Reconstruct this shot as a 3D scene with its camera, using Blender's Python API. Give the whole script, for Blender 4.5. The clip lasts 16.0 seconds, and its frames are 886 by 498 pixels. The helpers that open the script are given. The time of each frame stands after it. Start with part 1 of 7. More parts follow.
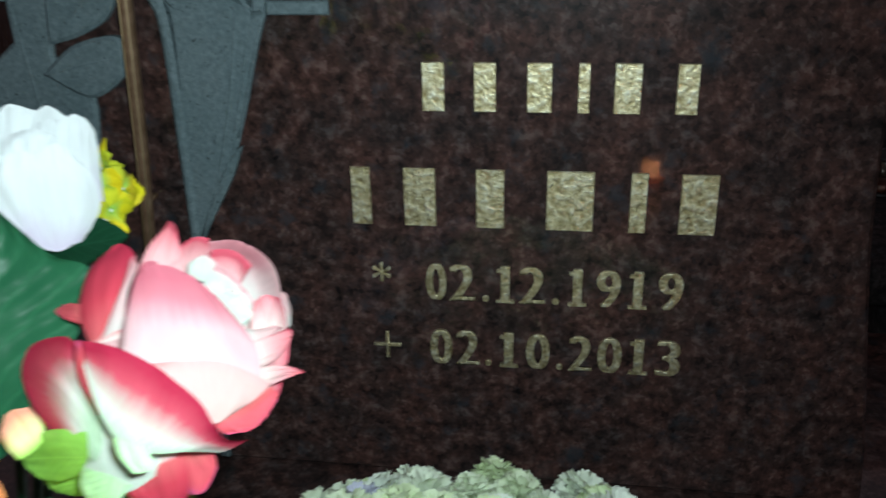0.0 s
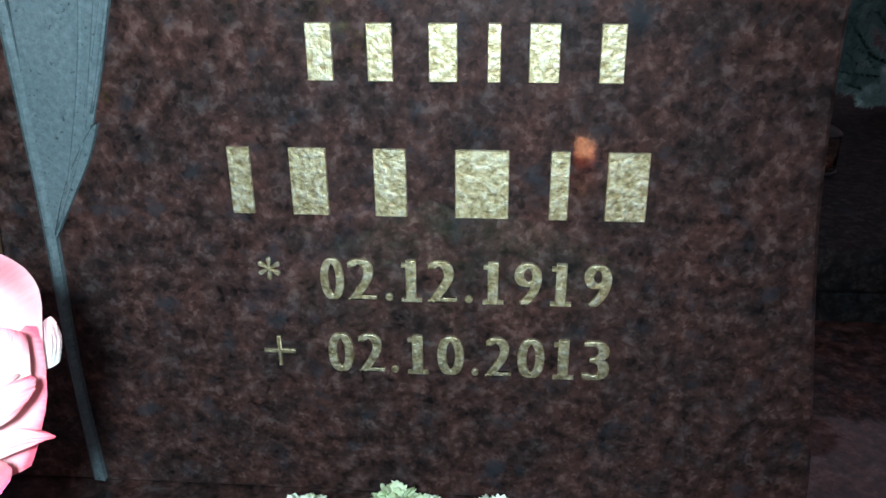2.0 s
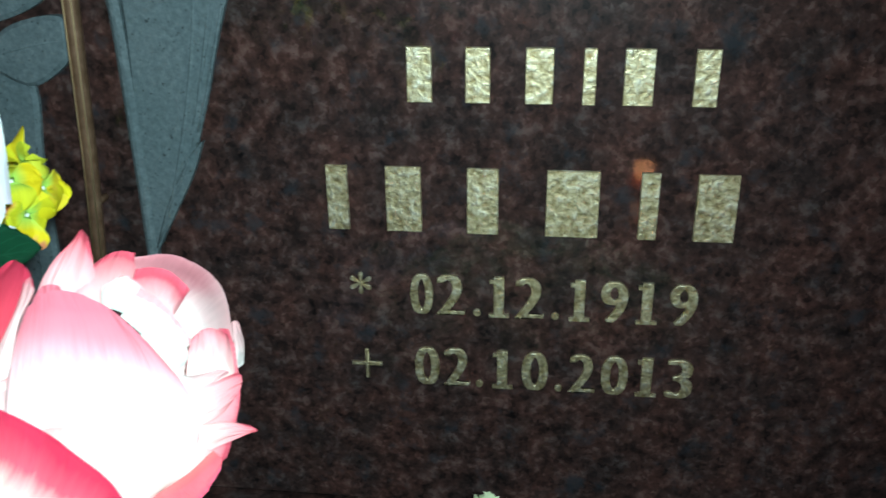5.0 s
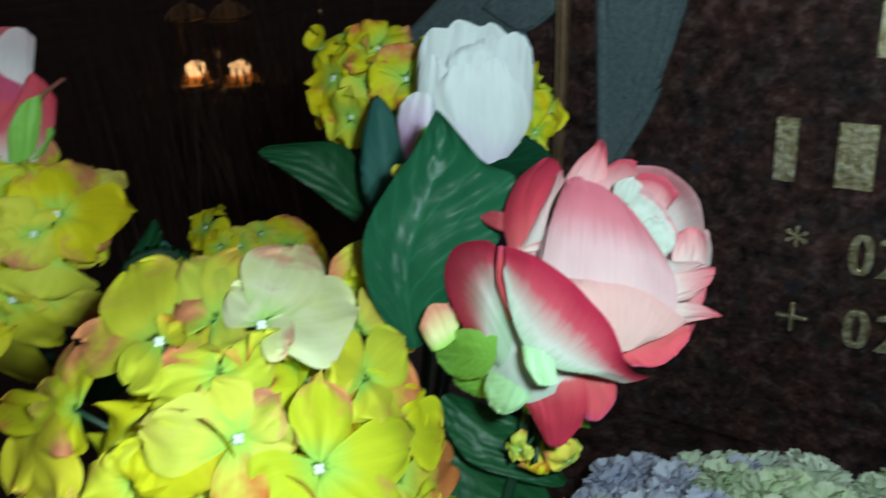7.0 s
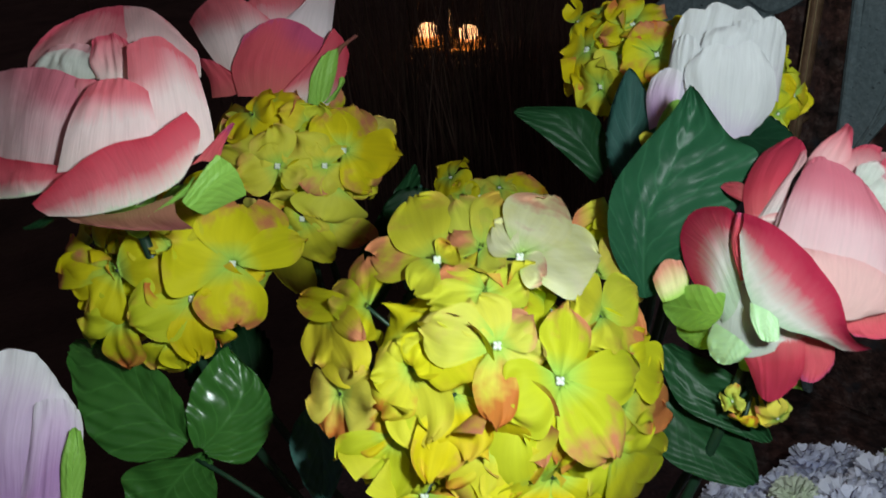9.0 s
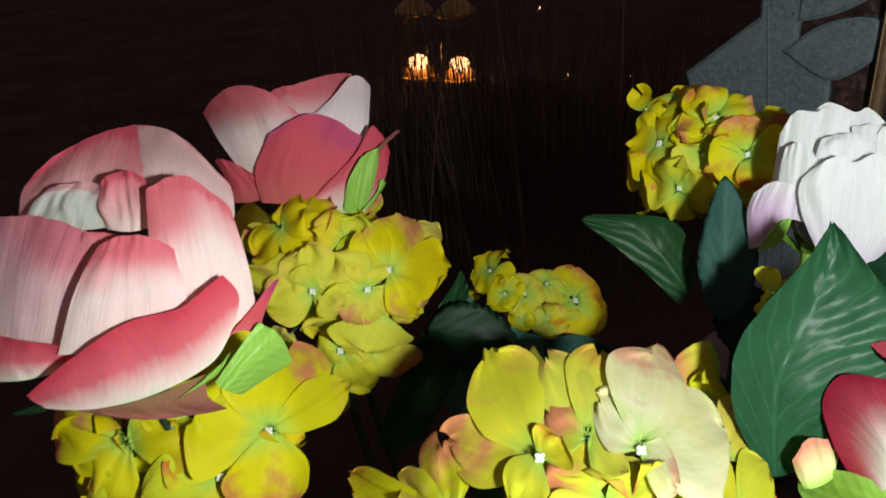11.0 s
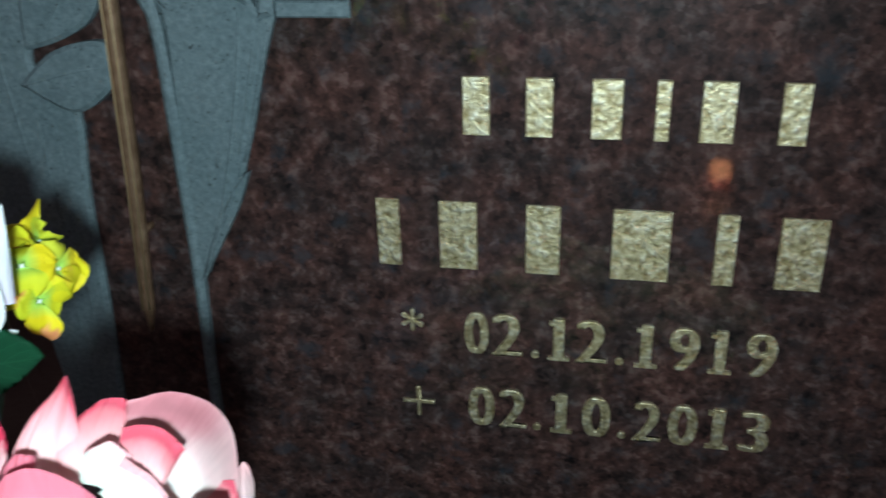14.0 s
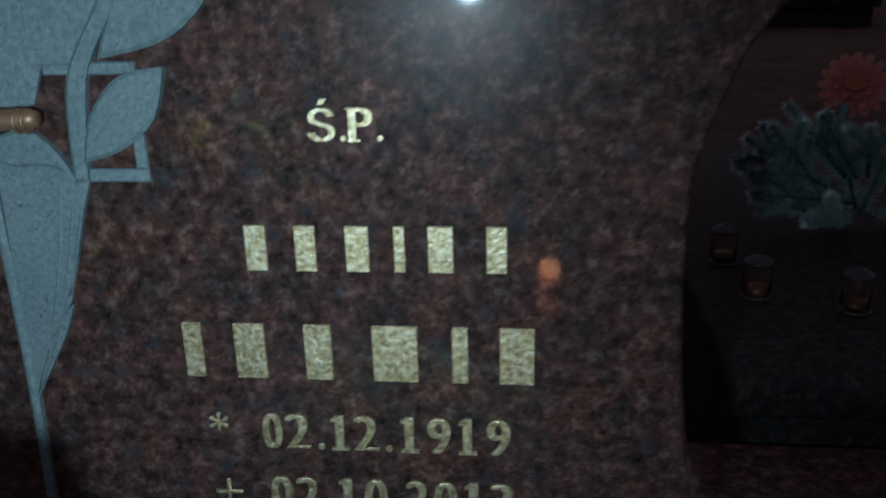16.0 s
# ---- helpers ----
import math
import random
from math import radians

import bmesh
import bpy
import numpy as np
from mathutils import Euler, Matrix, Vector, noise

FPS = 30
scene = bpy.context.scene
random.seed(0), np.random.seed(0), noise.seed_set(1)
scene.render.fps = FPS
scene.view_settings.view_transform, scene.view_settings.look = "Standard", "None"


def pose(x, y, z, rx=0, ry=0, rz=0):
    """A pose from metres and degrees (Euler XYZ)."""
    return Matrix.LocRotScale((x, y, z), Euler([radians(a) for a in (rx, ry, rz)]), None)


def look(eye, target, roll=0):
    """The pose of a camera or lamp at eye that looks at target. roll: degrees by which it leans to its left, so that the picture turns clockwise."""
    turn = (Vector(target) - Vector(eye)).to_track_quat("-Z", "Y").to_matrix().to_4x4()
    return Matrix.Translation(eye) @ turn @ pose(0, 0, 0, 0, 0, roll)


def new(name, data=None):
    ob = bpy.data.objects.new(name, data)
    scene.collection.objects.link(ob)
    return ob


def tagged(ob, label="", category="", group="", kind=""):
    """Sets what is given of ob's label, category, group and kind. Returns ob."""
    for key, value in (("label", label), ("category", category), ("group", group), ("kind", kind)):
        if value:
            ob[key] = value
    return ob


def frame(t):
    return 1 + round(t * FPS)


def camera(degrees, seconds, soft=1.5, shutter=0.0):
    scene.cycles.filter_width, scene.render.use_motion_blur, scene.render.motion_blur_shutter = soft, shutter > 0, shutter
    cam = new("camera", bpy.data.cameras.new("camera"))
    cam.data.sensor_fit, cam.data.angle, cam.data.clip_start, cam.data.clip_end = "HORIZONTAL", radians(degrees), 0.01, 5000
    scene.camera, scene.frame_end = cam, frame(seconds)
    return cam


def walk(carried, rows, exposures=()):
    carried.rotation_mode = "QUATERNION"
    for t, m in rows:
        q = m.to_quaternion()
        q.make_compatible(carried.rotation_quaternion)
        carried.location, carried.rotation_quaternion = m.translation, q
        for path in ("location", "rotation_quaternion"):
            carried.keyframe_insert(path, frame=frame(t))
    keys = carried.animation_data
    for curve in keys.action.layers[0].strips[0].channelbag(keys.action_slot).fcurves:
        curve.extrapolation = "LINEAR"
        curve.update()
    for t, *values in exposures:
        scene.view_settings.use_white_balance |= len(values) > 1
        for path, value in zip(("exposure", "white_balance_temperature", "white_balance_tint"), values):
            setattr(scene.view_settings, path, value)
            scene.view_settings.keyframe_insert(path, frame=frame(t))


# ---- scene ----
cam = camera(54.4, 16.0, 1.6, 0.5)
PATH = [
    (0, (0.03, -0.673, 0.876), (-0.256, 1.138, 0.076), -1.4),
    (0.5, (0.071, -0.627, 0.856), (-0.195, 1.187, 0.055), -1.1),
    (1, (0.087, -0.608, 0.848), (-0.147, 1.206, 0.037), -0.9),
    (1.5, (0.075, -0.577, 0.846), (-0.143, 1.234, 0.027), -1.1),
    (2, (0.052, -0.579, 0.843), (-0.104, 1.23, 0.004), -0.6),
    (2.5, (0.049, -0.577, 0.843), (-0.108, 1.226, -0.009), -0.5),
    (3, (0.044, -0.583, 0.846), (-0.092, 1.226, 0.003), -0.2),
    (5.3, (0.009, -0.608, 0.85), (-0.281, 1.205, 0.057), -1.1),
    (5.5, (0.007, -0.616, 0.854), (-0.365, 1.18, 0.056), -1.6),
    (6, (0.004, -0.633, 0.853), (-0.613, 1.089, 0.044), -3.3),
    (6.5, (0.003, -0.646, 0.856), (-0.851, 0.971, 0.046), -4.7),
    (7, (0.01, -0.666, 0.857), (-1.071, 0.794, 0.02), -5.2),
    (7.5, (0.019, -0.682, 0.858), (-1.222, 0.625, -0.009), -5.4),
    (8, (0.029, -0.702, 0.861), (-1.306, 0.502, -0.015), -5.3),
    (8.5, (0.032, -0.714, 0.865), (-1.355, 0.434, -0.004), -5.0),
    (9, (0.027, -0.714, 0.87), (-1.38, 0.417, 0.009), -5.0),
    (9.2, (0.013, -0.715, 0.879), (-1.392, 0.417, 0.015), -5.0),
    (11.3, (-0.062, -0.677, 0.894), (-1.45, 0.515, 0.093), -5.2),
    (11.5, (-0.062, -0.671, 0.895), (-1.417, 0.561, 0.09), -5.3),
    (12, (-0.063, -0.637, 0.888), (-1.281, 0.727, 0.078), -5.8),
    (12.5, (-0.044, -0.597, 0.888), (-1.051, 0.93, 0.078), -4.8),
    (13, (-0.027, -0.567, 0.887), (-0.79, 1.095, 0.077), -3.8),
    (13.5, (-0.01, -0.553, 0.883), (-0.554, 1.178, 0.04), -2.2),
    (14, (0.014, -0.542, 0.877), (-0.378, 1.223, 0.022), -1.9),
    (14.5, (0.026, -0.541, 0.879), (-0.247, 1.243, 0.018), -1.4),
    (15, (0.052, -0.565, 0.893), (-0.189, 1.237, 0.059), -1.7),
    (15.5, (0.096, -0.601, 0.922), (-0.141, 1.237, 0.17), -1.9),
    (16, (0.145, -0.647, 0.954), (-0.062, 1.224, 0.279), -1.5),
]
walk(cam, [(t, look(eye, target, roll)) for t, eye, target, roll in PATH], [(0, 0.6, 6700, 5), (1, 1.45, 6400, 6), (2, 1.75, 6100, 6), (3, 1.6, 6200, 5), (5.5, 0.75, 6400, -4), (6.5, 0.1, 6300, -6), (7.5, -0.15, 6800, 6), (9, -0.25, 7200, 15), (11.3, 0.35, 7900, 18), (12, 0.34, 7700, 14), (12.5, 0.75, 7200, 8), (13.5, 0.95, 6600, 3), (14, 1.0, 6400, 5), (14.5, 1.4, 6200, 1), (15.5, 1.35, 6000, 5), (16, 1.0, 5800, 1)])

from mathutils.geometry import tessellate_polygon

# ---- night sky, flash lamp ----
world = bpy.data.worlds.new("night")
scene.world = world
world.use_nodes = True
bg = world.node_tree.nodes["Background"]
bg.inputs[0].default_value = (0.40, 0.30, 0.36, 1)
bg.inputs[1].default_value = 0.14

lamp = bpy.data.lights.new("flash_lamp", "SPOT")
lamp.spot_size, lamp.spot_blend = radians(170), 1.0
lamp.energy, lamp.shadow_soft_size, lamp.color = 7.4, 0.012, (0.80, 1.0, 1.10)
lamp_ob = new("flash_lamp", lamp)
lamp_ob.matrix_world = look((0.050, -0.635, 0.888), (-0.30, -0.28, 0.66))


# ---- materials ----
def mat(name, colour=(0.5, 0.5, 0.5), rough=0.5, metal=0.0, spec=0.5):
    m = bpy.data.materials.new(name)
    m.use_nodes = True
    b = m.node_tree.nodes["Principled BSDF"]
    b.inputs["Base Color"].default_value = (*colour, 1)
    b.inputs["Roughness"].default_value = rough
    b.inputs["Metallic"].default_value = metal
    b.inputs["Specular IOR Level"].default_value = spec
    return m, m.node_tree.nodes, m.node_tree.links, b


def ramp(n, stops, mode="LINEAR"):
    r = n.new("ShaderNodeValToRGB")
    r.color_ramp.interpolation = mode
    e = r.color_ramp.elements
    while len(e) < len(stops):
        e.new(0.5)
    for k, (p, c) in enumerate(stops):
        e[k].position = p
        e[k].color = (*c, 1) if len(c) == 3 else c
    return r


def grey(v):
    return (v, v, v)


def noise_tex(n, l, scale, detail=3, rough=0.55, coord="Object", stretch=None):
    tc = n.new("ShaderNodeTexCoord")
    t = n.new("ShaderNodeTexNoise")
    t.inputs["Scale"].default_value = scale
    t.inputs["Detail"].default_value = detail
    t.inputs["Roughness"].default_value = rough
    if stretch:
        mp = n.new("ShaderNodeMapping")
        mp.inputs["Scale"].default_value = stretch
        l.new(tc.outputs[coord], mp.inputs[0])
        l.new(mp.outputs[0], t.inputs["Vector"])
    else:
        l.new(tc.outputs[coord], t.inputs["Vector"])
    return t


def mixc(n, l, fac, a, b, blend="MIX"):
    x = n.new("ShaderNodeMix")
    x.data_type, x.blend_type = "RGBA", blend
    for sock, v in ((x.inputs[0], fac), (x.inputs[6], a), (x.inputs[7], b)):
        if isinstance(v, (int, float)):
            sock.default_value = v
        elif isinstance(v, tuple):
            sock.default_value = (*v, 1) if len(v) == 3 else v
        else:
            l.new(v, sock)
    return x.outputs[2]


def mth(n, l, op, a, b=0.0, clamp=False):
    x = n.new("ShaderNodeMath")
    x.operation, x.use_clamp = op, clamp
    for k, v in enumerate((a, b)):
        if isinstance(v, (int, float)):
            x.inputs[k].default_value = v
        else:
            l.new(v, x.inputs[k])
    return x.outputs[0]


def bump(n, l, b, height, strength=0.3, dist=0.001):
    x = n.new("ShaderNodeBump")
    x.inputs["Strength"].default_value, x.inputs["Distance"].default_value = strength, dist
    l.new(height, x.inputs["Height"])
    l.new(x.outputs[0], b.inputs["Normal"])


def granite(name, rough, tones, gloss=0.75):
    """Polished crystalline stone: clotted minerals at two sizes."""
    m, n, l, b = mat(name, rough=0.34, spec=0.16)
    b.inputs["Coat Weight"].default_value, b.inputs["Coat Roughness"].default_value = gloss, rough
    if gloss < 0.1:
        b.inputs["Roughness"].default_value = 0.75
    big = noise_tex(n, l, 74, 5, 0.60)
    cloud = noise_tex(n, l, 24, 5, 0.62)
    warp = noise_tex(n, l, 120, 2, 0.5)
    tc = n.new("ShaderNodeTexCoord")
    off = n.new("ShaderNodeVectorMath")
    off.operation = "MULTIPLY_ADD"
    l.new(warp.outputs["Color"], off.inputs[0])
    off.inputs[1].default_value = (0.006, 0.006, 0.006)
    l.new(tc.outputs["Object"], off.inputs[2])
    cells = n.new("ShaderNodeTexVoronoi")
    cells.inputs["Scale"].default_value = 260
    l.new(off.outputs[0], cells.inputs["Vector"])
    pick = n.new("ShaderNodeSeparateColor")
    l.new(cells.outputs["Color"], pick.inputs[0])
    s = mth(n, l, "ADD", mth(n, l, "MULTIPLY", big.outputs[0], 0.85), mth(n, l, "MULTIPLY", pick.outputs[0], 0.15))
    r = ramp(n, tones)
    l.new(s, r.inputs[0])
    blue = noise_tex(n, l, 34, 5, 0.65)
    rb = ramp(n, [(0.56, grey(0.0)), (0.68, grey(0.75))])
    l.new(blue.outputs[0], rb.inputs[0])
    c = mixc(n, l, rb.outputs[0], r.outputs[0], (tones[2][1][2] * 1.25, tones[2][1][2] * 1.35, tones[2][1][2] * 1.6))
    rc = ramp(n, [(0.38, (0.66, 0.78, 0.82)), (0.62, (1.28, 1.08, 1.02))])
    l.new(cloud.outputs[0], rc.inputs[0])
    c = mixc(n, l, 1.0, c, rc.outputs[0], "MULTIPLY")
    l.new(c, b.inputs["Base Color"])
    return m


M_GRANITE = granite("brown_granite", 0.045, [(0.30, (0.010, 0.008, 0.008)), (0.43, (0.037, 0.0225, 0.0205)), (0.54, (0.066, 0.037, 0.033)), (0.68, (0.122, 0.084, 0.078))])
M_DARKSTONE = granite("black_granite", 0.10, [(0.36, (0.006, 0.006, 0.007)), (0.47, (0.012, 0.011, 0.011)), (0.56, (0.020, 0.018, 0.018)), (0.68, (0.035, 0.033, 0.035))], 0.03)


def frosted():
    m, n, l, b = mat("frosted_granite", rough=0.62, spec=0.3)
    a = noise_tex(n, l, 210, 5, 0.70)
    r = ramp(n, [(0.26, (0.090, 0.122, 0.134)), (0.48, (0.134, 0.182, 0.197)), (0.68, (0.186, 0.244, 0.260))])
    l.new(a.outputs[0], r.inputs[0])
    pits = noise_tex(n, l, 330, 2, 0.5)
    rp = ramp(n, [(0.66, grey(1.0)), (0.72, grey(0.35))])
    l.new(pits.outputs[0], rp.inputs[0])
    cl = noise_tex(n, l, 14, 2, 0.5)
    rc = ramp(n, [(0.3, (0.88, 0.92, 0.92)), (0.7, (1.08, 1.06, 1.05))])
    l.new(cl.outputs[0], rc.inputs[0])
    c = mixc(n, l, 1.0, mixc(n, l, 1.0, r.outputs[0], rp.outputs[0], "MULTIPLY"), rc.outputs[0], "MULTIPLY")
    l.new(c, b.inputs["Base Color"])
    bump(n, l, b, a.outputs[0], 0.5, 0.0008)
    return m


M_FROST = frosted()


def gold():
    m, n, l, b = mat("leaf_gold", rough=0.42, metal=0.92)
    a = noise_tex(n, l, 190, 4, 0.6)
    c = noise_tex(n, l, 420, 2, 0.5)
    r = ramp(n, [(0.30, (0.46, 0.36, 0.17)), (0.52, (0.80, 0.71, 0.45)), (0.70, (0.98, 0.94, 0.76))])
    l.new(a.outputs[0], r.inputs[0])
    l.new(r.outputs[0], b.inputs["Base Color"])
    rr = ramp(n, [(0.35, grey(0.40)), (0.7, grey(0.68))])
    l.new(c.outputs[0], rr.inputs[0])
    l.new(rr.outputs[0], b.inputs["Roughness"])
    bump(n, l, b, a.outputs[0], 0.7, 0.0016)
    return m


M_GOLD = gold()


def bronze():
    m, n, l, b = mat("aged_bronze", rough=0.46, metal=0.6)
    a = noise_tex(n, l, 90, 4, 0.6)
    r = ramp(n, [(0.35, (0.22, 0.13, 0.075)), (0.6, (0.34, 0.21, 0.13)), (0.78, (0.46, 0.32, 0.20))])
    l.new(a.outputs[0], r.inputs[0])
    l.new(r.outputs[0], b.inputs["Base Color"])
    bump(n, l, b, a.outputs[0], 0.25, 0.0008)
    return m


M_BRONZE = bronze()
M_BRASS = mat("polished_brass", (0.60, 0.45, 0.26), 0.42, 0.8)[0]
# dark colour that stands in for the shade inside the carved cuts
M_GROOVE_SHADE = mat("painted_cut_shade", (0.030, 0.042, 0.044), 0.75)[0]


def uv_nodes(n, l, layer="UVMap"):
    u = n.new("ShaderNodeUVMap")
    u.uv_map = layer
    s = n.new("ShaderNodeSeparateXYZ")
    l.new(u.outputs[0], s.inputs[0])
    return s.outputs[0], s.outputs[1]


def fibres(n, l, b, scale=60, strength=0.25, dist=0.0006, wrinkle=70, deep=2.0):
    """Fine pleats along a cloth petal, on its own coordinates, and soft wrinkles all over it."""
    u = n.new("ShaderNodeUVMap")
    u.uv_map = "UVMap"
    mp = n.new("ShaderNodeMapping")
    mp.inputs["Scale"].default_value = (scale, scale * 0.07, 1)
    l.new(u.outputs[0], mp.inputs[0])
    t = n.new("ShaderNodeTexNoise")
    t.inputs["Scale"].default_value, t.inputs["Detail"].default_value = 1.0, 3
    l.new(mp.outputs[0], t.inputs["Vector"])
    w = noise_tex(n, l, wrinkle, 2, 0.5)
    bump(n, l, b, mth(n, l, "ADD", t.outputs[0], mth(n, l, "MULTIPLY", w.outputs[0], deep)), strength, dist)
    return t


def thin_cloth(m, n, l, b, colour, share):
    """Lets part of the light through a thin sheet."""
    tr = n.new("ShaderNodeBsdfTranslucent")
    mx = n.new("ShaderNodeMixShader")
    mx.inputs[0].default_value = share
    l.new(colour, tr.inputs[0])
    l.new(b.outputs[0], mx.inputs[1])
    l.new(tr.outputs[0], mx.inputs[2])
    out = [x for x in n if x.type == "OUTPUT_MATERIAL"][0]
    l.new(mx.outputs[0], out.inputs[0])


def cloth_petal(name, base, mid, rim, deep, rim_from=0.62, rim_to=0.95, edge=0.5, mottle=0.7):
    """Woven flower cloth dyed from base to rim; the dye reaches farther on some petals than on others."""
    m, n, l, b = mat(name, rough=0.75, spec=0.2)
    u, v = uv_nodes(n, l)
    w = noise_tex(n, l, 26, 3, 0.55)
    oi = n.new("ShaderNodeObjectInfo")
    across = mth(n, l, "ABSOLUTE", mth(n, l, "SUBTRACT", u, 0.5))
    side = mth(n, l, "MULTIPLY", mth(n, l, "POWER", mth(n, l, "MULTIPLY", across, 2.0), 3.0), edge)
    f = mth(n, l, "ADD", v, side)
    f = mth(n, l, "ADD", f, mth(n, l, "MULTIPLY", mth(n, l, "SUBTRACT", w.outputs[0], 0.5), mottle))
    f = mth(n, l, "ADD", f, mth(n, l, "MULTIPLY", mth(n, l, "SUBTRACT", oi.outputs["Random"], 0.5), 0.22))
    t = fibres(n, l, b, 40, 0.45, 0.0008, 75, 1.8)
    f = mth(n, l, "ADD", f, mth(n, l, "MULTIPLY", mth(n, l, "SUBTRACT", t.outputs[0], 0.5), 0.22))
    r = ramp(n, [(min(0.12, rim_from - 0.1), base), (min(0.42, rim_from - 0.02), mid), (rim_from, mid), (rim_to, rim), (1.0, deep)])
    l.new(f, r.inputs[0])
    # a blot of dye where the petal's own colour says: across, along, and one less its size
    spot = n.new("ShaderNodeSeparateColor")
    l.new(oi.outputs["Color"], spot.inputs[0])
    du = mth(n, l, "MULTIPLY", mth(n, l, "SUBTRACT", u, spot.outputs[0]), 0.8)
    dv = mth(n, l, "SUBTRACT", v, spot.outputs[1])
    away = mth(n, l, "SQRT", mth(n, l, "ADD", mth(n, l, "MULTIPLY", du, du), mth(n, l, "MULTIPLY", dv, dv)))
    away = mth(n, l, "ADD", away, mth(n, l, "MULTIPLY", mth(n, l, "SUBTRACT", t.outputs[0], 0.5), 0.10))
    away = mth(n, l, "ADD", away, mth(n, l, "MULTIPLY", mth(n, l, "SUBTRACT", w.outputs[0], 0.5), 0.35))
    rb = ramp(n, [(0.0, grey(0.0)), (0.30, grey(0.85))], "EASE")
    l.new(mth(n, l, "SUBTRACT", mth(n, l, "SUBTRACT", 1.0, spot.outputs[2]), away), rb.inputs[0])
    dyed = mixc(n, l, rb.outputs[0], r.outputs[0], deep)
    rt = ramp(n, [(0.3, grey(0.93)), (0.7, grey(1.02))])
    l.new(t.outputs[0], rt.inputs[0])
    c = mixc(n, l, 1.0, dyed, rt.outputs[0], "MULTIPLY")
    l.new(c, b.inputs["Base Color"])
    thin_cloth(m, n, l, b, c, 0.22)
    return m


M_ROSE = cloth_petal("pink_rose_cloth", (0.78, 0.58, 0.54), (0.78, 0.42, 0.42), (0.70, 0.20, 0.23), (0.58, 0.08, 0.12), 0.42, 0.88, 0.14)
M_ROSE_OUTER = cloth_petal("red_rimmed_rose_cloth", (0.447, 0.585, 0.413), (0.654, 0.636, 0.568), (0.533, 0.0645, 0.0989), (0.396, 0.0172, 0.0516), 0.34, 0.74, 0.22, 0.35)
M_ROSE_HEART = cloth_petal("pale_rose_heart_cloth", (0.533, 0.585, 0.499), (0.602, 0.636, 0.568), (0.636, 0.568, 0.533), (0.619, 0.31, 0.327), 0.72, 1.0, 0.1)
M_PALE = cloth_petal("pale_rose_cloth", (0.636, 0.568, 0.533), (0.688, 0.464, 0.456), (0.671, 0.361, 0.37), (0.602, 0.189, 0.224), 0.55, 0.96, 0.06)
M_BLUSH = cloth_petal("blush_white_rose_cloth", (0.814, 0.748, 0.704), (0.858, 0.748, 0.759), (0.88, 0.704, 0.726), (0.858, 0.572, 0.605), 0.62, 0.96, 0.06)
M_TIPPED = cloth_petal("pink_tipped_rose_cloth", (0.836, 0.682, 0.638), (0.88, 0.682, 0.66), (0.814, 0.264, 0.297), (0.77, 0.154, 0.187), 0.58, 0.96, 0.04, 0.9)
M_SALMON = cloth_petal("salmon_rose_cloth", (0.68, 0.49, 0.49), (0.69, 0.42, 0.44), (0.62, 0.22, 0.26), (0.60, 0.15, 0.20), 0.60, 0.94, 0.05, 1.0)
M_CORAL = cloth_petal("coral_rose_cloth", (0.726, 0.814, 0.594), (0.88, 0.704, 0.638), (0.726, 0.132, 0.165), (0.616, 0.055, 0.088), 0.12, 0.52, 0.16, 0.4)
M_CRIMSON = cloth_petal("crimson_rose_cloth", (0.68, 0.14, 0.14), (0.70, 0.10, 0.125), (0.66, 0.08, 0.13), (0.56, 0.08, 0.18), 0.75, 0.95, 0.1, 0.4)
M_PEACH = cloth_petal("peach_rose_cloth", (0.688, 0.43, 0.396), (0.688, 0.413, 0.387), (0.671, 0.361, 0.353), (0.636, 0.258, 0.284), 0.70, 1.0, 0.10, 0.4)
M_BASED = cloth_petal("pale_footed_crimson_cloth", (0.80, 0.66, 0.62), (0.66, 0.12, 0.13), (0.58, 0.05, 0.08), (0.50, 0.03, 0.07), 0.18, 0.45, 0.1, 0.35)
M_DRY = cloth_petal("withered_brown_cloth", (0.30, 0.16, 0.08), (0.34, 0.14, 0.09), (0.32, 0.10, 0.09), (0.26, 0.09, 0.07), 0.6, 0.9, 0.1, 0.5)
M_WHITE = cloth_petal("white_rose_cloth", (0.70, 0.62, 0.74), (0.76, 0.78, 0.78), (0.80, 0.82, 0.82), (0.80, 0.82, 0.82), 0.6, 0.9, 0.05)
M_LILAC = cloth_petal("lilac_rose_cloth", (0.60, 0.34, 0.64), (0.78, 0.58, 0.80), (0.84, 0.78, 0.84), (0.86, 0.84, 0.86), 0.45, 0.85, 0.2)
M_LILAC_PALE = cloth_petal("lilac_footed_white_cloth", (0.60, 0.36, 0.66), (0.78, 0.60, 0.82), (0.86, 0.80, 0.86), (0.88, 0.86, 0.88), 0.50, 0.80, 0.1, 0.5)


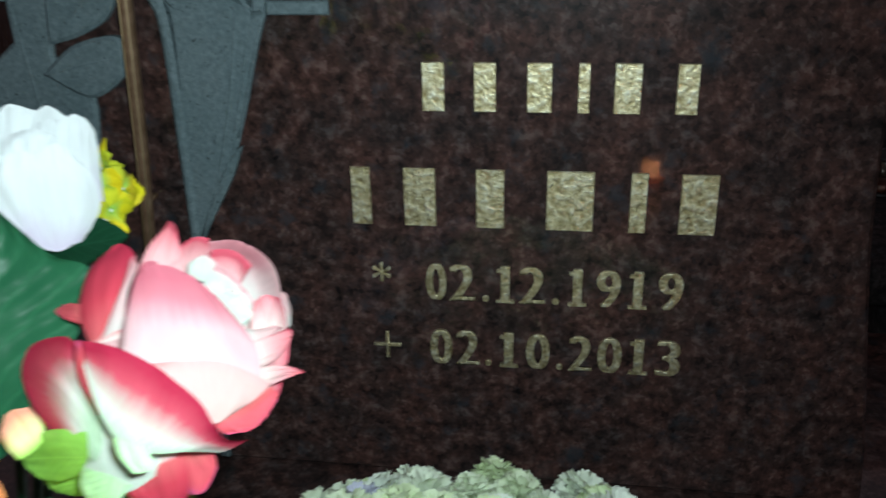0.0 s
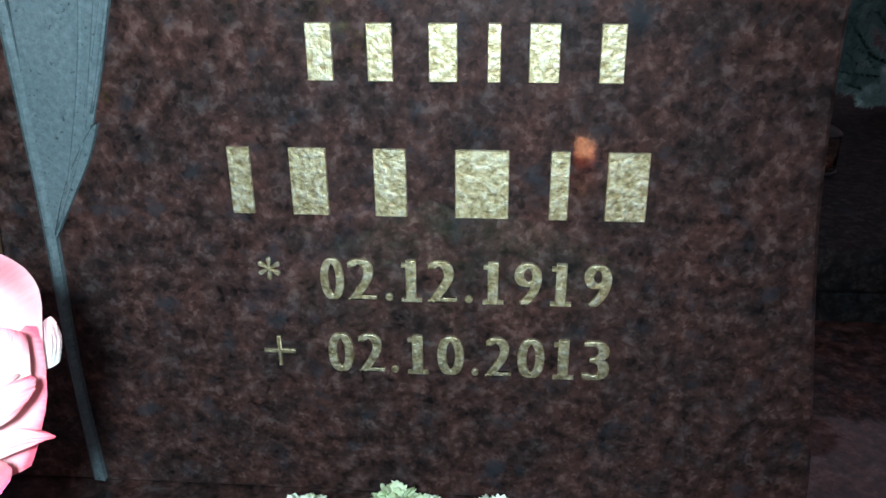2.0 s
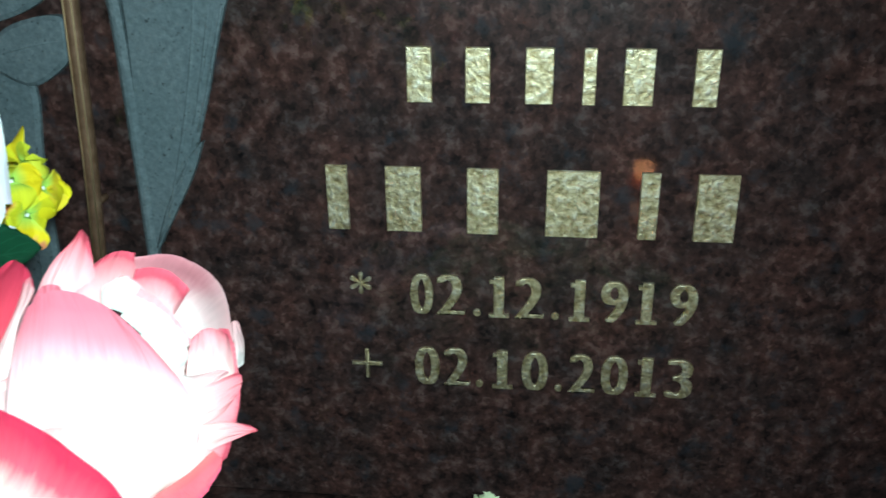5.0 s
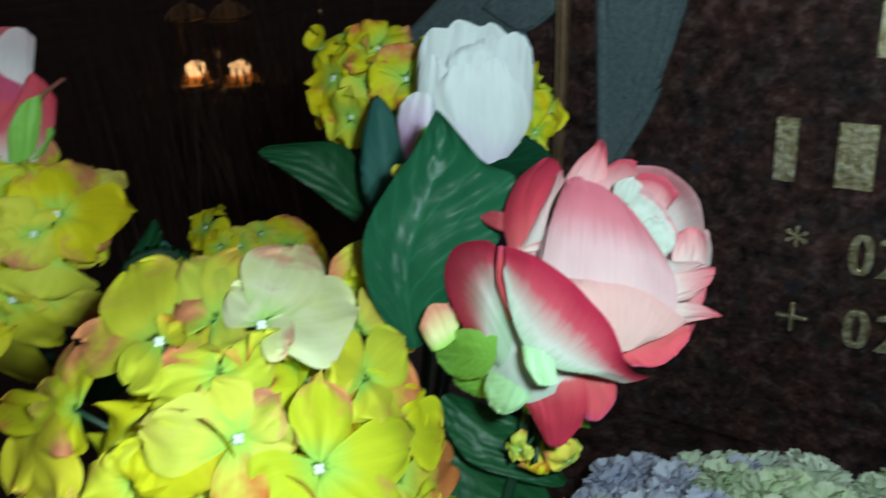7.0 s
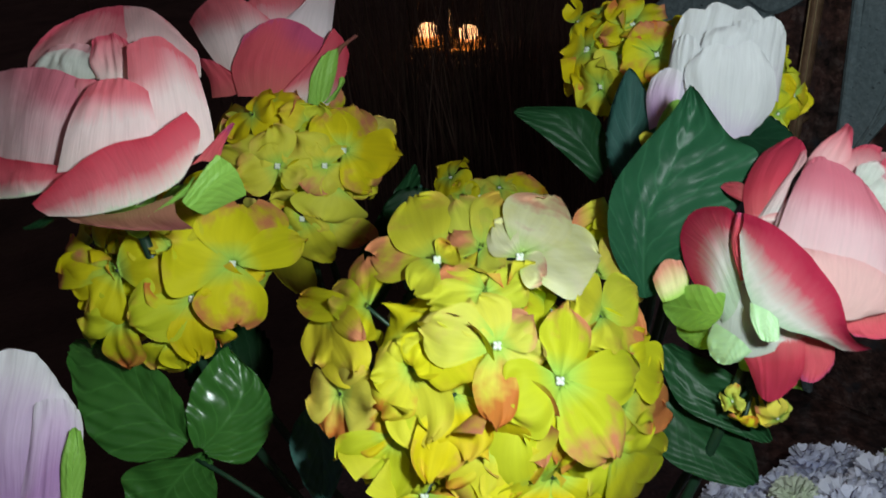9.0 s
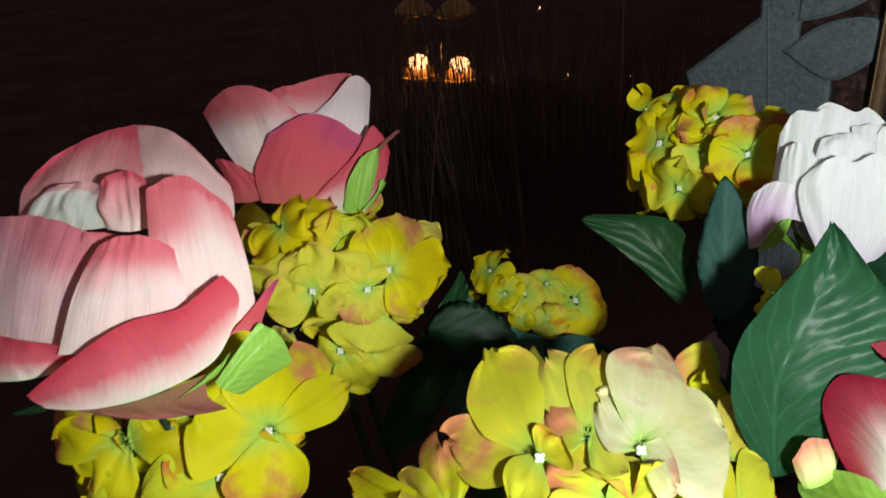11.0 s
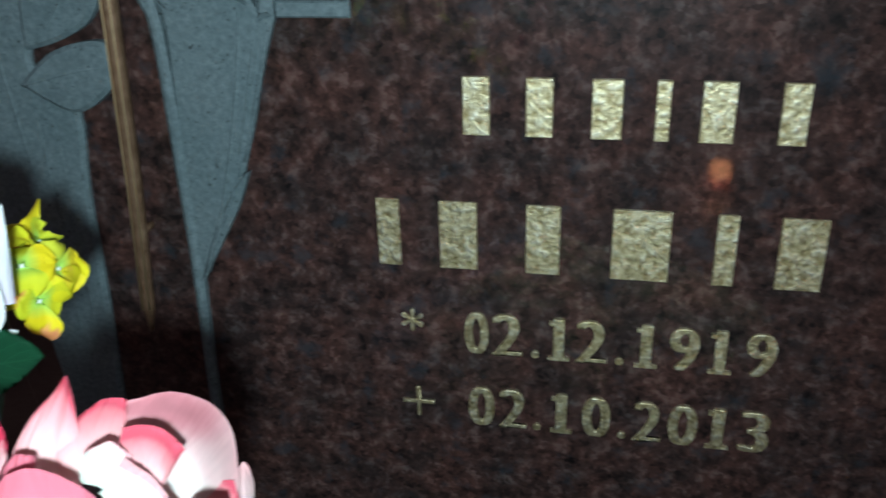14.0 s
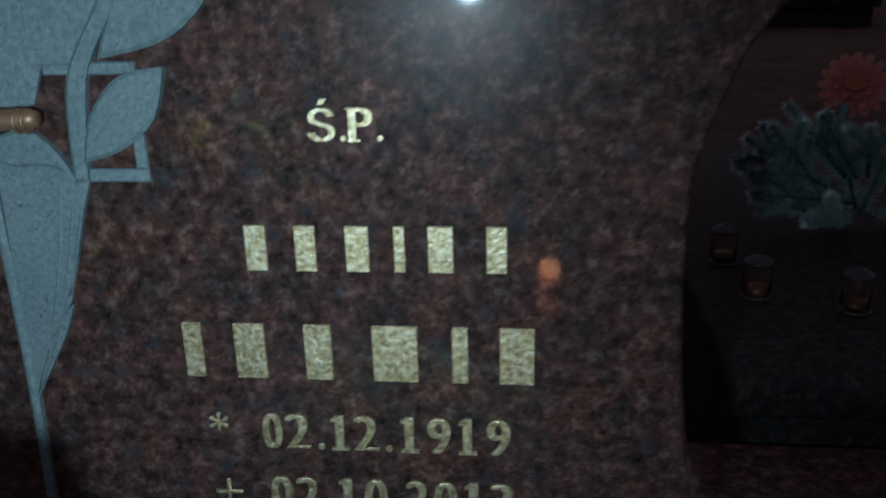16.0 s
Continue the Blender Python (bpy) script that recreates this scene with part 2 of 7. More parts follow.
def floret_cloth():
    """Yellow cloth, green in the throat, cream on some florets, rust dye from the rim on some petals; the object's colour says how far."""
    m, n, l, b = mat("yellow_hydrangea_cloth", rough=0.7, spec=0.25)
    u, v = uv_nodes(n, l)
    pr, pk = uv_nodes(n, l, "petal")
    oi = n.new("ShaderNodeObjectInfo")
    tint = n.new("ShaderNodeSeparateColor")
    l.new(oi.outputs["Color"], tint.inputs[0])
    hue = ramp(n, [(0.0, (0.73, 0.58, 0.010)), (0.4, (0.70, 0.63, 0.013)), (0.75, (0.64, 0.62, 0.018)), (1.0, (0.52, 0.58, 0.026))])
    l.new(mth(n, l, "FRACT", mth(n, l, "ADD", tint.outputs[2], mth(n, l, "MULTIPLY", pr, 0.4))), hue.inputs[0])
    w = noise_tex(n, l, 1.25, 3, 0.55)
    cloud = mth(n, l, "SUBTRACT", w.outputs[0], 0.5)
    cream = mth(n, l, "MULTIPLY", tint.outputs[1], mth(n, l, "ADD", 0.9, mth(n, l, "MULTIPLY", cloud, 1.2)), True)
    c = mixc(n, l, cream, hue.outputs[0], (0.80, 0.80, 0.54))
    rg = ramp(n, [(0.03, grey(0.95)), (0.16, grey(0.52)), (0.34, grey(0.0))])
    l.new(mth(n, l, "ADD", v, mth(n, l, "MULTIPLY", cloud, 0.25)), rg.inputs[0])
    c = mixc(n, l, rg.outputs[0], c, (0.34, 0.62, 0.10))
    # rust dye: from the rim inward, on some petals, uneven
    f = mth(n, l, "ADD", mth(n, l, "MULTIPLY", v, 0.75), mth(n, l, "MULTIPLY", cloud, 1.5))
    f = mth(n, l, "ADD", f, mth(n, l, "MULTIPLY", mth(n, l, "SUBTRACT", tint.outputs[0], 0.5), 0.45))
    f = mth(n, l, "ADD", f, mth(n, l, "MULTIPLY", mth(n, l, "SUBTRACT", pk, 0.5), 0.35))
    rs = ramp(n, [(0.50, grey(0.0)), (0.80, grey(1.0))])
    l.new(f, rs.inputs[0])
    some = ramp(n, [(0.30, grey(0.0)), (0.55, grey(0.92))])
    l.new(mth(n, l, "ADD", mth(n, l, "MULTIPLY", pk, 0.5), mth(n, l, "MULTIPLY", tint.outputs[0], 0.55)), some.inputs[0])
    blush = mixc(n, l, mth(n, l, "ADD", mth(n, l, "MULTIPLY", pr, 0.6), mth(n, l, "MULTIPLY", tint.outputs[1], 0.6), True), (0.60, 0.14, 0.012), (0.70, 0.28, 0.22))
    c = mixc(n, l, mth(n, l, "MULTIPLY", rs.outputs[0], some.outputs[0]), c, blush)
    t = fibres(n, l, b, 12, 0.35, 0.0008, 2.2, 1.6)
    rt = ramp(n, [(0.3, grey(0.93)), (0.7, grey(1.03))])
    l.new(t.outputs[0], rt.inputs[0])
    c = mixc(n, l, 1.0, c, rt.outputs[0], "MULTIPLY")
    l.new(c, b.inputs["Base Color"])
    thin_cloth(m, n, l, b, c, 0.16)
    return m


M_FLORET = floret_cloth()
M_EYE = mat("white_floret_eye", (0.72, 0.80, 0.66), 0.5)[0]


def leaf_cloth(name, dark, light, rough, vein=0.5, relief=0.9, spec=0.4, grain=0.5):
    m, n, l, b = mat(name, rough=rough, spec=spec)
    u, v = uv_nodes(n, l)
    across = mth(n, l, "ABSOLUTE", mth(n, l, "SUBTRACT", u, 0.5))
    # side veins run forward from the midrib
    wob = noise_tex(n, l, 38, 3, 0.6)
    ph = mth(n, l, "SUBTRACT", mth(n, l, "MULTIPLY", v, 6.0), mth(n, l, "MULTIPLY", across, 5.0))
    ph = mth(n, l, "ADD", ph, mth(n, l, "MULTIPLY", wob.outputs[0], 1.1))
    tri = mth(n, l, "ABSOLUTE", mth(n, l, "SUBTRACT", mth(n, l, "FRACT", ph), 0.5))
    rv = ramp(n, [(0.0, grey(1.0)), (0.09, grey(0.0))])
    l.new(tri, rv.inputs[0])
    rm = ramp(n, [(0.0, grey(1.0)), (0.03, grey(0.0))])
    l.new(across, rm.inputs[0])
    lines = mth(n, l, "MAXIMUM", rv.outputs[0], rm.outputs[0])
    w = noise_tex(n, l, 45, 4, 0.6)
    c = mixc(n, l, w.outputs[0], dark, light)
    pale = tuple(min(1.0, x * 1.7 + 0.012) for x in light)
    c = mixc(n, l, mth(n, l, "MULTIPLY", lines, vein), c, pale)
    l.new(c, b.inputs["Base Color"])
    pk = noise_tex(n, l, 105, 3, 0.6)
    h = mth(n, l, "ADD", mth(n, l, "MULTIPLY", tri, 0.7), mth(n, l, "MULTIPLY", pk.outputs[0], grain))
    bump(n, l, b, h, relief, 0.0012)
    return m


M_LEAF = leaf_cloth("glossy_green_leaf", (0.008, 0.047, 0.023), (0.017, 0.088, 0.040), 0.30, 0.25, 0.4, 0.05, 0.25)
M_TEAL = leaf_cloth("matt_teal_leaf", (0.026, 0.120, 0.098), (0.045, 0.175, 0.140), 0.60, 0.3, 0.5)
M_DARKLEAF = leaf_cloth("dark_green_leaf", (0.007, 0.040, 0.014), (0.014, 0.068, 0.024), 0.42, 0.30, 0.35, 0.16)
M_DARKTEAL = leaf_cloth("dark_teal_leaf", (0.012, 0.060, 0.045), (0.022, 0.090, 0.068), 0.52, 0.35, 0.4, 0.2)
M_SEPAL = leaf_cloth("light_green_sepal", (0.17, 0.40, 0.05), (0.26, 0.50, 0.09), 0.55, 0.2, 0.3)
M_MINT = leaf_cloth("pale_mint_sepal", (0.40, 0.66, 0.34), (0.48, 0.74, 0.42), 0.6, 0.1, 0.2)
M_GLOSSLEAF = leaf_cloth("bright_glossy_leaf", (0.020, 0.105, 0.018), (0.045, 0.170, 0.030), 0.26, 0.30, 0.35, 0.5)
M_STEM = mat("green_plastic_stem", (0.012, 0.045, 0.022), 0.45)[0]
M_WIRE = mat("white_plastic_peg", (0.62, 0.64, 0.66), 0.4)[0]
M_POT = mat("black_plastic_pot", (0.010, 0.010, 0.011), 0.5)[0]


def mum_cloth(name, a, c2):
    m, n, l, b = mat(name, rough=0.8, spec=0.2)
    u, v = uv_nodes(n, l)
    oi = n.new("ShaderNodeObjectInfo")
    ca = mixc(n, l, oi.outputs["Random"], a, c2)
    # shading put into the colour: each petal darker towards its foot
    r = ramp(n, [(0.0, grey(0.80)), (0.8, grey(1.0))])
    l.new(v, r.inputs[0])
    c = mixc(n, l, 1.0, ca, r.outputs[0], "MULTIPLY")
    l.new(c, b.inputs["Base Color"])
    thin_cloth(m, n, l, b, c, 0.12)
    return m


M_MUM_GREEN = mum_cloth("mint_green_blossom", (0.80, 0.93, 0.56), (0.90, 0.96, 0.84))
M_MUM_LILAC = mum_cloth("lilac_blossom", (0.72, 0.75, 0.93), (0.82, 0.83, 0.95))


def earth():
    m, n, l, b = mat("dark_soil", rough=0.95, spec=0.15)
    a = noise_tex(n, l, 3, 6, 0.65)
    r = ramp(n, [(0.35, (0.050, 0.034, 0.030)), (0.6, (0.085, 0.062, 0.050)), (0.75, (0.08, 0.075, 0.045))])
    l.new(a.outputs[0], r.inputs[0])
    l.new(r.outputs[0], b.inputs["Base Color"])
    a2 = noise_tex(n, l, 40, 5, 0.6)
    bump(n, l, b, a2.outputs[0], 0.8, 0.02)
    return m


M_EARTH = earth()


def straw():
    m, n, l, b = mat("dry_grass", rough=0.8, spec=0.2)
    g = n.new("ShaderNodeNewGeometry")
    r = ramp(n, [(0.0, (0.07, 0.048, 0.036)), (0.6, (0.15, 0.10, 0.075)), (1.0, (0.08, 0.07, 0.04))])
    l.new(g.outputs["Random Per Island"], r.inputs[0])
    l.new(r.outputs[0], b.inputs["Base Color"])
    return m


M_STRAW = straw()


def needles():
    m, n, l, b = mat("blue_spruce_needles", rough=0.65)
    g = n.new("ShaderNodeNewGeometry")
    r = ramp(n, [(0.0, (0.20, 0.32, 0.31)), (1.0, (0.38, 0.52, 0.50))])
    l.new(g.outputs["Random Per Island"], r.inputs[0])
    l.new(r.outputs[0], b.inputs["Base Color"])
    return m


M_NEEDLE = needles()
M_DAHLIA = cloth_petal("orange_pink_dahlia_cloth", (0.33, 0.165, 0.045), (0.375, 0.112, 0.09), (0.405, 0.15, 0.135), (0.405, 0.18, 0.165), 0.5, 0.9, 0.1)
M_TIN = mat("brass_lantern_lid", (0.45, 0.30, 0.12), 0.35, 0.9)[0]


def glow(name, colour, strength):
    m, n, l, b = mat(name, (0.6, 0.3, 0.1), 0.4)
    b.inputs["Emission Color"].default_value = (*colour, 1)
    b.inputs["Emission Strength"].default_value = strength
    return m


M_FLAME = glow("candle_flame", (1.0, 0.58, 0.30), 3.6)
M_WAX = glow("lit_wax", (1.0, 0.30, 0.05), 1.0)
M_OLDWAX = mat("old_red_wax", (0.035, 0.008, 0.006), 0.35)[0]
M_FLAME_RED = glow("red_candle_flame", (1.0, 0.42, 0.20), 5.0)
M_WAX_RED = glow("lit_red_wax", (1.0, 0.13, 0.05), 0.9)
M_FLAME_FAR = glow("far_candle_flame", (1.0, 0.78, 0.60), 5.0)


def glass():
    m, n, l, b = mat("lantern_glass", (0.95, 0.85, 0.75), 0.08)
    b.inputs["Transmission Weight"].default_value = 1.0
    b.inputs["IOR"].default_value = 1.2
    return m


M_GLASS = glass()

# ---- building helpers ----
PLACE = {}


def thing(name, at_m, label, category, group="", kind=""):
    ob = new(name)
    ob.matrix_world = at_m
    ob.empty_display_size = 0.02
    PLACE[ob] = at_m.copy()
    return tagged(ob, label, category, group, kind)


def put_mesh(name, me, material, parent=None, world_m=None, label=""):
    """One mesh object at a pose in the world, under a thing or a part."""
    if material and not me.materials:
        me.materials.append(material)
    ob = new(name, me)
    world_m = world_m if world_m is not None else Matrix()
    PLACE[ob] = world_m.copy()
    if parent:
        ob.parent = parent
        ob.matrix_basis = PLACE[parent].inverted() @ world_m
    else:
        ob.matrix_basis = world_m
    if label:
        ob["label"] = label
    return ob


def done(bm, name, smooth=True):
    me = bpy.data.meshes.new(name)
    bm.normal_update()
    bm.to_mesh(me)
    bm.free()
    if smooth:
        for p in me.polygons:
            p.use_smooth = True
    return me


def part(name, bm, material, parent, label="", world_m=None, smooth=True):
    return put_mesh(name, done(bm, name, smooth), material, parent, world_m, label)


def frame_of(origin, along, facing=(0, 0, 1)):
    """A pose whose y axis runs along, and whose z axis faces that way as nearly as it can."""
    y = Vector(along).normalized()
    z = Vector(facing)
    x = y.cross(z)
    if x.length < 1e-5:
        x = y.cross(Vector((1, 0, 0)))
    x.normalize()
    z = x.cross(y)
    m = Matrix((x, y, z)).transposed().to_4x4()
    m.translation = Vector(origin)
    return m


def axis_pose(origin, axis, turn=0.0):
    """A pose whose z axis runs along axis."""
    q = Vector(axis).normalized().to_track_quat("Z", "Y").to_matrix().to_4x4()
    return Matrix.Translation(origin) @ q @ Matrix.Rotation(turn, 4, "Z")


def grid_mesh(name, rows, extra=None):
    """A sheet from rows of points; uv runs across and along. extra: a constant second uv."""
    nv, nu = len(rows), len(rows[0])
    bm = bmesh.new()
    uvl = bm.loops.layers.uv.new("UVMap")
    ex = bm.loops.layers.uv.new("petal") if extra else None
    vs = [[bm.verts.new(p) for p in row] for row in rows]
    for j in range(nv - 1):
        for i in range(nu - 1):
            f = bm.faces.new((vs[j][i], vs[j][i + 1], vs[j + 1][i + 1], vs[j + 1][i]))
            for lp, (a, c) in zip(f.loops, ((i, j), (i + 1, j), (i + 1, j + 1), (i, j + 1))):
                lp[uvl].uv = (a / (nu - 1), c / (nv - 1))
                if ex:
                    lp[ex].uv = extra
    return bm


def tube(points, radii, sides=8):
    """A round tapered rod through points."""
    bm = bmesh.new()
    pts = [Vector(p) for p in points]
    rings = []
    for k, p in enumerate(pts):
        d = (pts[min(k + 1, len(pts) - 1)] - pts[max(k - 1, 0)]).normalized()
        a = d.orthogonal().normalized()
        c = d.cross(a)
        r = radii[k] if isinstance(radii, (list, tuple)) else radii
        rings.append([bm.verts.new(p + r * (math.cos(t) * a + math.sin(t) * c)) for t in (2 * math.pi * s / sides for s in range(sides))])
    # keep neighbouring rings in step
    for k in range(1, len(rings)):
        prev, cur = rings[k - 1], rings[k]
        best = min(range(sides), key=lambda o: sum((cur[(s + o) % sides].co - prev[s].co).length_squared for s in range(0, sides, 2)))
        rings[k] = cur[best:] + cur[:best]
    for a, c in zip(rings, rings[1:]):
        for s in range(sides):
            bm.faces.new((a[s], a[(s + 1) % sides], c[(s + 1) % sides], c[s]))
    bm.faces.new(rings[0][::-1])
    bm.faces.new(rings[-1])
    return bm


def bezier(p0, p1, p2, n=8):
    p0, p1, p2 = Vector(p0), Vector(p1), Vector(p2)
    return [(1 - t) ** 2 * p0 + 2 * t * (1 - t) * p1 + t * t * p2 for t in (k / (n - 1) for k in range(n))]


def lathe(profile, sides=32):
    """A turned solid from (radius, height) pairs."""
    bm = bmesh.new()
    rings = []
    for r, z in profile:
        rings.append([bm.verts.new((r * math.cos(2 * math.pi * s / sides), r * math.sin(2 * math.pi * s / sides), z)) for s in range(sides)])
    for a, c in zip(rings, rings[1:]):
        for s in range(sides):
            bm.faces.new((a[s], a[(s + 1) % sides], c[(s + 1) % sides], c[s]))
    bm.faces.new(rings[0][::-1])
    bm.faces.new(rings[-1])
    return bm


def smooth_loop(pts, per=4, corners=()):
    """A closed outline through points, rounded everywhere but at the corners."""
    n, out = len(pts), []
    for k in range(n):
        p0, p1, p2, p3 = (Vector(pts[(k + o) % n]) for o in (-1, 0, 1, 2))
        m1 = Vector((0, 0)) if k in corners else (p2 - p0) * 0.5
        m2 = Vector((0, 0)) if (k + 1) % n in corners else (p3 - p1) * 0.5
        for s in range(per):
            t = s / per
            h = 2 * t**3 - 3 * t**2 + 1, t**3 - 2 * t**2 + t, -2 * t**3 + 3 * t**2, t**3 - t**2
            out.append(h[0] * p1 + h[1] * m1 + h[2] * p2 + h[3] * m2)
    return out


def plate(outline, y_back, y_front, chamfer):
    """An upright plate from an outline in x and z, with a chamfered front edge."""
    area = sum(a[0] * c[1] - c[0] * a[1] for a, c in zip(outline, outline[1:] + outline[:1]))
    pts = [Vector(p) for p in (outline if area > 0 else outline[::-1])]
    n = len(pts)
    inner = []
    for k in range(n):
        a, c = (pts[k] - pts[k - 1]), (pts[(k + 1) % n] - pts[k])
        na, nc = Vector((-a.y, a.x)).normalized(), Vector((-c.y, c.x)).normalized()
        inner.append(pts[k] + (na + nc).normalized() * chamfer)
    bm = bmesh.new()
    rings = [[bm.verts.new((p[0], y, p[1])) for p in ring] for ring, y in ((pts, y_back), (pts, y_front), (inner, y_front - 0.8 * chamfer))]
    for a, c in zip(rings, rings[1:]):
        for k in range(n):
            bm.faces.new((a[k], a[(k + 1) % n], c[(k + 1) % n], c[k]))
    for ring, flat in ((rings[0], pts), (rings[2], inner)):
        for tri in tessellate_polygon([[Vector((p[0], p[1], 0)) for p in flat]]):
            if len(set(tri)) == 3:
                bm.faces.new([ring[t] for t in tri])
    bmesh.ops.recalc_face_normals(bm, faces=bm.faces)
    return bm


def box(x0, x1, y0, y1, z0, z1, bevel=0.0, seg=2):
    bm = bmesh.new()
    bmesh.ops.create_cube(bm, size=1)
    for v in bm.verts:
        v.co = Vector((x0 if v.co.x < 0 else x1, y0 if v.co.y < 0 else y1, z0 if v.co.z < 0 else z1))
    if bevel:
        bmesh.ops.bevel(bm, geom=bm.edges[:], offset=bevel, segments=seg, affect="EDGES", profile=0.5)
    return bm


# ---- ground and grave ----
SLAB_Z = 0.34


def build_ground():
    rng = random.Random(4)
    bm = bmesh.new()
    n = 60
    co = [-(1.14 ** k - 1) * 0.35 for k in range(n // 2, 0, -1)] + [(1.14 ** k - 1) * 0.35 for k in range(n // 2 + 1)]
    vs = [[bm.verts.new((x, y, 0.025 * noise.noise(Vector((x, y, 0))) + rng.uniform(-0.004, 0.004))) for x in co] for y in co]
    for j in range(len(co) - 1):
        for i in range(len(co) - 1):
            bm.faces.new((vs[j][i], vs[j][i + 1], vs[j + 1][i + 1], vs[j + 1][i]))
    for v in bm.verts:
        if max(abs(v.co.x), abs(v.co.y)) > 12:
            v.co *= 10
            v.co.z = 0
    g = part("ground", bm, M_EARTH, None)
    tagged(g, "dark bare soil with sparse grass at night", "ground", kind="structure")


build_ground()

slab = thing("grave_slab", pose(-0.15, -0.8, 0), "polished brown granite grave slab on a low base", "grave slab")
part("base_block", box(-0.515, 0.58, -2.02, 0.28, -0.05, 0.279, 0.006), M_GRANITE, slab)
part("top_plate", box(-0.56, 0.64, -2.08, 0.34, 0.28, SLAB_Z, 0.008, 3), M_GRANITE, slab)

# headstone outline: a waisted right flank that flares to the crown, the left flank cut along the carved lilies
STONE = [(0.302, SLAB_Z), (0.297, 0.40), (0.280, 0.521), (0.269, 0.609), (0.264, 0.70), (0.264, 0.761), (0.272, 0.805), (0.285, 0.842), (0.298, 0.874),
         (0.319, 0.905), (0.352, 0.945), (0.375, 0.99), (0.36, 1.05), (0.25, 1.11), (0.0, 1.15), (-0.25, 1.13), (-0.44, 1.06), (-0.502, 0.98),
         (-0.502, 0.785), (-0.4375, 0.785), (-0.436, 0.754), (-0.509, 0.699), (-0.498, 0.664), (-0.482, 0.63), (-0.457, 0.56), (-0.443, 0.45), (-0.443, SLAB_Z)]
headstone = thing("headstone", pose(-0.1, 0.05, SLAB_Z), "polished brown granite headstone with carved callas and gilded lettering", "headstone")
part("body", plate(smooth_loop(STONE, 4, (0, 18, 19, 20, 21, 22, 26)), 0.115, 0.003, 0.003), M_GRANITE, headstone, smooth=False)


def relief(name, outline, height, corners=(), per=4, label="frosted blue-grey carved stone", chamfer=0.0032):
    return part(name, plate(smooth_loop(outline, per, corners), 0.004, -height, chamfer), M_FROST, headstone, label, smooth=False)


def vein(points, height, r=0.0011):
    """A carved rib."""
    pts = [Vector((p[0], -height, p[1])) for p in points]
    if len(pts) == 3:
        pts = bezier(*pts, 9)
    part("rib", tube(pts, [1.6 * r * (0.5 + 0.5 * math.sin(math.pi * (k + 0.6) / len(pts))) for k in range(len(pts))], 6), M_FROST, headstone)


# right calla: trumpet, inner fold, stem
relief("calla_trumpet", [(-0.262, 0.817), (-0.240, 0.803), (-0.222, 0.778), (-0.232, 0.72), (-0.247, 0.674), (-0.252, 0.660), (-0.270, 0.622), (-0.2945, 0.578), (-0.300, 0.61), (-0.299, 0.652), (-0.294, 0.770), (-0.303, 0.785), (-0.316, 0.806), (-0.292, 0.806)], 0.002, (2, 7, 12))
relief("calla_fold", [(-0.2455, 0.668), (-0.262, 0.655), (-0.279, 0.622), (-0.2955, 0.574), (-0.272, 0.614), (-0.256, 0.642)], 0.0042, (0, 3), chamfer=0.0006)
relief("calla_band", [(-0.2120, 0.7795), (-0.2216, 0.7531), (-0.2345, 0.7139), (-0.2490, 0.6740), (-0.2640, 0.6480), (-0.2930, 0.5860), (-0.2900, 0.6400), (-0.2760, 0.6640), (-0.2640, 0.6850), (-0.2540, 0.7200), (-0.2400, 0.7420), (-0.2370, 0.7710)], 0.0036, (0, 5, 11), chamfer=0.0014)
relief("calla_edge", [(-0.3165, 0.807), (-0.304, 0.799), (-0.2945, 0.770), (-0.2935, 0.652), (-0.294, 0.58), (-0.2985, 0.465), (-0.297, SLAB_Z + 0.004), (-0.3065, SLAB_Z + 0.004), (-0.3065, 0.465), (-0.303, 0.58), (-0.3025, 0.652), (-0.3032, 0.762), (-0.309, 0.786)], 0.0046, (0, 6, 7))
relief("calla_lip", [(-0.316, 0.808), (-0.296, 0.797), (-0.272, 0.789), (-0.243, 0.789), (-0.223, 0.779), (-0.240, 0.806), (-0.262, 0.820), (-0.290, 0.812)], 0.0052, (0, 4))
vein([(-0.238, 0.78), (-0.247, 0.70), (-0.288, 0.585)], 0.0038)
vein([(-0.255, 0.785), (-0.268, 0.70), (-0.2905, 0.60)], 0.0034, 0.0008)
vein([(-0.2275, 0.770), (-0.240, 0.715), (-0.254, 0.664)], 0.0038, 0.0010)
vein([(-0.272, 0.785), (-0.281, 0.72), (-0.290, 0.64)], 0.0034, 0.0007)
vein([(-0.257, 0.655), (-0.272, 0.625), (-0.291, 0.585)], 0.0058, 0.0008)


def groove_shade(points, height, rr=0.0009):
    """A thin raised dark line, painted shade for the cut between carved parts."""
    pts = []
    for k in range(len(points) - 1):
        a, c = Vector(points[max(0, k - 1)]), Vector(points[min(len(points) - 1, k + 2)])
        p, q = Vector(points[k]), Vector(points[k + 1])
        for j in range(5):
            t = j / 5
            w = 0.5 * (2 * p + (q - a) * t + (2 * a - 5 * p + 4 * q - c) * t * t + (3 * p - a - 3 * q + c) * t**3)
            pts.append(Vector((w[0], -height, w[1])))
    pts.append(Vector((points[-1][0], -height, points[-1][1])))
    part("groove_shade", tube(pts, rr, 6), M_GROOVE_SHADE, headstone, "raised dark line for the shade in a carved cut")


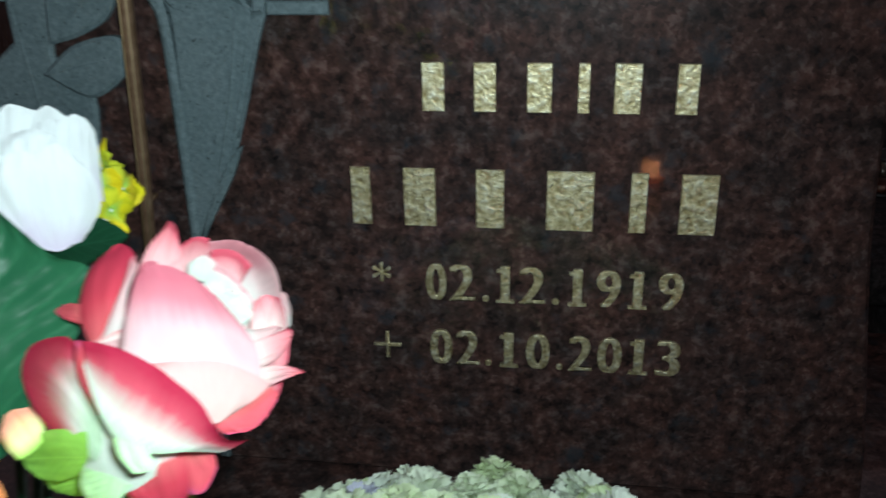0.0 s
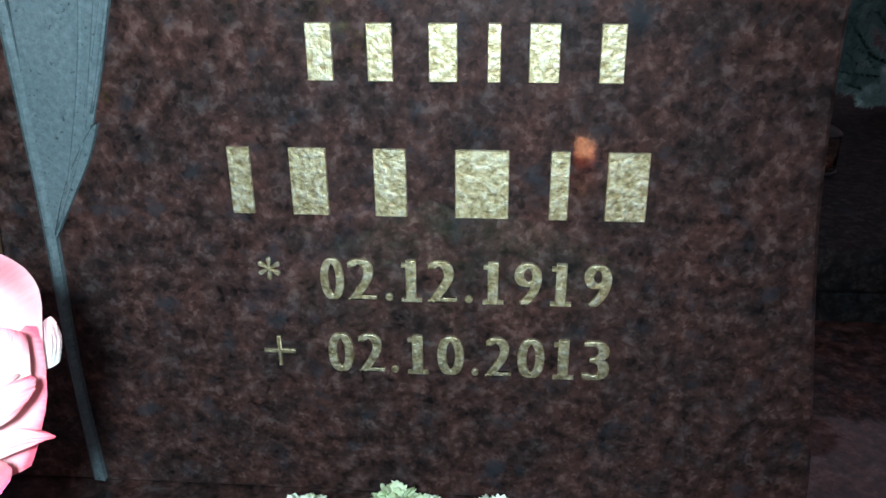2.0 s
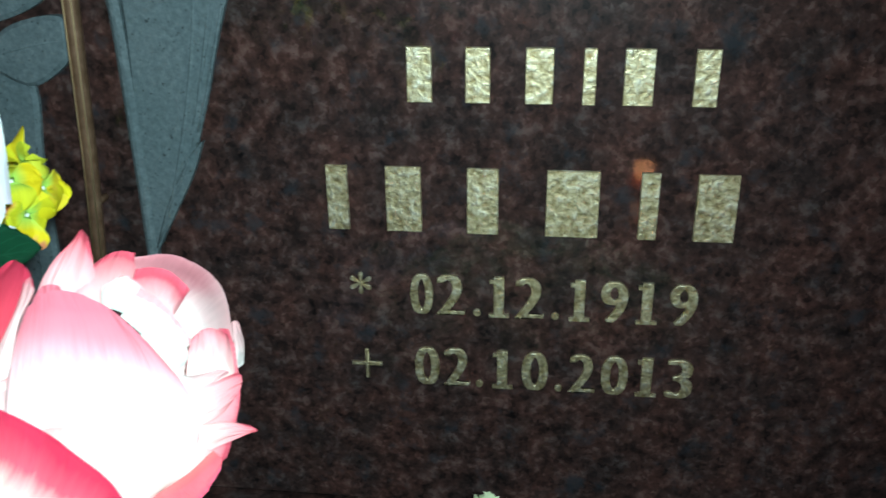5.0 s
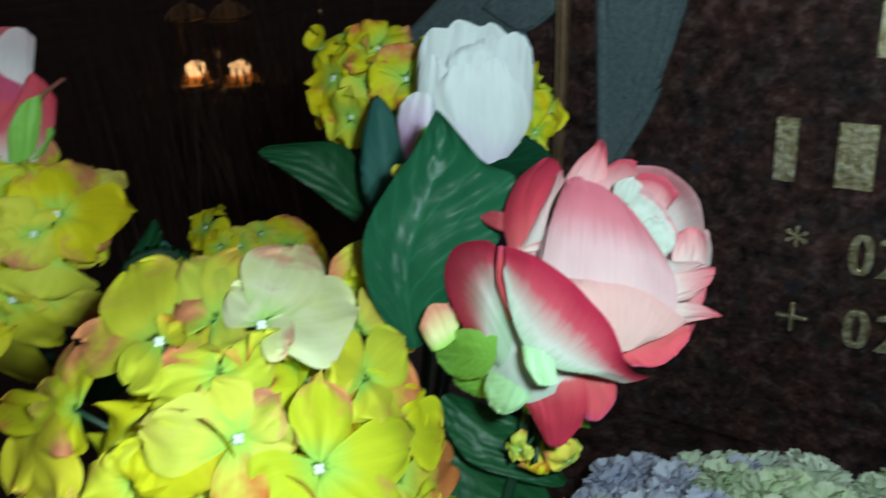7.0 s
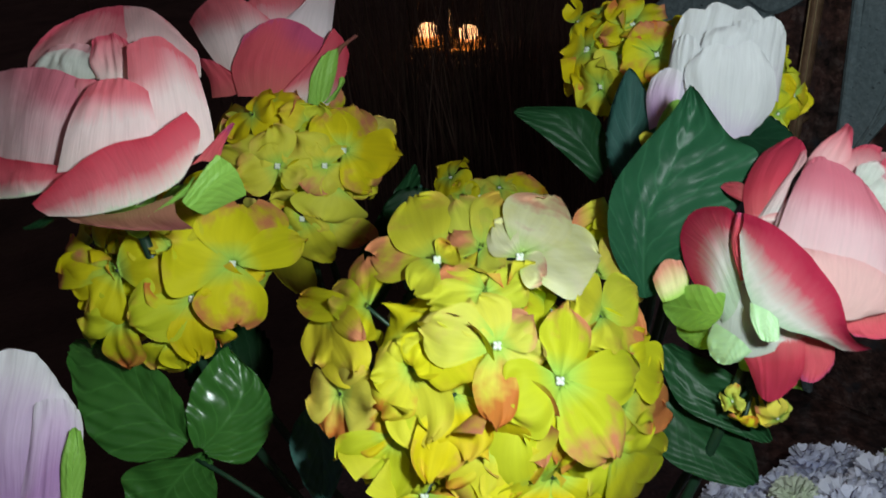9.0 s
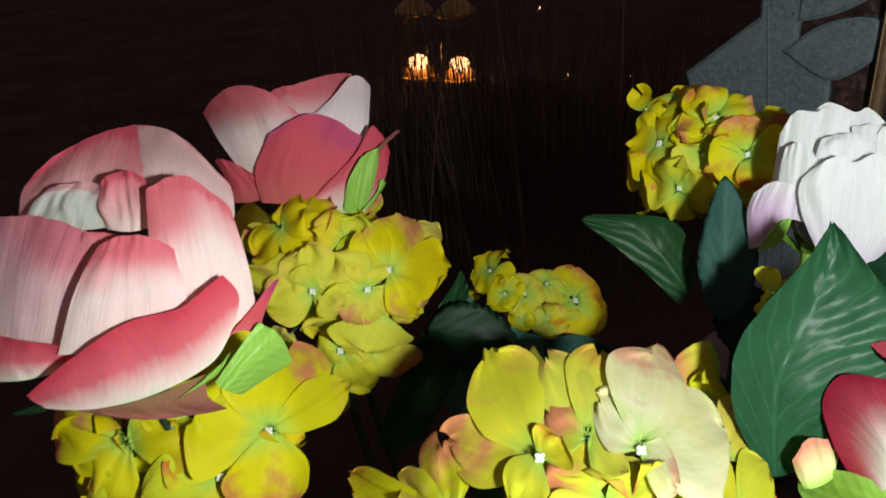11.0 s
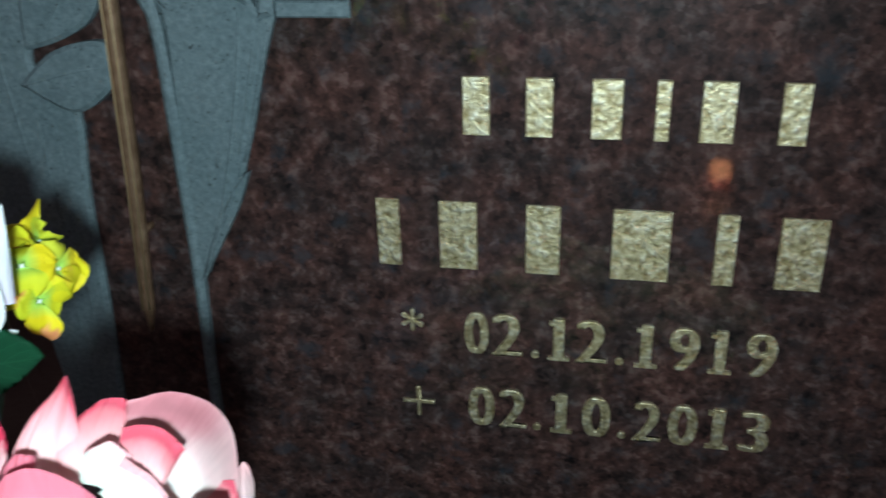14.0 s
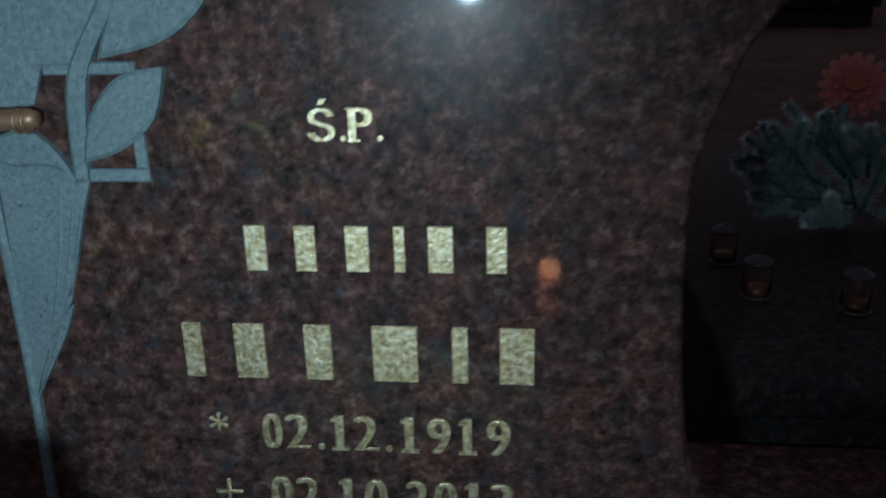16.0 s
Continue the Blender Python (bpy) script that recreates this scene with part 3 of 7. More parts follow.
groove_shade([(-0.296, 0.778), (-0.275, 0.776), (-0.257, 0.780), (-0.242, 0.775), (-0.238, 0.764), (-0.246, 0.730), (-0.260, 0.692), (-0.288, 0.622)], 0.0024)
groove_shade([(-0.2925, 0.768), (-0.2925, 0.727), (-0.2925, 0.673), (-0.2935, 0.600)], 0.0026)
groove_shade([(-0.2385, 0.771), (-0.2405, 0.742), (-0.2545, 0.720), (-0.2645, 0.684), (-0.2765, 0.663), (-0.2905, 0.639)], 0.0034, 0.0010)
vein([(-0.2175, 0.772), (-0.233, 0.715), (-0.2475, 0.676)], 0.0044, 0.0010)
vein([(-0.2225, 0.770), (-0.238, 0.715), (-0.2520, 0.680)], 0.0042, 0.0007)
groove_shade([(-0.247, 0.668), (-0.260, 0.651), (-0.279, 0.618), (-0.294, 0.580)], 0.0042, 0.0006)
groove_shade([(-0.317, 0.801), (-0.301, 0.793), (-0.289, 0.782)], 0.0052, 0.0005)
groove_shade([(-0.2105, 0.7815), (-0.175, 0.7815), (-0.167, 0.7835), (-0.167, 0.858)], 0.0024, 0.0006)
groove_shade([(-0.412, 0.727), (-0.385, 0.7165), (-0.374, 0.709), (-0.352, 0.7185), (-0.338, 0.734)], 0.0052, 0.0006)
groove_shade([(-0.428, 0.800), (-0.420, 0.740), (-0.412, 0.640), (-0.414, 0.500)], 0.0030, 0.0006)
groove_shade([(-0.458, 0.730), (-0.446, 0.660), (-0.438, 0.520)], 0.0030, 0.0006)
# second stem, leaves and upper flower
relief("stem", [(-0.224, 0.776), (-0.213, 0.778), (-0.206, 0.83), (-0.197, 0.87), (-0.165, 0.92), (-0.13, 0.97), (-0.145, 0.978), (-0.18, 0.922), (-0.213, 0.87), (-0.222, 0.83)], 0.0058, (0, 1, 5, 6))
relief("small_leaf", [(-0.213, 0.793), (-0.203, 0.830), (-0.175, 0.861), (-0.138, 0.868), (-0.150, 0.828), (-0.180, 0.803)], 0.0066, (0, 3))
vein([(-0.209, 0.797), (-0.190, 0.828), (-0.145, 0.863)], 0.0082, 0.0009)
vein([(-0.197, 0.808), (-0.172, 0.824), (-0.155, 0.845)], 0.0080, 0.0007)
relief("large_leaf", [(-0.190, 0.874), (-0.144, 0.884), (-0.115, 0.900), (-0.095, 0.925), (-0.085, 0.970), (-0.12, 0.985), (-0.165, 0.930)], 0.0048, (0, 4))
vein([(-0.185, 0.88), (-0.14, 0.91), (-0.09, 0.965)], 0.0064, 0.0009)
relief("upper_calla", [(-0.249, 0.839), (-0.238, 0.868), (-0.207, 0.869), (-0.19, 0.90), (-0.18, 0.95), (-0.19, 1.0), (-0.26, 1.02), (-0.33, 0.98), (-0.352, 0.92), (-0.325, 0.86), (-0.284, 0.836)], 0.0030, (0, 1, 2))
vein([(-0.24, 0.875), (-0.25, 0.93), (-0.22, 1.0)], 0.0048, 0.0009)
# left lilies
relief("left_calla", [(-0.434, 0.83), (-0.4355, 0.754), (-0.505, 0.699), (-0.494, 0.664), (-0.478, 0.63), (-0.453, 0.56), (-0.440, 0.45), (-0.440, SLAB_Z + 0.004), (-0.392, SLAB_Z + 0.004), (-0.389, 0.441), (-0.382, 0.55), (-0.378, 0.644), (-0.372, 0.71), (-0.400, 0.735), (-0.398, 0.757), (-0.36, 0.80), (-0.348, 0.83), (-0.372, 0.885), (-0.42, 0.87)], 0.0026, (1, 2, 3, 7, 8, 13))
relief("left_leaf", [(-0.412, 0.728), (-0.385, 0.750), (-0.356, 0.759), (-0.337, 0.757), (-0.337, 0.735), (-0.345, 0.722), (-0.374, 0.708)], 0.0060, (0,))
relief("left_petal", [(-0.402, 0.752), (-0.372, 0.760), (-0.346, 0.775), (-0.336, 0.80), (-0.345, 0.835), (-0.378, 0.83), (-0.398, 0.79)], 0.0050, (0,))
vein([(-0.408, 0.727), (-0.375, 0.738), (-0.342, 0.742)], 0.0078, 0.0009)
vein([(-0.400, 0.722), (-0.375, 0.725), (-0.347, 0.728)], 0.0076, 0.0007)
vein([(-0.432, 0.80), (-0.425, 0.74), (-0.415, 0.60)], 0.0044, 0.0010)
vein([(-0.405, 0.72), (-0.408, 0.60), (-0.418, 0.36)], 0.0044, 0.0010)
vein([(-0.455, 0.735), (-0.44, 0.66), (-0.432, 0.50)], 0.0044, 0.0009)
vein([(-0.392, 0.70), (-0.394, 0.60), (-0.402, 0.42)], 0.0044, 0.0009)
vein([(-0.39, 0.76), (-0.37, 0.775), (-0.352, 0.81)], 0.0068, 0.0008)
vein([(-0.49, 0.69), (-0.45, 0.70), (-0.42, 0.722)], 0.0044, 0.0009)
# carved bands of the cross arm
for nm, x0, x1, z0, z1 in (("band", -0.2125, -0.162, 0.776, 0.787), ("band", -0.172, -0.162, 0.7872, 0.8618), ("band", -0.237, -0.162, 0.862, 0.872),
                           ("band", -0.500, -0.437, 0.787, 0.798), ("band", -0.500, -0.490, 0.7982, 0.8618), ("band", -0.500, -0.430, 0.862, 0.872)):
    part(nm, plate([Vector(p) for p in ((x0, z0), (x1, z0), (x1, z1), (x0, z1))], 0.004, -0.0022, 0.0018), M_FROST, headstone, "frosted blue-grey carved stone", smooth=False)

# bronze cross standing off the face on pegs
cross = thing("bronze_cross", pose(-0.325, 0, 0.8), "slim aged bronze cross fixed to the headstone", "cross")
CY = -0.016
part("upright", tube([(-0.340, CY, 0.535), (-0.3385, CY, 0.556), (-0.330, CY, 0.66), (-0.322, CY, 0.80), (-0.312, CY, 1.02), (-0.311, CY, 1.035)], [0.0012, 0.0048, 0.0056, 0.0060, 0.0060, 0.0035], 12), M_BRONZE, cross)
for off in (-0.0030, 0.0032):
    part("bead", tube([(-0.3385 + off, CY - 0.0046, 0.556), (-0.330 + off, CY - 0.0052, 0.66), (-0.322 + off, CY - 0.0056, 0.80), (-0.312 + off, CY - 0.0056, 1.02)], 0.0007, 6), M_BRASS, cross, "bright brass edge bead")
part("arm", tube([(-0.405, CY - 0.001, 0.826), (-0.398, CY - 0.001, 0.8265), (-0.322, CY - 0.001, 0.829), (-0.246, CY - 0.001, 0.8305), (-0.239, CY - 0.001, 0.831)], [0.006, 0.0085, 0.0088, 0.0085, 0.006], 14), M_BRONZE, cross)
for x in (-0.255, -0.248, -0.389, -0.396):
    ring = lathe([(0.0086, -0.0012), (0.0104, -0.0008), (0.0104, 0.0008), (0.0086, 0.0012)], 18)
    part("ring", ring, M_BRONZE, cross, world_m=axis_pose((x, CY - 0.001, 0.829), (1, 0, 0.02)))
for x, z in ((-0.333, 0.62), (-0.314, 0.97)):
    part("peg", tube([(x, CY, z), (x, 0.006, z)], 0.003, 8), M_BRONZE, cross)


# ---- gilded lettering ----
def glyph(ch, x0, x1, z0, z1, bold=0.006, depth=0.0012, stress=0.0):
    """One raised gilded character that fills its box; stress thickens its uprights alone, as in a book face."""
    cu = bpy.data.curves.new("glyph", "FONT")
    cu.body, cu.size, cu.extrude, cu.offset, cu.resolution_u = ch, 1.0, 0.02, bold, 6
    cu.bevel_depth, cu.bevel_resolution = 0.010, 0
    tmp = new("glyph", cu)
    deps = bpy.context.evaluated_depsgraph_get()
    one = bpy.data.meshes.new_from_object(tmp.evaluated_get(deps))
    bpy.data.objects.remove(tmp)
    bpy.data.curves.remove(cu)
    bm = bmesh.new()
    bm.from_mesh(one)
    if stress:
        # widened copies, fused into one body
        wide_me, sides = bpy.data.meshes.new("glyph"), bmesh.new()
        for k in range(1, 6):
            old = len(sides.verts)
            sides.from_mesh(one)
            sides.verts.ensure_lookup_table()
            for v in sides.verts[old:]:
                v.co.x += stress * k / 5
                v.co.z *= 1 + 0.01 * k
        bmesh.ops.remove_doubles(sides, verts=sides.verts[:], dist=1e-5)
        sides.to_mesh(wide_me)
        sides.free()
        bmesh.ops.remove_doubles(bm, verts=bm.verts[:], dist=1e-5)
        bm.to_mesh(one)
        bm.free()
        base, other = new("glyph", one), new("glyph", wide_me)
        fuse = base.modifiers.new("fuse", "BOOLEAN")
        fuse.operation, fuse.solver, fuse.use_self, fuse.object = "UNION", "EXACT", True, other
        deps = bpy.context.evaluated_depsgraph_get()
        fused = bpy.data.meshes.new_from_object(base.evaluated_get(deps))
        bpy.data.objects.remove(base)
        bpy.data.objects.remove(other)
        bpy.data.meshes.remove(wide_me)
        bm = bmesh.new()
        bm.from_mesh(fused)
        bpy.data.meshes.remove(fused)
    xs = [v.co.x for v in bm.verts]
    ys = [v.co.y for v in bm.verts]
    zs = [v.co.z for v in bm.verts]
    lo, wide = (min(xs), min(ys), min(zs)), [max(1e-6, max(q) - min(q)) for q in (xs, ys, zs)]
    for v in bm.verts:
        a = [(v.co[k] - lo[k]) / wide[k] for k in range(3)]
        v.co = Vector((x0 + a[0] * (x1 - x0), 0.001 - a[2] * (depth + 0.001), z0 + a[1] * (z1 - z0)))
    bpy.data.meshes.remove(one)
    return part("character", bm, M_GOLD, headstone, "gilded raised character", smooth=False)


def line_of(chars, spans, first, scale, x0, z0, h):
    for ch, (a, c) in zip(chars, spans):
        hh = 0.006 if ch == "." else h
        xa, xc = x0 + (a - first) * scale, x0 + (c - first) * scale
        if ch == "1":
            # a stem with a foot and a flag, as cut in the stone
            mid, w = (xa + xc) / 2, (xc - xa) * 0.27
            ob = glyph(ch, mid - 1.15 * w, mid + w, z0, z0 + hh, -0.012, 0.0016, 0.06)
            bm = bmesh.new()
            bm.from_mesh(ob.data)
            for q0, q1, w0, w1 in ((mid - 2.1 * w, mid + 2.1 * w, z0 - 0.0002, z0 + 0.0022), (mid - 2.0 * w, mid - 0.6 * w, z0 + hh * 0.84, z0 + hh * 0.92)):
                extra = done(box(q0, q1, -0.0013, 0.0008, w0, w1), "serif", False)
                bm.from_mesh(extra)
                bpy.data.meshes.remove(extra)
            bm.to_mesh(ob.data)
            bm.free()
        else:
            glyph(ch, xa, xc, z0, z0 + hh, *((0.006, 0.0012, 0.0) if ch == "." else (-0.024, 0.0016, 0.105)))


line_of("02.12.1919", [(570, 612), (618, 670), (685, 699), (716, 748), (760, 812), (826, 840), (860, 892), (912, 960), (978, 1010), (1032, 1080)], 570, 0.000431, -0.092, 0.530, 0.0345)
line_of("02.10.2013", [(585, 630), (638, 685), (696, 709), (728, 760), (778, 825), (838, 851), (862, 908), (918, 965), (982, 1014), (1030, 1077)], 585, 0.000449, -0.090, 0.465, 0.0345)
glyph("*", -0.140, -0.123, 0.545, 0.564, 0.0)
glyph("+", -0.142, -0.117, 0.468, 0.495, -0.024)
glyph("Ś", -0.030, -0.008, 0.8085, 0.842, -0.012, 0.0012, 0.07)
glyph(".", -0.0045, 0.0005, 0.8085, 0.8135)
glyph("P", 0.002, 0.022, 0.8085, 0.835, -0.012, 0.0012, 0.07)
glyph(".", 0.0245, 0.0295, 0.8085, 0.8135)


for x0, x1, z0, z1 in ((0.0008, 0.0112, 0.8083, 0.8099), (0.0008, 0.0035, 0.8334, 0.8350)):
    part("serif", box(x0, x1, -0.0013, 0.0008, z0, z1), M_GOLD, headstone, "gilded raised serif", smooth=False)


def gilt_bar(x0, x1, z0, z1):
    c, w = (x0 + x1) / 2, (x1 - x0) * 0.5
    bm = box(c - w / 2, c + w / 2, -0.0014, 0.001, z0, z1, 0.0005, 1)
    part("gilded_bar", bm, M_GOLD, headstone, "plain gilded raised bar", smooth=False)


for a, c in ((-0.099, -0.063), (-0.057, -0.022), (-0.016, 0.023), (0.029, 0.047), (0.051, 0.092), (0.100, 0.133)):
    gilt_bar(a, c, 0.700, 0.7395)
for a, c in ((-0.162, -0.129), (-0.122, -0.068), (-0.059, -0.012), (-0.008, 0.069), (0.072, 0.099), (0.104, 0.162)):
    gilt_bar(a, c, 0.600, 0.6515)


# ---- cloth flowers in the pot ----
POT = Vector((-0.267, -0.44, SLAB_Z))
pot = thing("flower_pot", Matrix.Translation(POT), "black plastic flower pot standing on the grave slab", "flower pot")
part("bowl", lathe([(0.062, 0.0), (0.066, 0.004), (0.085, 0.105), (0.092, 0.107), (0.092, 0.120), (0.084, 0.120), (0.080, 0.095), (0.01, 0.092)], 36), M_POT, pot, world_m=Matrix.Translation(POT))
part("soil", lathe([(0.079, 0.0), (0.079, 0.004), (0.05, 0.010), (0.01, 0.012)], 28), M_EARTH, pot, "dark potting soil", world_m=Matrix.Translation(POT + Vector((0, 0, 0.0965))))


def spline(ctrl, n):
    """Even samples on a smooth curve through (radius, height) pairs."""
    out = []
    m = len(ctrl) - 1
    for k in range(n):
        t = k / (n - 1) * m
        i = min(int(t), m - 1)
        f = t - i
        p = [Vector(ctrl[max(0, min(m, i + o))]) for o in (-1, 0, 1, 2)]
        out.append(0.5 * (2 * p[1] + (p[2] - p[0]) * f + (2 * p[0] - 5 * p[1] + 4 * p[2] - p[3]) * f * f + (3 * p[1] - p[0] - 3 * p[2] + p[3]) * f**3))
    return out


def rose_petal(ctrl, half, theta, sr, sz, rng, ruffle=0.03, nu=13, nv=12, point=0.0, lean=0.0):
    """One petal: a patch of a cup, its rim rounded, rolled and a little ruffled."""
    prof = spline(ctrl, 40)
    seed = Vector((rng.uniform(0, 50), rng.uniform(0, 50), rng.uniform(0, 50)))
    rows = []
    for j in range(nv):
        v = j / (nv - 1)
        row = []
        for i in range(nu):
            u = -1 + 2 * i / (nu - 1)
            ve = v * (1 - 0.24 * abs(u) ** 2.2 + point * max(0, 1 - abs(u) * 3.0) + 0.06 * noise.noise(Vector((u * 2.2, 7.7, 0)) + seed))
            x = min(38.999, max(0.0, ve * 39))
            a = prof[int(x)].lerp(prof[int(x) + 1], x - int(x))
            wide = half * (0.42 + 0.58 * math.sin(min(1.0, v * 1.5) * math.pi / 2)) * (1 - 0.10 * v * v)
            ang = theta + u * wide
            nz = noise.noise(Vector((u * 1.7, v * 1.7, 0)) + seed)
            r = a[0] * (1 + 0.07 * nz * v + 0.03 * noise.noise(Vector((u * 4.5, v * 2.0, 3)) + seed) * v) + ruffle * v**3 * math.sin(u * 5.0 + seed.x) + 0.05 * v * v * abs(u) ** 3
            h = a[1] + 0.07 * nz * v + lean * u * v * v
            row.append(Vector((sr * r * math.cos(ang), sr * r * math.sin(ang), sz * h)))
        rows.append(row)
    return grid_mesh("petal", rows)


def cup(R, H, top, curl=0.0):
    """Profile of a petal: a cup of radius R and height H that closes to top times R, its rim curled out a little."""
    return [(0.08, 0.03), (0.70 * R + 0.02, 0.20 * H + 0.02), (0.98 * R, 0.52 * H), (0.97 * R, 0.78 * H), ((0.48 + 0.5 * top + 0.02) * R, 0.93 * H), (top * R, H), (top * R + curl + 0.02, H + 0.01 - 0.4 * curl)]


def leaf_rows(length, width, fold=0.25, droop=0.15, teeth=0, rng=None, tip=1.35, nv=17, nu=9, wave=0.04, belly=0.78, wrinkle=0.0):
    rows = []
    ph = rng.uniform(0, 6) if rng else 0
    for j in range(nv):
        v = j / (nv - 1)
        w = width / 2 * (math.sin(math.pi * min(1, v ** belly)) ** (1.0 / tip)) + 0.0006
        if teeth and 0.06 < v < 0.97:
            w *= 1 + (0.05 * (1 if j % 2 else -0.6) if nv < 30 else 0.10 * ((v * 15) % 1.0) - 0.05)
        row = []
        for i in range(nu):
            u = -1 + 2 * i / (nu - 1)
            z = fold * abs(u) * w - droop * length * v * v + wave * length * math.sin(v * 9 + ph + (2 if u > 0 else 0)) * u * u * 0.6
            z += wrinkle * 1.3 * math.sin((v * length - 0.62 * abs(u) * w) * 560 + 2.2 * noise.noise(Vector((u * w * 60, v * length * 60, ph + 4)))) * (0.25 + abs(u)) * (1 - abs(u) ** 4)
            z += wrinkle * (noise.noise(Vector((u * w * 95, v * length * 95, ph))) + 0.6 * noise.noise(Vector((u * w * 210, v * length * 210, ph))))
            row.append(Vector((u * w, v * length + (0.10 * abs(u) * w), z)))
        rows.append(row)
    return rows


def leaf(parent, base, tip, facing, width, material, rng, fold=0.25, droop=0.12, teeth=1, name="leaf", label="", nv=25, nu=9, belly=0.78, wrinkle=0.0, blunt=1.35):
    base, tip = Vector(base), Vector(tip)
    ln = (tip - base).length
    bm = grid_mesh(name, leaf_rows(ln, width, fold, droop, teeth, rng, nv=nv, nu=nu, belly=belly, wrinkle=wrinkle, tip=blunt))
    bmesh.ops.solidify(bm, geom=bm.faces[:], thickness=0.0004)
    return part(name, bm, material, parent, label, frame_of(base, tip - base, facing))


def stem_of(parent, top, direction, bend=0.5):
    top = Vector(top)
    foot = POT + Vector((0.35 * (top.x - POT.x), 0.35 * (top.y - POT.y), 0.0))
    off = Vector((foot.x - POT.x, foot.y - POT.y, 0))
    if off.length > 0.055:
        off *= 0.055 / off.length
    foot = POT + off + Vector((0, 0, 0.09))
    d = Vector(direction).normalized()
    part("stem", tube(bezier(foot, top - d * (top - foot).length * bend, top, 12), 0.0026, 8), M_STEM, parent)


def rose(base, axis, toward, sr, sz, petals, label, seed, group="roses in the pot"):
    """petals: rows of profile, degrees round the axis from the side named by toward, half width, cloth, ruffle, point, lean."""
    rng = random.Random(seed)
    z = Vector(axis).normalized()
    x = Vector(toward)
    x = (x - x.dot(z) * z).normalized()
    m = Matrix((x, z.cross(x), z)).transposed().to_4x4()
    m.translation = Vector(base)
    ob = thing("rose", Matrix.Translation(base), label, "artificial rose", group)
    for ctrl, deg, half, material, ruffle, point, lean in petals:
        bm = rose_petal(ctrl, half, radians(deg), sr, sz, rng, ruffle, nu=15, nv=14, point=point, lean=lean)
        part("petal", bm, material, ob, world_m=m)
    # green hip under the petals
    part("calyx", lathe([(0.10 * sr, -0.34 * sz), (0.20 * sr, -0.24 * sz), (0.26 * sr, -0.08 * sz), (0.34 * sr, 0.04 * sz), (0.1 * sr, 0.10 * sz)], 14), M_SEPAL, ob, "light green calyx", world_m=m)
    for k in range(5):
        th = 2 * math.pi * k / 5 + rng.uniform(-0.3, 0.3)
        d = Vector((math.cos(th), math.sin(th), rng.uniform(0.1, 0.8)))
        p0 = m @ Vector((0.15 * sr * math.cos(th), 0.15 * sr * math.sin(th), -0.10 * sz))
        p1 = m @ (Vector((0.15 * sr * math.cos(th), 0.15 * sr * math.sin(th), -0.10 * sz)) + d.normalized() * sr * rng.uniform(0.8, 1.1))
        leaf(ob, p0, p1, z, sr * 0.6, M_SEPAL, rng, 0.2, -0.1, 0, "sepal", "light green sepal", 9)
    stem_of(ob, m @ Vector((0, 0, -0.3 * sz)), z * 0.5 + Vector((0, 0, 0.6)))
    return ob


def dome_height(dome, x, y):
    """Height of a flower's rounded face over its middle plane, in millimetres."""
    cx, cy, ax, ay, top = dome
    q = 1 - ((x - cx) / ax) ** 2 - ((y - cy) / ay) ** 2
    return top * (math.sqrt(q) if q > 0.04 else 0.2 + (q - 0.04) * 1.2)


def glide(pts, t):
    """A point on the smooth curve through pts, t from 0 to 1."""
    k = len(pts) - 1
    x = t * k
    i = min(int(x), k - 1)
    f = x - i
    p1, p2 = pts[i], pts[i + 1]
    p0 = pts[i - 1] if i else 2 * p1 - p2
    p3 = pts[i + 2] if i + 2 <= k else 2 * p2 - p1
    return 0.5 * (2 * p1 + (p2 - p0) * f + (2 * p0 - 5 * p1 + 4 * p2 - p3) * f * f + (3 * p1 - p0 - 3 * p2 + p3) * f**3)


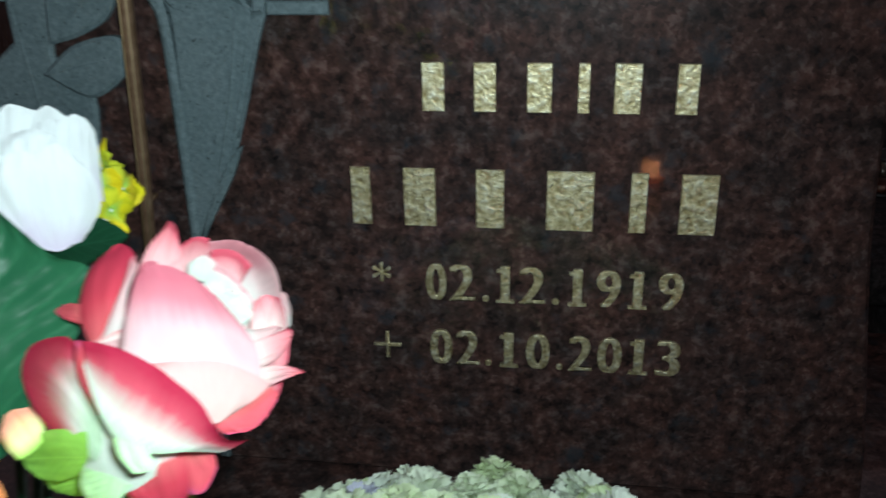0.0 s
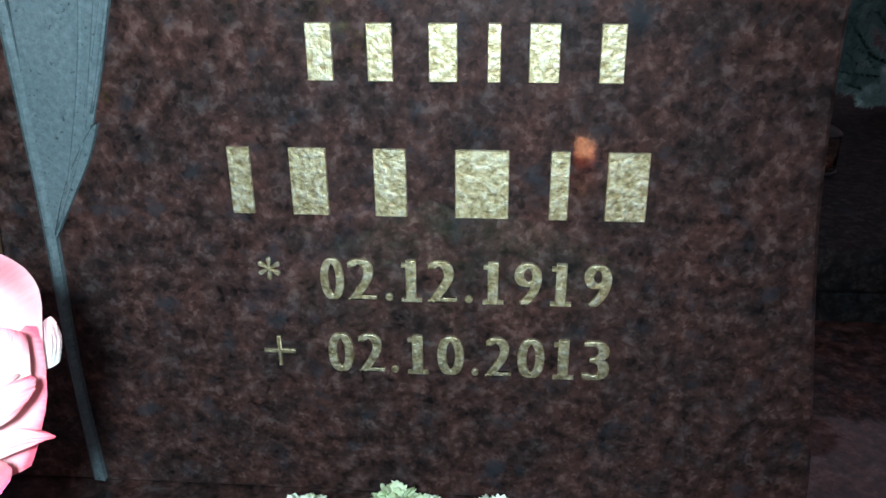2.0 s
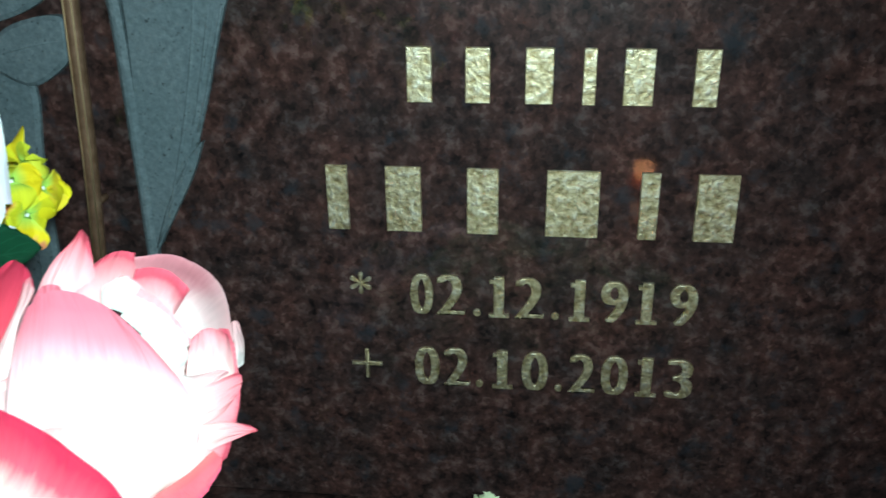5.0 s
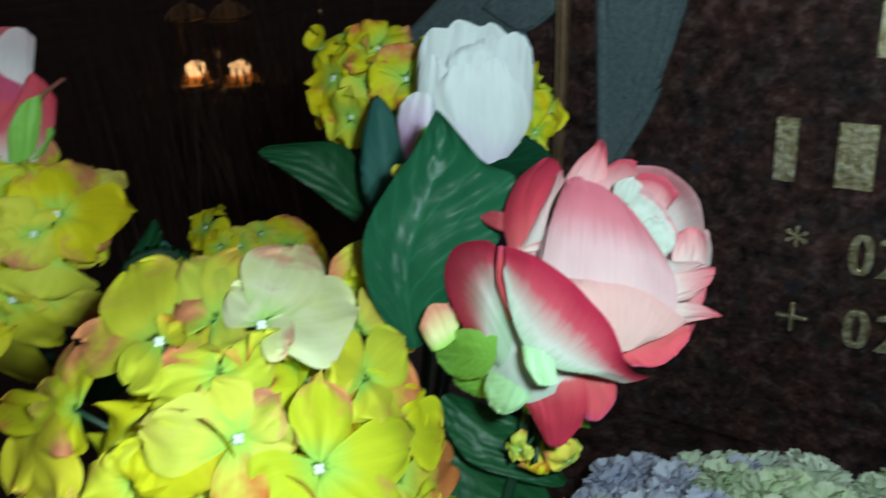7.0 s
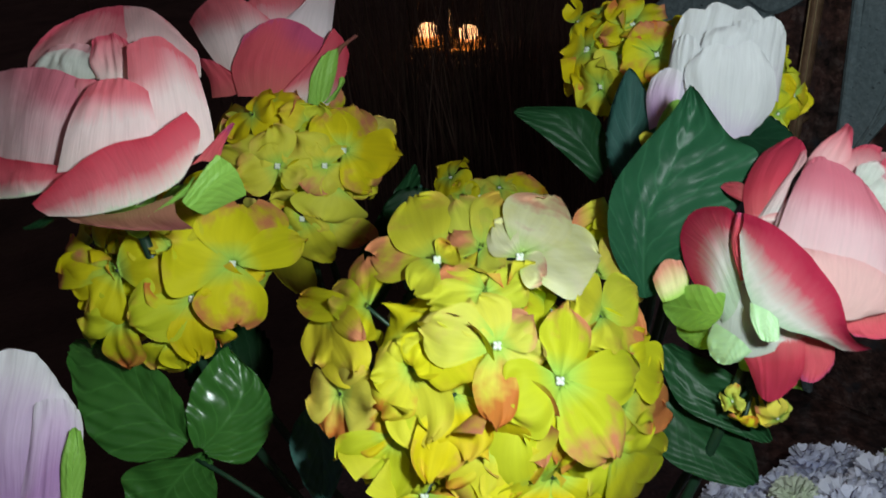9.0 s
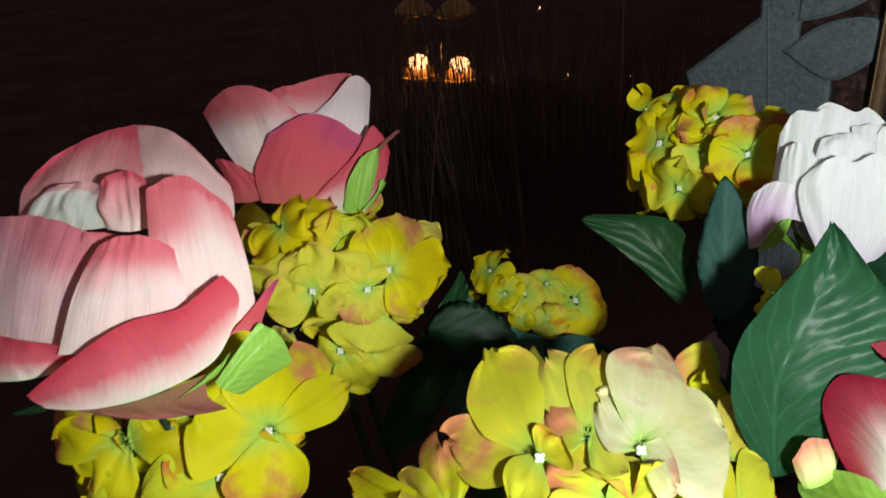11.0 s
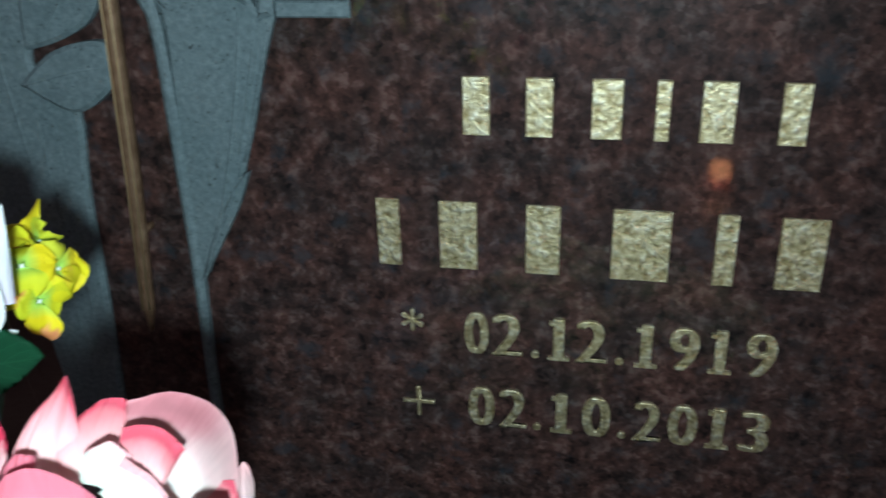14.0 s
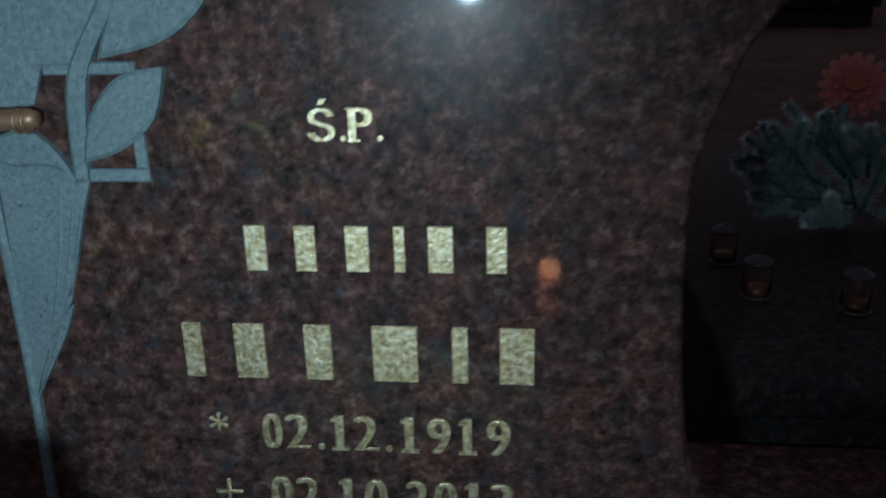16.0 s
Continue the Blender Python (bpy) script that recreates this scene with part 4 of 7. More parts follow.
def sheet(ob, m, rng, dome, layer, net, material, name="petal", label="", curl=2.2, crumple=1.0, quilt=0.0, tint=None, stain=None):
    """A petal stretched over a coarse net (base row to rim row, in millimetres of the flower's frame) that lies on the flower's dome,
    with a rolled rim, pulled threads and creases."""
    seed = Vector((rng.uniform(0, 50), rng.uniform(0, 50), rng.uniform(0, 50)))
    ctrl = [[Vector((p[0], p[1], dome_height(dome, p[0], p[1]) + layer + (p[2] if len(p) > 2 else 0))) for p in row] for row in net]
    nu, nv = (37, 26) if not quilt else (51, 61)
    rows = []
    for j in range(nv):
        v = j / (nv - 1)
        row = []
        for i in range(nu):
            u = i / (nu - 1)
            w = 2 * u - 1
            # the rim is never quite even
            ve = v * (1 - 0.04 * abs(w) ** 6) + 0.026 * v**4 * (noise.noise(Vector((w * 2.6, 7.7, 0)) + seed) + 0.6 * noise.noise(Vector((w * 8, 3.1, 0)) + seed))
            p = glide([glide(r, u) for r in ctrl], min(1.0, max(0.0, ve)))
            rim = max(0.0, (v - 0.74) / 0.26)
            z = curl * rim * rim * (0.4 + 0.9 * noise.noise(Vector((w * 1.5, 2.2, 5)) + seed)) - 1.6 * abs(w) ** 5 * (1 if not quilt else 0)
            z += crumple * (1.3 * noise.noise(Vector((w * 1.4, v * 1.6, 0)) + seed) + 0.8 * noise.noise(Vector((w * 3.4, v * 2.0, 4)) + seed) + 0.9 * rim * noise.noise(Vector((w * 6.0, v * 2.5, 14)) + seed)) * min(1.0, 2 * v + 0.2)
            z += crumple * 0.22 * math.sin(w * 17 + 5 * noise.noise(Vector((w * 1.5, v * 1.6, 30)) + seed)) * max(0.0, 0.25 + 1.5 * noise.noise(Vector((w * 1.2, v * 1.3, 20)) + seed))
            if quilt:
                z += 5.0 * abs(w) ** 1.2 + quilt * (1.0 * noise.noise(Vector((p.x * 0.11, p.y * 0.11, 3)) + seed) + 0.7 * noise.noise(Vector((p.x * 0.22, p.y * 0.22, 9)) + seed))
                z += quilt * 2.6 * math.sin((p.y - 0.55 * abs(w) * 36) * 0.55 + 2.0 * noise.noise(Vector((p.x * 0.06, p.y * 0.06, 1)) + seed)) * (0.2 + abs(w))
            row.append(Vector((p.x, p.y, p.z + z)) / 1000)
        rows.append(row)
    made = part(name, grid_mesh(name, rows, (0.6, 0.6) if tint else None), material, ob, label, m)
    if tint:
        made.color = (*tint, 1)
    if stain:
        made.color = (stain[0], stain[1], 1 - stain[2], 1)
    return made


def frame_rose(origin, right, up):
    x = Vector(right).normalized()
    y = Vector(up)
    y = (y - y.dot(x) * x).normalized()
    m = Matrix((x, y, x.cross(y))).transposed().to_4x4()
    m.translation = Vector(origin)
    return m


def floret_mesh(rng, wild=1.0):
    """Four broad overlapping petals stamped from one piece of cloth: they rise from the throat, spread and bend back, with wavy rims."""
    bm = bmesh.new()
    uvl = bm.loops.layers.uv.new("UVMap")
    ex = bm.loops.layers.uv.new("petal")
    nv, nu = 13, 13
    mid = bm.verts.new((0, 0, 0.004))
    feet = []
    for k in range(4):
        th = math.pi / 2 * k + rng.uniform(-0.14, 0.14)
        ln, wd = rng.uniform(0.92, 1.10), rng.uniform(1.12, 1.40)
        lift, bend, twist, ph = 0.22 + wild * rng.uniform(-0.2, 0.6), 0.38 + wild * rng.uniform(-0.2, 0.65), wild * rng.uniform(-0.45, 0.45), rng.uniform(0, 6)
        fold = wild * rng.choice((0.0, 0.0, 0.6, 1.2))
        hollow, tag = wild * rng.uniform(-0.30, 0.38), (rng.random(), rng.random())
        vs = []
        for j in range(nv):
            v = 0.05 + 0.95 * math.sin(math.pi / 2 * j / (nv - 1))
            w = 0.50 * wd * (0.16 + 0.84 * math.sin(math.pi / 2 * min(1.0, v / 0.62)) ** 1.1 if v < 0.62 else math.sqrt(max(0.02, 1 - ((v - 0.62) / 0.385) ** 2)))
            row = []
            for i in range(nu):
                u = -1 + 2 * i / (nu - 1)
                rim = max(abs(u) * 0.92, v) ** 4 * min(1.0, 1.6 * v)
                a = ln * v * (1 + 0.030 * math.sin(2.7 * u + ph) + 0.030 * math.sin(6 * u + 2 * ph) - 0.05 * abs(u))
                z = lift * v - bend * v**2.2 + hollow * u * u * v + twist * u * v * 0.5 + fold * max(0.0, u * (1 if ph > 3 else -1) - 0.35) ** 2 * v
                z += (0.11 * math.sin(3.6 * u + 3.0 * v + ph) + 0.05 * math.sin(8.0 * u + 5.0 * v + 2 * ph)) * rim
                z += 0.38 * (0.35 + 0.65 * wild) * v * noise.noise(Vector((u * 1.1 + ph, v * 1.4, k * 3.0 + ph))) + 0.12 * rim * noise.noise(Vector((u * 3.1 + ph, v * 3.0, k * 5.0)))
                z += 0.004 * min(1.0, 2 * v) * math.cos(u * 15.7) - 0.040 * math.exp(-((u * 7.0) ** 2)) * v * (1.1 - v)
                p = Vector((a, u * w * (1 + 0.06 * math.sin(5 * v + ph)), z))
                row.append(bm.verts.new(Matrix.Rotation(th, 3, "Z") @ p + Vector((0, 0, 0.022 * (k % 2)))))
            vs.append(row)
        feet.append(vs[0])
        for j in range(nv - 1):
            for i in range(nu - 1):
                f = bm.faces.new((vs[j][i], vs[j][i + 1], vs[j + 1][i + 1], vs[j + 1][i]))
                for lp, (a, c) in zip(f.loops, ((i, j), (i + 1, j), (i + 1, j + 1), (i, j + 1))):
                    lp[uvl].uv = (a / (nu - 1), c / (nv - 1))
                    lp[ex].uv = tag
    # the petals meet in the middle
    ring = [v for foot in feet for v in foot]
    for a, c in zip(ring, ring[1:] + ring[:1]):
        bm.faces.new((mid, a, c))
    return done(bm, "floret")


FLORETS = [floret_mesh(random.Random(100 + k)) for k in range(22)]
FLAT_FLORETS = [floret_mesh(random.Random(140 + k), 0.35) for k in range(6)]


def eye_mesh():
    bm = bmesh.new()
    for k in range(4):
        a = math.pi / 2 * k + 0.78
        bmesh.ops.create_icosphere(bm, subdivisions=1, radius=0.046, matrix=Matrix.Translation((0.050 * math.cos(a), 0.050 * math.sin(a), 0.045)))
    bmesh.ops.create_icosphere(bm, subdivisions=1, radius=0.06, matrix=Matrix.Translation((0, 0, 0.02)))
    return done(bm, "floret_eye")


EYE = eye_mesh()


def set_floret(ob, root, c, p, fm, blush, pale, rng, kinds):
    """One floret with its eye and its stalk; its colour says how far the rust dye and the cream reach."""
    fl = put_mesh("floret", kinds[rng.randrange(len(kinds))], M_FLORET, ob, fm)
    fl.color = (0.85 * blush, pale, rng.random(), 1)
    put_mesh("floret_eye", EYE, M_EYE, fl, fm, "white floret eye")
    part("stalk", tube(bezier(root, c + (p - c) * 0.35, p, 5), 0.0009, 5), M_STEM, ob)


BLOOM_RNG = random.Random(55)
ROOT = {}


def bloom(ob, at_mm, facing, toward, size_mm, blush, pale, spread=False):
    """A floret of a hydrangea, in millimetres from its middle: facing out, its first petal pointing toward."""
    c = PLACE[ob].translation
    p = c + Vector(at_mm) / 1000
    z = Vector(facing).normalized()
    x = Vector(toward)
    x = (x - x.dot(z) * z).normalized()
    s = 1.22 * size_mm / 1000
    fm = Matrix((x, z.cross(x), z)).transposed().to_4x4() @ Matrix.Diagonal((s, s, s, 1))
    fm.translation = p
    set_floret(ob, ROOT[ob], c, p, fm, blush, pale, BLOOM_RNG, FLAT_FLORETS if spread else FLORETS)


SPREAD_RNG = random.Random(91)


def spread_floret(ob, plane, dome, layer, eye, petals, pale, show=True):
    """An open floret lying on a hydrangea's rounded face: petals (tip x, tip y, width, rust dye, lift) in millimetres, each wavy in its own way."""
    rng = SPREAD_RNG
    unit = 22.0
    z0 = dome_height(dome, *eye) + layer
    bm = bmesh.new()
    uvl = bm.loops.layers.uv.new("UVMap")
    ex = bm.loops.layers.uv.new("petal")
    nv, nu = 17, 17
    mid = bm.verts.new((0, 0, -4.5 / unit))
    for k, (tx, ty, wide, dye, lift) in enumerate(petals):
        along = Vector((tx - eye[0], ty - eye[1]))
        ln = along.length
        along.normalize()
        side = Vector((-along.y, along.x))
        seed = Vector((rng.uniform(0, 50), rng.uniform(0, 50), rng.uniform(0, 50)))
        ph, lean, roll, tag = rng.uniform(0, 6), rng.uniform(-0.12, 0.12), rng.uniform(-3.5, 4.5), (rng.random(), dye)
        tilt, twist = rng.uniform(-3.0, 3.5), rng.uniform(-3.2, 3.2)
        swell = rng.uniform(0.56, 0.68)
        vs = []
        for j in range(nv):
            v = 0.04 + 0.96 * math.sin(math.pi / 2 * j / (nv - 1))
            w = 0.5 * wide * ((0.12 + 0.88 * math.sin(math.pi / 2 * v / swell) ** 1.15) if v < swell else math.sqrt(max(0.03, 1 - ((v - swell) / (1.012 - swell)) ** 2)))
            row = []
            for i in range(nu):
                u = -1 + 2 * i / (nu - 1)
                rim = max(abs(u) * 0.95, v) ** 4 * min(1.0, 1.5 * v)
                a = ln * v * (1 + 0.06 * v * math.sin(2.4 * u + ph) + 0.09 * v * noise.noise(Vector((u * 2.4, 1.5, 0)) + seed) + 0.05 * v * noise.noise(Vector((u * 6, 4.5, 0)) + seed))
                b = u * w * (1 + 0.16 * noise.noise(Vector((v * 3, u, 5)) + seed)) + lean * ln * v * v
                x, y = eye[0] + along.x * a + side.x * b, eye[1] + along.y * a + side.y * b
                z = dome_height(dome, x, y) + layer + (lift + tilt) * v + twist * u * v + 0.35 * (k % 2) - 5.0 * (1 - v) ** 3 + 1.0
                z += roll * u * u * v + 7.5 * v * noise.noise(Vector((u * 1.0, v * 1.3, 0)) + seed) + 4.6 * v * noise.noise(Vector((u * 2.1, v * 2.2, 9)) + seed)
                z += rim * (2.2 * math.sin(3.3 * u + 2.5 * v + ph) + 3.2 * noise.noise(Vector((u * 2.6, v * 2.6, 4)) + seed))
                z -= 0.9 * math.exp(-((u * 6.5) ** 2)) * min(1.0, 2.5 * v) * (1.15 - v) + 0.10 * math.cos(u * 14 + 2 * noise.noise(Vector((v * 2, 0, 3)) + seed)) * (1 - v)
                row.append(bm.verts.new(((x - eye[0]) / unit, (y - eye[1]) / unit, (z - z0) / unit)))
            vs.append(row)
        for j in range(nv - 1):
            for i in range(nu - 1):
                f = bm.faces.new((vs[j][i], vs[j][i + 1], vs[j + 1][i + 1], vs[j + 1][i]))
                for lp, (a, c) in zip(f.loops, ((i, j), (i + 1, j), (i + 1, j + 1), (i, j + 1))):
                    lp[uvl].uv = (a / (nu - 1), math.sin(math.pi / 2 * c / (nv - 1)))
                    lp[ex].uv = tag
        for a, c in zip(vs[0], vs[0][1:]):
            bm.faces.new((mid, a, c))
    s = unit / 1000
    fm = plane @ Matrix.Translation((eye[0] / 1000, eye[1] / 1000, z0 / 1000)) @ Matrix.Diagonal((s, s, s, 1))
    fl = put_mesh("floret", done(bm, "floret"), M_FLORET, ob, fm)
    fl.color = (0.60, pale, rng.random(), 1)
    if show:
        put_mesh("floret_eye", EYE, M_EYE, fl, fm @ Matrix.Translation((0, 0, -0.05)), "white floret eye")
    p = fm @ Vector((0, 0, -0.12))
    part("stalk", tube(bezier(ROOT[ob], PLACE[ob].translation.lerp(p, 0.35), p, 5), 0.0009, 5), M_STEM, ob)


def hydrangea(centre, facing, R, count, label, seed, reach=-0.2, size=0.46, squash=0.85, gap=None):
    """A ball of florets on a stem; more florets are placed on it one by one; gap: where some have come off."""
    rng = random.Random(seed)
    m = axis_pose(centre, facing, rng.uniform(0, 6))
    c = Vector(centre)
    ob = thing("hydrangea", Matrix.Translation(centre), label, "artificial hydrangea", "hydrangeas in the pot")
    root = m @ Vector((0, 0, -0.95 * R))
    ROOT[ob] = root
    for k in range(count):
        ct = 1 - (1 - reach) * (k + 0.5) / count
        st = math.sqrt(max(0, 1 - ct * ct))
        ph = k * 2.39996 + rng.uniform(-0.25, 0.25)
        d = Vector((st * math.cos(ph), st * math.sin(ph), ct * squash))
        if gap and (m.to_3x3() @ d).normalized().dot(Vector(gap).normalized()) > 0.90:
            continue
        p = m @ (d * R * rng.uniform(0.80, 1.08))
        nrm = (m.to_3x3() @ (d + Vector([rng.uniform(-0.35, 0.35) for _ in range(3)]))).normalized()
        s = R * size * rng.uniform(0.80, 1.12)
        fm = axis_pose(p, nrm, rng.uniform(0, 6.3)) @ Matrix.Diagonal((s, s, s, 1))
        set_floret(ob, root, c, p, fm, rng.uniform(0, 0.8), max(0.0, rng.uniform(-0.4, 0.15)), rng, FLORETS)
    stem_of(ob, root, (m.to_3x3() @ Vector((0, 0, 1))) * 0.5 + Vector((0, 0, 0.6)), 0.45)
    return ob


def heart(cloth, inner, spin):
    """The tight middle of a rose."""
    out = [(cup(0.28, 1.52, 0.08), spin + k, 1.9, inner, 0.0, 0.0, 0.0) for k in (0, 180)]
    out += [(cup(0.40, 1.50, 0.50), spin + 60 + k, 1.3, inner, 0.015, 0.0, 0.10) for k in (0, 120, 240)]
    out += [(cup(0.53, 1.46, 0.66), spin + 20 + k, 1.15, cloth, 0.02, 0.0, 0.10) for k in (0, 120, 240)]
    return out


VIEW_A, VIEW_G = (0.52, -0.76, 0.40), (0.69, -0.60, 0.42)
rose_a = rose((-0.133, -0.418, 0.661), (0.385, 0.145, 0.846), VIEW_A, 0.0230, 0.0330, [
    (cup(0.40, 1.20, 0.40), 30, 1.9, M_PALE, 0.0, 0.0, 0.0), (cup(0.40, 1.20, 0.40), 210, 1.9, M_PALE, 0.0, 0.0, 0.0),
    (cup(0.80, 1.36, 0.90, 0.03), 120, 1.0, M_PALE, 0.02, 0.0, 0.0), (cup(0.82, 1.36, 0.92, 0.03), 185, 1.0, M_PALE, 0.02, 0.0, 0.0), (cup(0.80, 1.36, 0.90, 0.03), 250, 1.0, M_PALE, 0.02, 0.0, 0.0),
    (cup(0.96, 1.00, 0.98, 0.06), 150, 0.95, M_ROSE_OUTER, 0.04, 0.0, 0.0), (cup(0.96, 1.00, 0.98, 0.06), 218, 0.95, M_ROSE_OUTER, 0.04, 0.0, 0.0)],
    "large coral-pink and cream cloth rose with red-rimmed outer petals", 11)
m, rng = frame_rose((-0.1147, -0.3992, 0.705), (0.811, 0.583, -0.055), (-0.196, 0.359, 0.912)), random.Random(11)
DOME_A = (2, -12, 56, 66, 38)
sheet(rose_a, m, rng, DOME_A, -22, [[(-18, 19), (-8, 23), (2, 27)], [(-14, 35), (-7, 37), (3, 37)], [(-8, 45, 6), (-2, 47, 6), (3, 43, 6)], [(-1, 51, 12), (2, 54, 12), (3, 50, 12)]], M_ROSE)
sheet(rose_a, m, rng, DOME_A, -22, [[(-4, 28), (5, 30), (15, 32)], [(-3, 37), (5, 39), (15, 40)], [(3, 43), (10, 46), (16, 45)]], M_ROSE)
sheet(rose_a, m, rng, DOME_A, -18, [[(-35, 12), (-29, 12), (-22, 13)], [(-36, 25), (-28, 27), (-19, 29)], [(-30, 39), (-23, 40), (-14, 37)], [(-22, 46), (-17, 48), (-14, 44)]], M_BASED)
sheet(rose_a, m, rng, DOME_A, -16, [[(-31, 13), (-27, 15), (-23, 16)], [(-25, 24), (-22, 27), (-19, 29)], [(-19, 34), (-17, 36), (-14, 37)], [(-16, 41), (-14, 42), (-14, 40)]], M_PALE, curl=0.5)
sheet(rose_a, m, rng, DOME_A, -22, [[(-37, -14), (-27, -13), (-16, -12)], [(-35, 3), (-26, 5), (-15, 7)], [(-33, 15), (-26, 18), (-17, 20)]], M_PALE)
sheet(rose_a, m, rng, DOME_A, -12, [[(-26, 5), (-20, 7), (-13, 10)], [(-24, 16), (-18, 19), (-10, 22)], [(-18, 27), (-13, 30), (-8, 31)], [(-14, 37), (-11, 39), (-7, 38)]], M_SALMON)
sheet(rose_a, m, rng, DOME_A, -26, [[(8, 32), (15, 28), (22, 19), (28, 8)], [(11, 40), (23, 36), (32, 25), (35, 9)], [(15, 44), (31, 42), (43, 30), (41, 9)]], M_PALE, stain=(0.25, 0.75, 0.45))
sheet(rose_a, m, rng, DOME_A, -13, [[(10, 31), (15, 28), (20, 23)], [(12, 36), (19, 33), (24, 27)], [(14, 40), (22, 38), (28, 31)]], M_ROSE)
sheet(rose_a, m, rng, DOME_A, -11, [[(2, 30), (5, 29), (9, 26)], [(3, 35), (8, 34), (12, 30)], [(5, 37), (10, 38), (15, 33)]], M_ROSE_HEART)
sheet(rose_a, m, rng, DOME_A, -9, [[(6, 27), (11, 20), (16, 10)], [(10, 31), (15, 24), (20, 14)], [(13, 34), (19, 27), (24, 16)]], M_ROSE_HEART)
sheet(rose_a, m, rng, DOME_A, -7.5, [[(10, 21), (13, 15), (16, 8)], [(13, 23), (17, 17), (19, 10)], [(15, 24), (20, 19), (22, 12)]], M_ROSE_HEART)
sheet(rose_a, m, rng, DOME_A, -11, [[(20, 4), (27, 3), (35, 4)], [(22, 12), (29, 12), (36, 11)], [(25, 18), (30, 19), (36, 16)]], M_ROSE)
sheet(rose_a, m, rng, DOME_A, -32, [[(37, 3), (42, 3), (45, 4)], [(40, 11), (44, 10), (47, 10)], [(42, 17), (45, 18), (47, 15)]], M_PALE)
sheet(rose_a, m, rng, DOME_A, -8, [[(19, -1), (18, 3), (18, 8)], [(24, 1), (24, 4), (23, 7)], [(31, 5), (32, 6), (30, 7)]], M_PALE)
sheet(rose_a, m, rng, DOME_A, -6, [[(20, -7), (19, -2), (18, 3)], [(28, -5), (26, -1), (26, 4)], [(32, -2), (35, 1), (36, 5)]], M_ROSE)
sheet(rose_a, m, rng, DOME_A, -9, [[(19, -15), (20, -11), (21, -7)], [(29, -14), (29, -11), (29, -8)], [(36, -13, 2), (38, -13, 2), (36, -11, 2)]], M_ROSE, curl=0.5)
sheet(rose_a, m, rng, DOME_A, -26, [[(18, 20), (16, -1), (15, -21)], [(30, 19), (31, -1), (25, -23)], [(41, 16), (39, -3), (32, -22)]], M_ROSE)
sheet(rose_a, m, rng, DOME_A, -4, [[(-27, -2), (-13, -7), (1, -10), (16, -16)], [(-25, 10), (-11, 10), (5, 5), (20, -7)], [(-21, 24), (-9, 26), (5, 19), (19, 4)], [(-16, 35), (-9, 37), (1, 32), (10, 21)]], M_SALMON, curl=-1.5, stain=(0.42, 0.92, 0.55))
sheet(rose_a, m, rng, DOME_A, -9, [[(0, -21), (11, -19), (24, -15)], [(2, -26), (13, -24), (26, -18)], [(5, -29), (16, -28), (25, -21)]], M_CRIMSON)
sheet(rose_a, m, rng, DOME_A, -1, [[(-22, -7), (-8, -17), (-1, -22), (7, -20)], [(-23, -1), (-7, -8), (5, -13), (15, -17)], [(-24, 4), (-8, 2), (7, -2), (23, -13)]], M_PEACH)
sheet(rose_a, m, rng, DOME_A, -10, [[(-41, -30), (-39, -28), (-37, -24), (-36, -19), (-36, -15), (-35, -11)], [(-44, -25), (-46, -17), (-47, -7), (-46, 1), (-42, 5), (-38, 3)], [(-47, -23), (-55, -12), (-59, 3), (-55, 14), (-45, 17), (-38, 14)]], M_ROSE_OUTER)
sheet(rose_a, m, rng, DOME_A, -3, [[(-37, -12), (-36, -11), (-35, -8)], [(-41, 2), (-39, 1), (-37, 1)], [(-40, 14), (-39, 15), (-37, 14)]], M_CRIMSON, curl=1)
sheet(rose_a, m, rng, DOME_A, -22, [[(-35, 19), (-35, 23), (-35, 27)], [(-39, 21), (-39, 25), (-38, 28)], [(-42, 23), (-44, 26), (-41, 28)]], M_CRIMSON, curl=1)
sheet(rose_a, m, rng, DOME_A, -12, [[(-44, -39), (-32, -43), (-20, -38)], [(-47, -28), (-32, -27), (-16, -33)], [(-46, -18), (-31, -14), (-12, -27)]], M_ROSE_HEART)
sheet(rose_a, m, rng, DOME_A, -17, [[(-15, -31), (-8, -32), (0, -33)], [(-10, -41), (-4, -42), (1, -38)], [(-10, -50), (-4, -49), (1, -42)]], M_CRIMSON)
sheet(rose_a, m, rng, DOME_A, -13, [[(-33, -41), (-22, -33), (-11, -31)], [(-29, -48), (-20, -46), (-10, -44)], [(-24, -59), (-19, -60), (-12, -52)]], M_BASED)
sheet(rose_a, m, rng, DOME_A, 3, [[(-39, 6), (-37, -9), (-32, -21), (-23, -27), (-10, -30, -4), (2, -35, -13)], [(-38, 10), (-31, 0), (-23, -11), (-13, -21), (-3, -29, -6), (9, -35, -17)], [(-38, 15), (-28, 11), (-16, 1), (-5, -13), (2, -28, -8), (14, -34, -20)]], M_ROSE_OUTER)
sheet(rose_a, m, rng, DOME_A, -8, [[(-41, -18), (-42, -27), (-46, -34)], [(-50, -16), (-52, -27), (-53, -37)], [(-57, -18), (-64, -28), (-59, -36)]], M_SEPAL, name='sepal', label='light green sepal', curl=0.5)
sheet(rose_a, m, rng, DOME_A, -16, [[(-40, -31), (-42, -38), (-44, -44)], [(-49, -32), (-49, -39), (-47, -45)], [(-58, -33), (-56, -41), (-49, -45)]], M_SEPAL, name='sepal', label='light green sepal', curl=0.5)
sheet(rose_a, m, rng, DOME_A, -4, [[(-44, -30), (-36, -34), (-30, -39)], [(-46, -38), (-39, -42), (-34, -44)], [(-44, -45), (-40, -47), (-35, -45)]], M_MINT, name='sepal', label='light green sepal', curl=0.5)
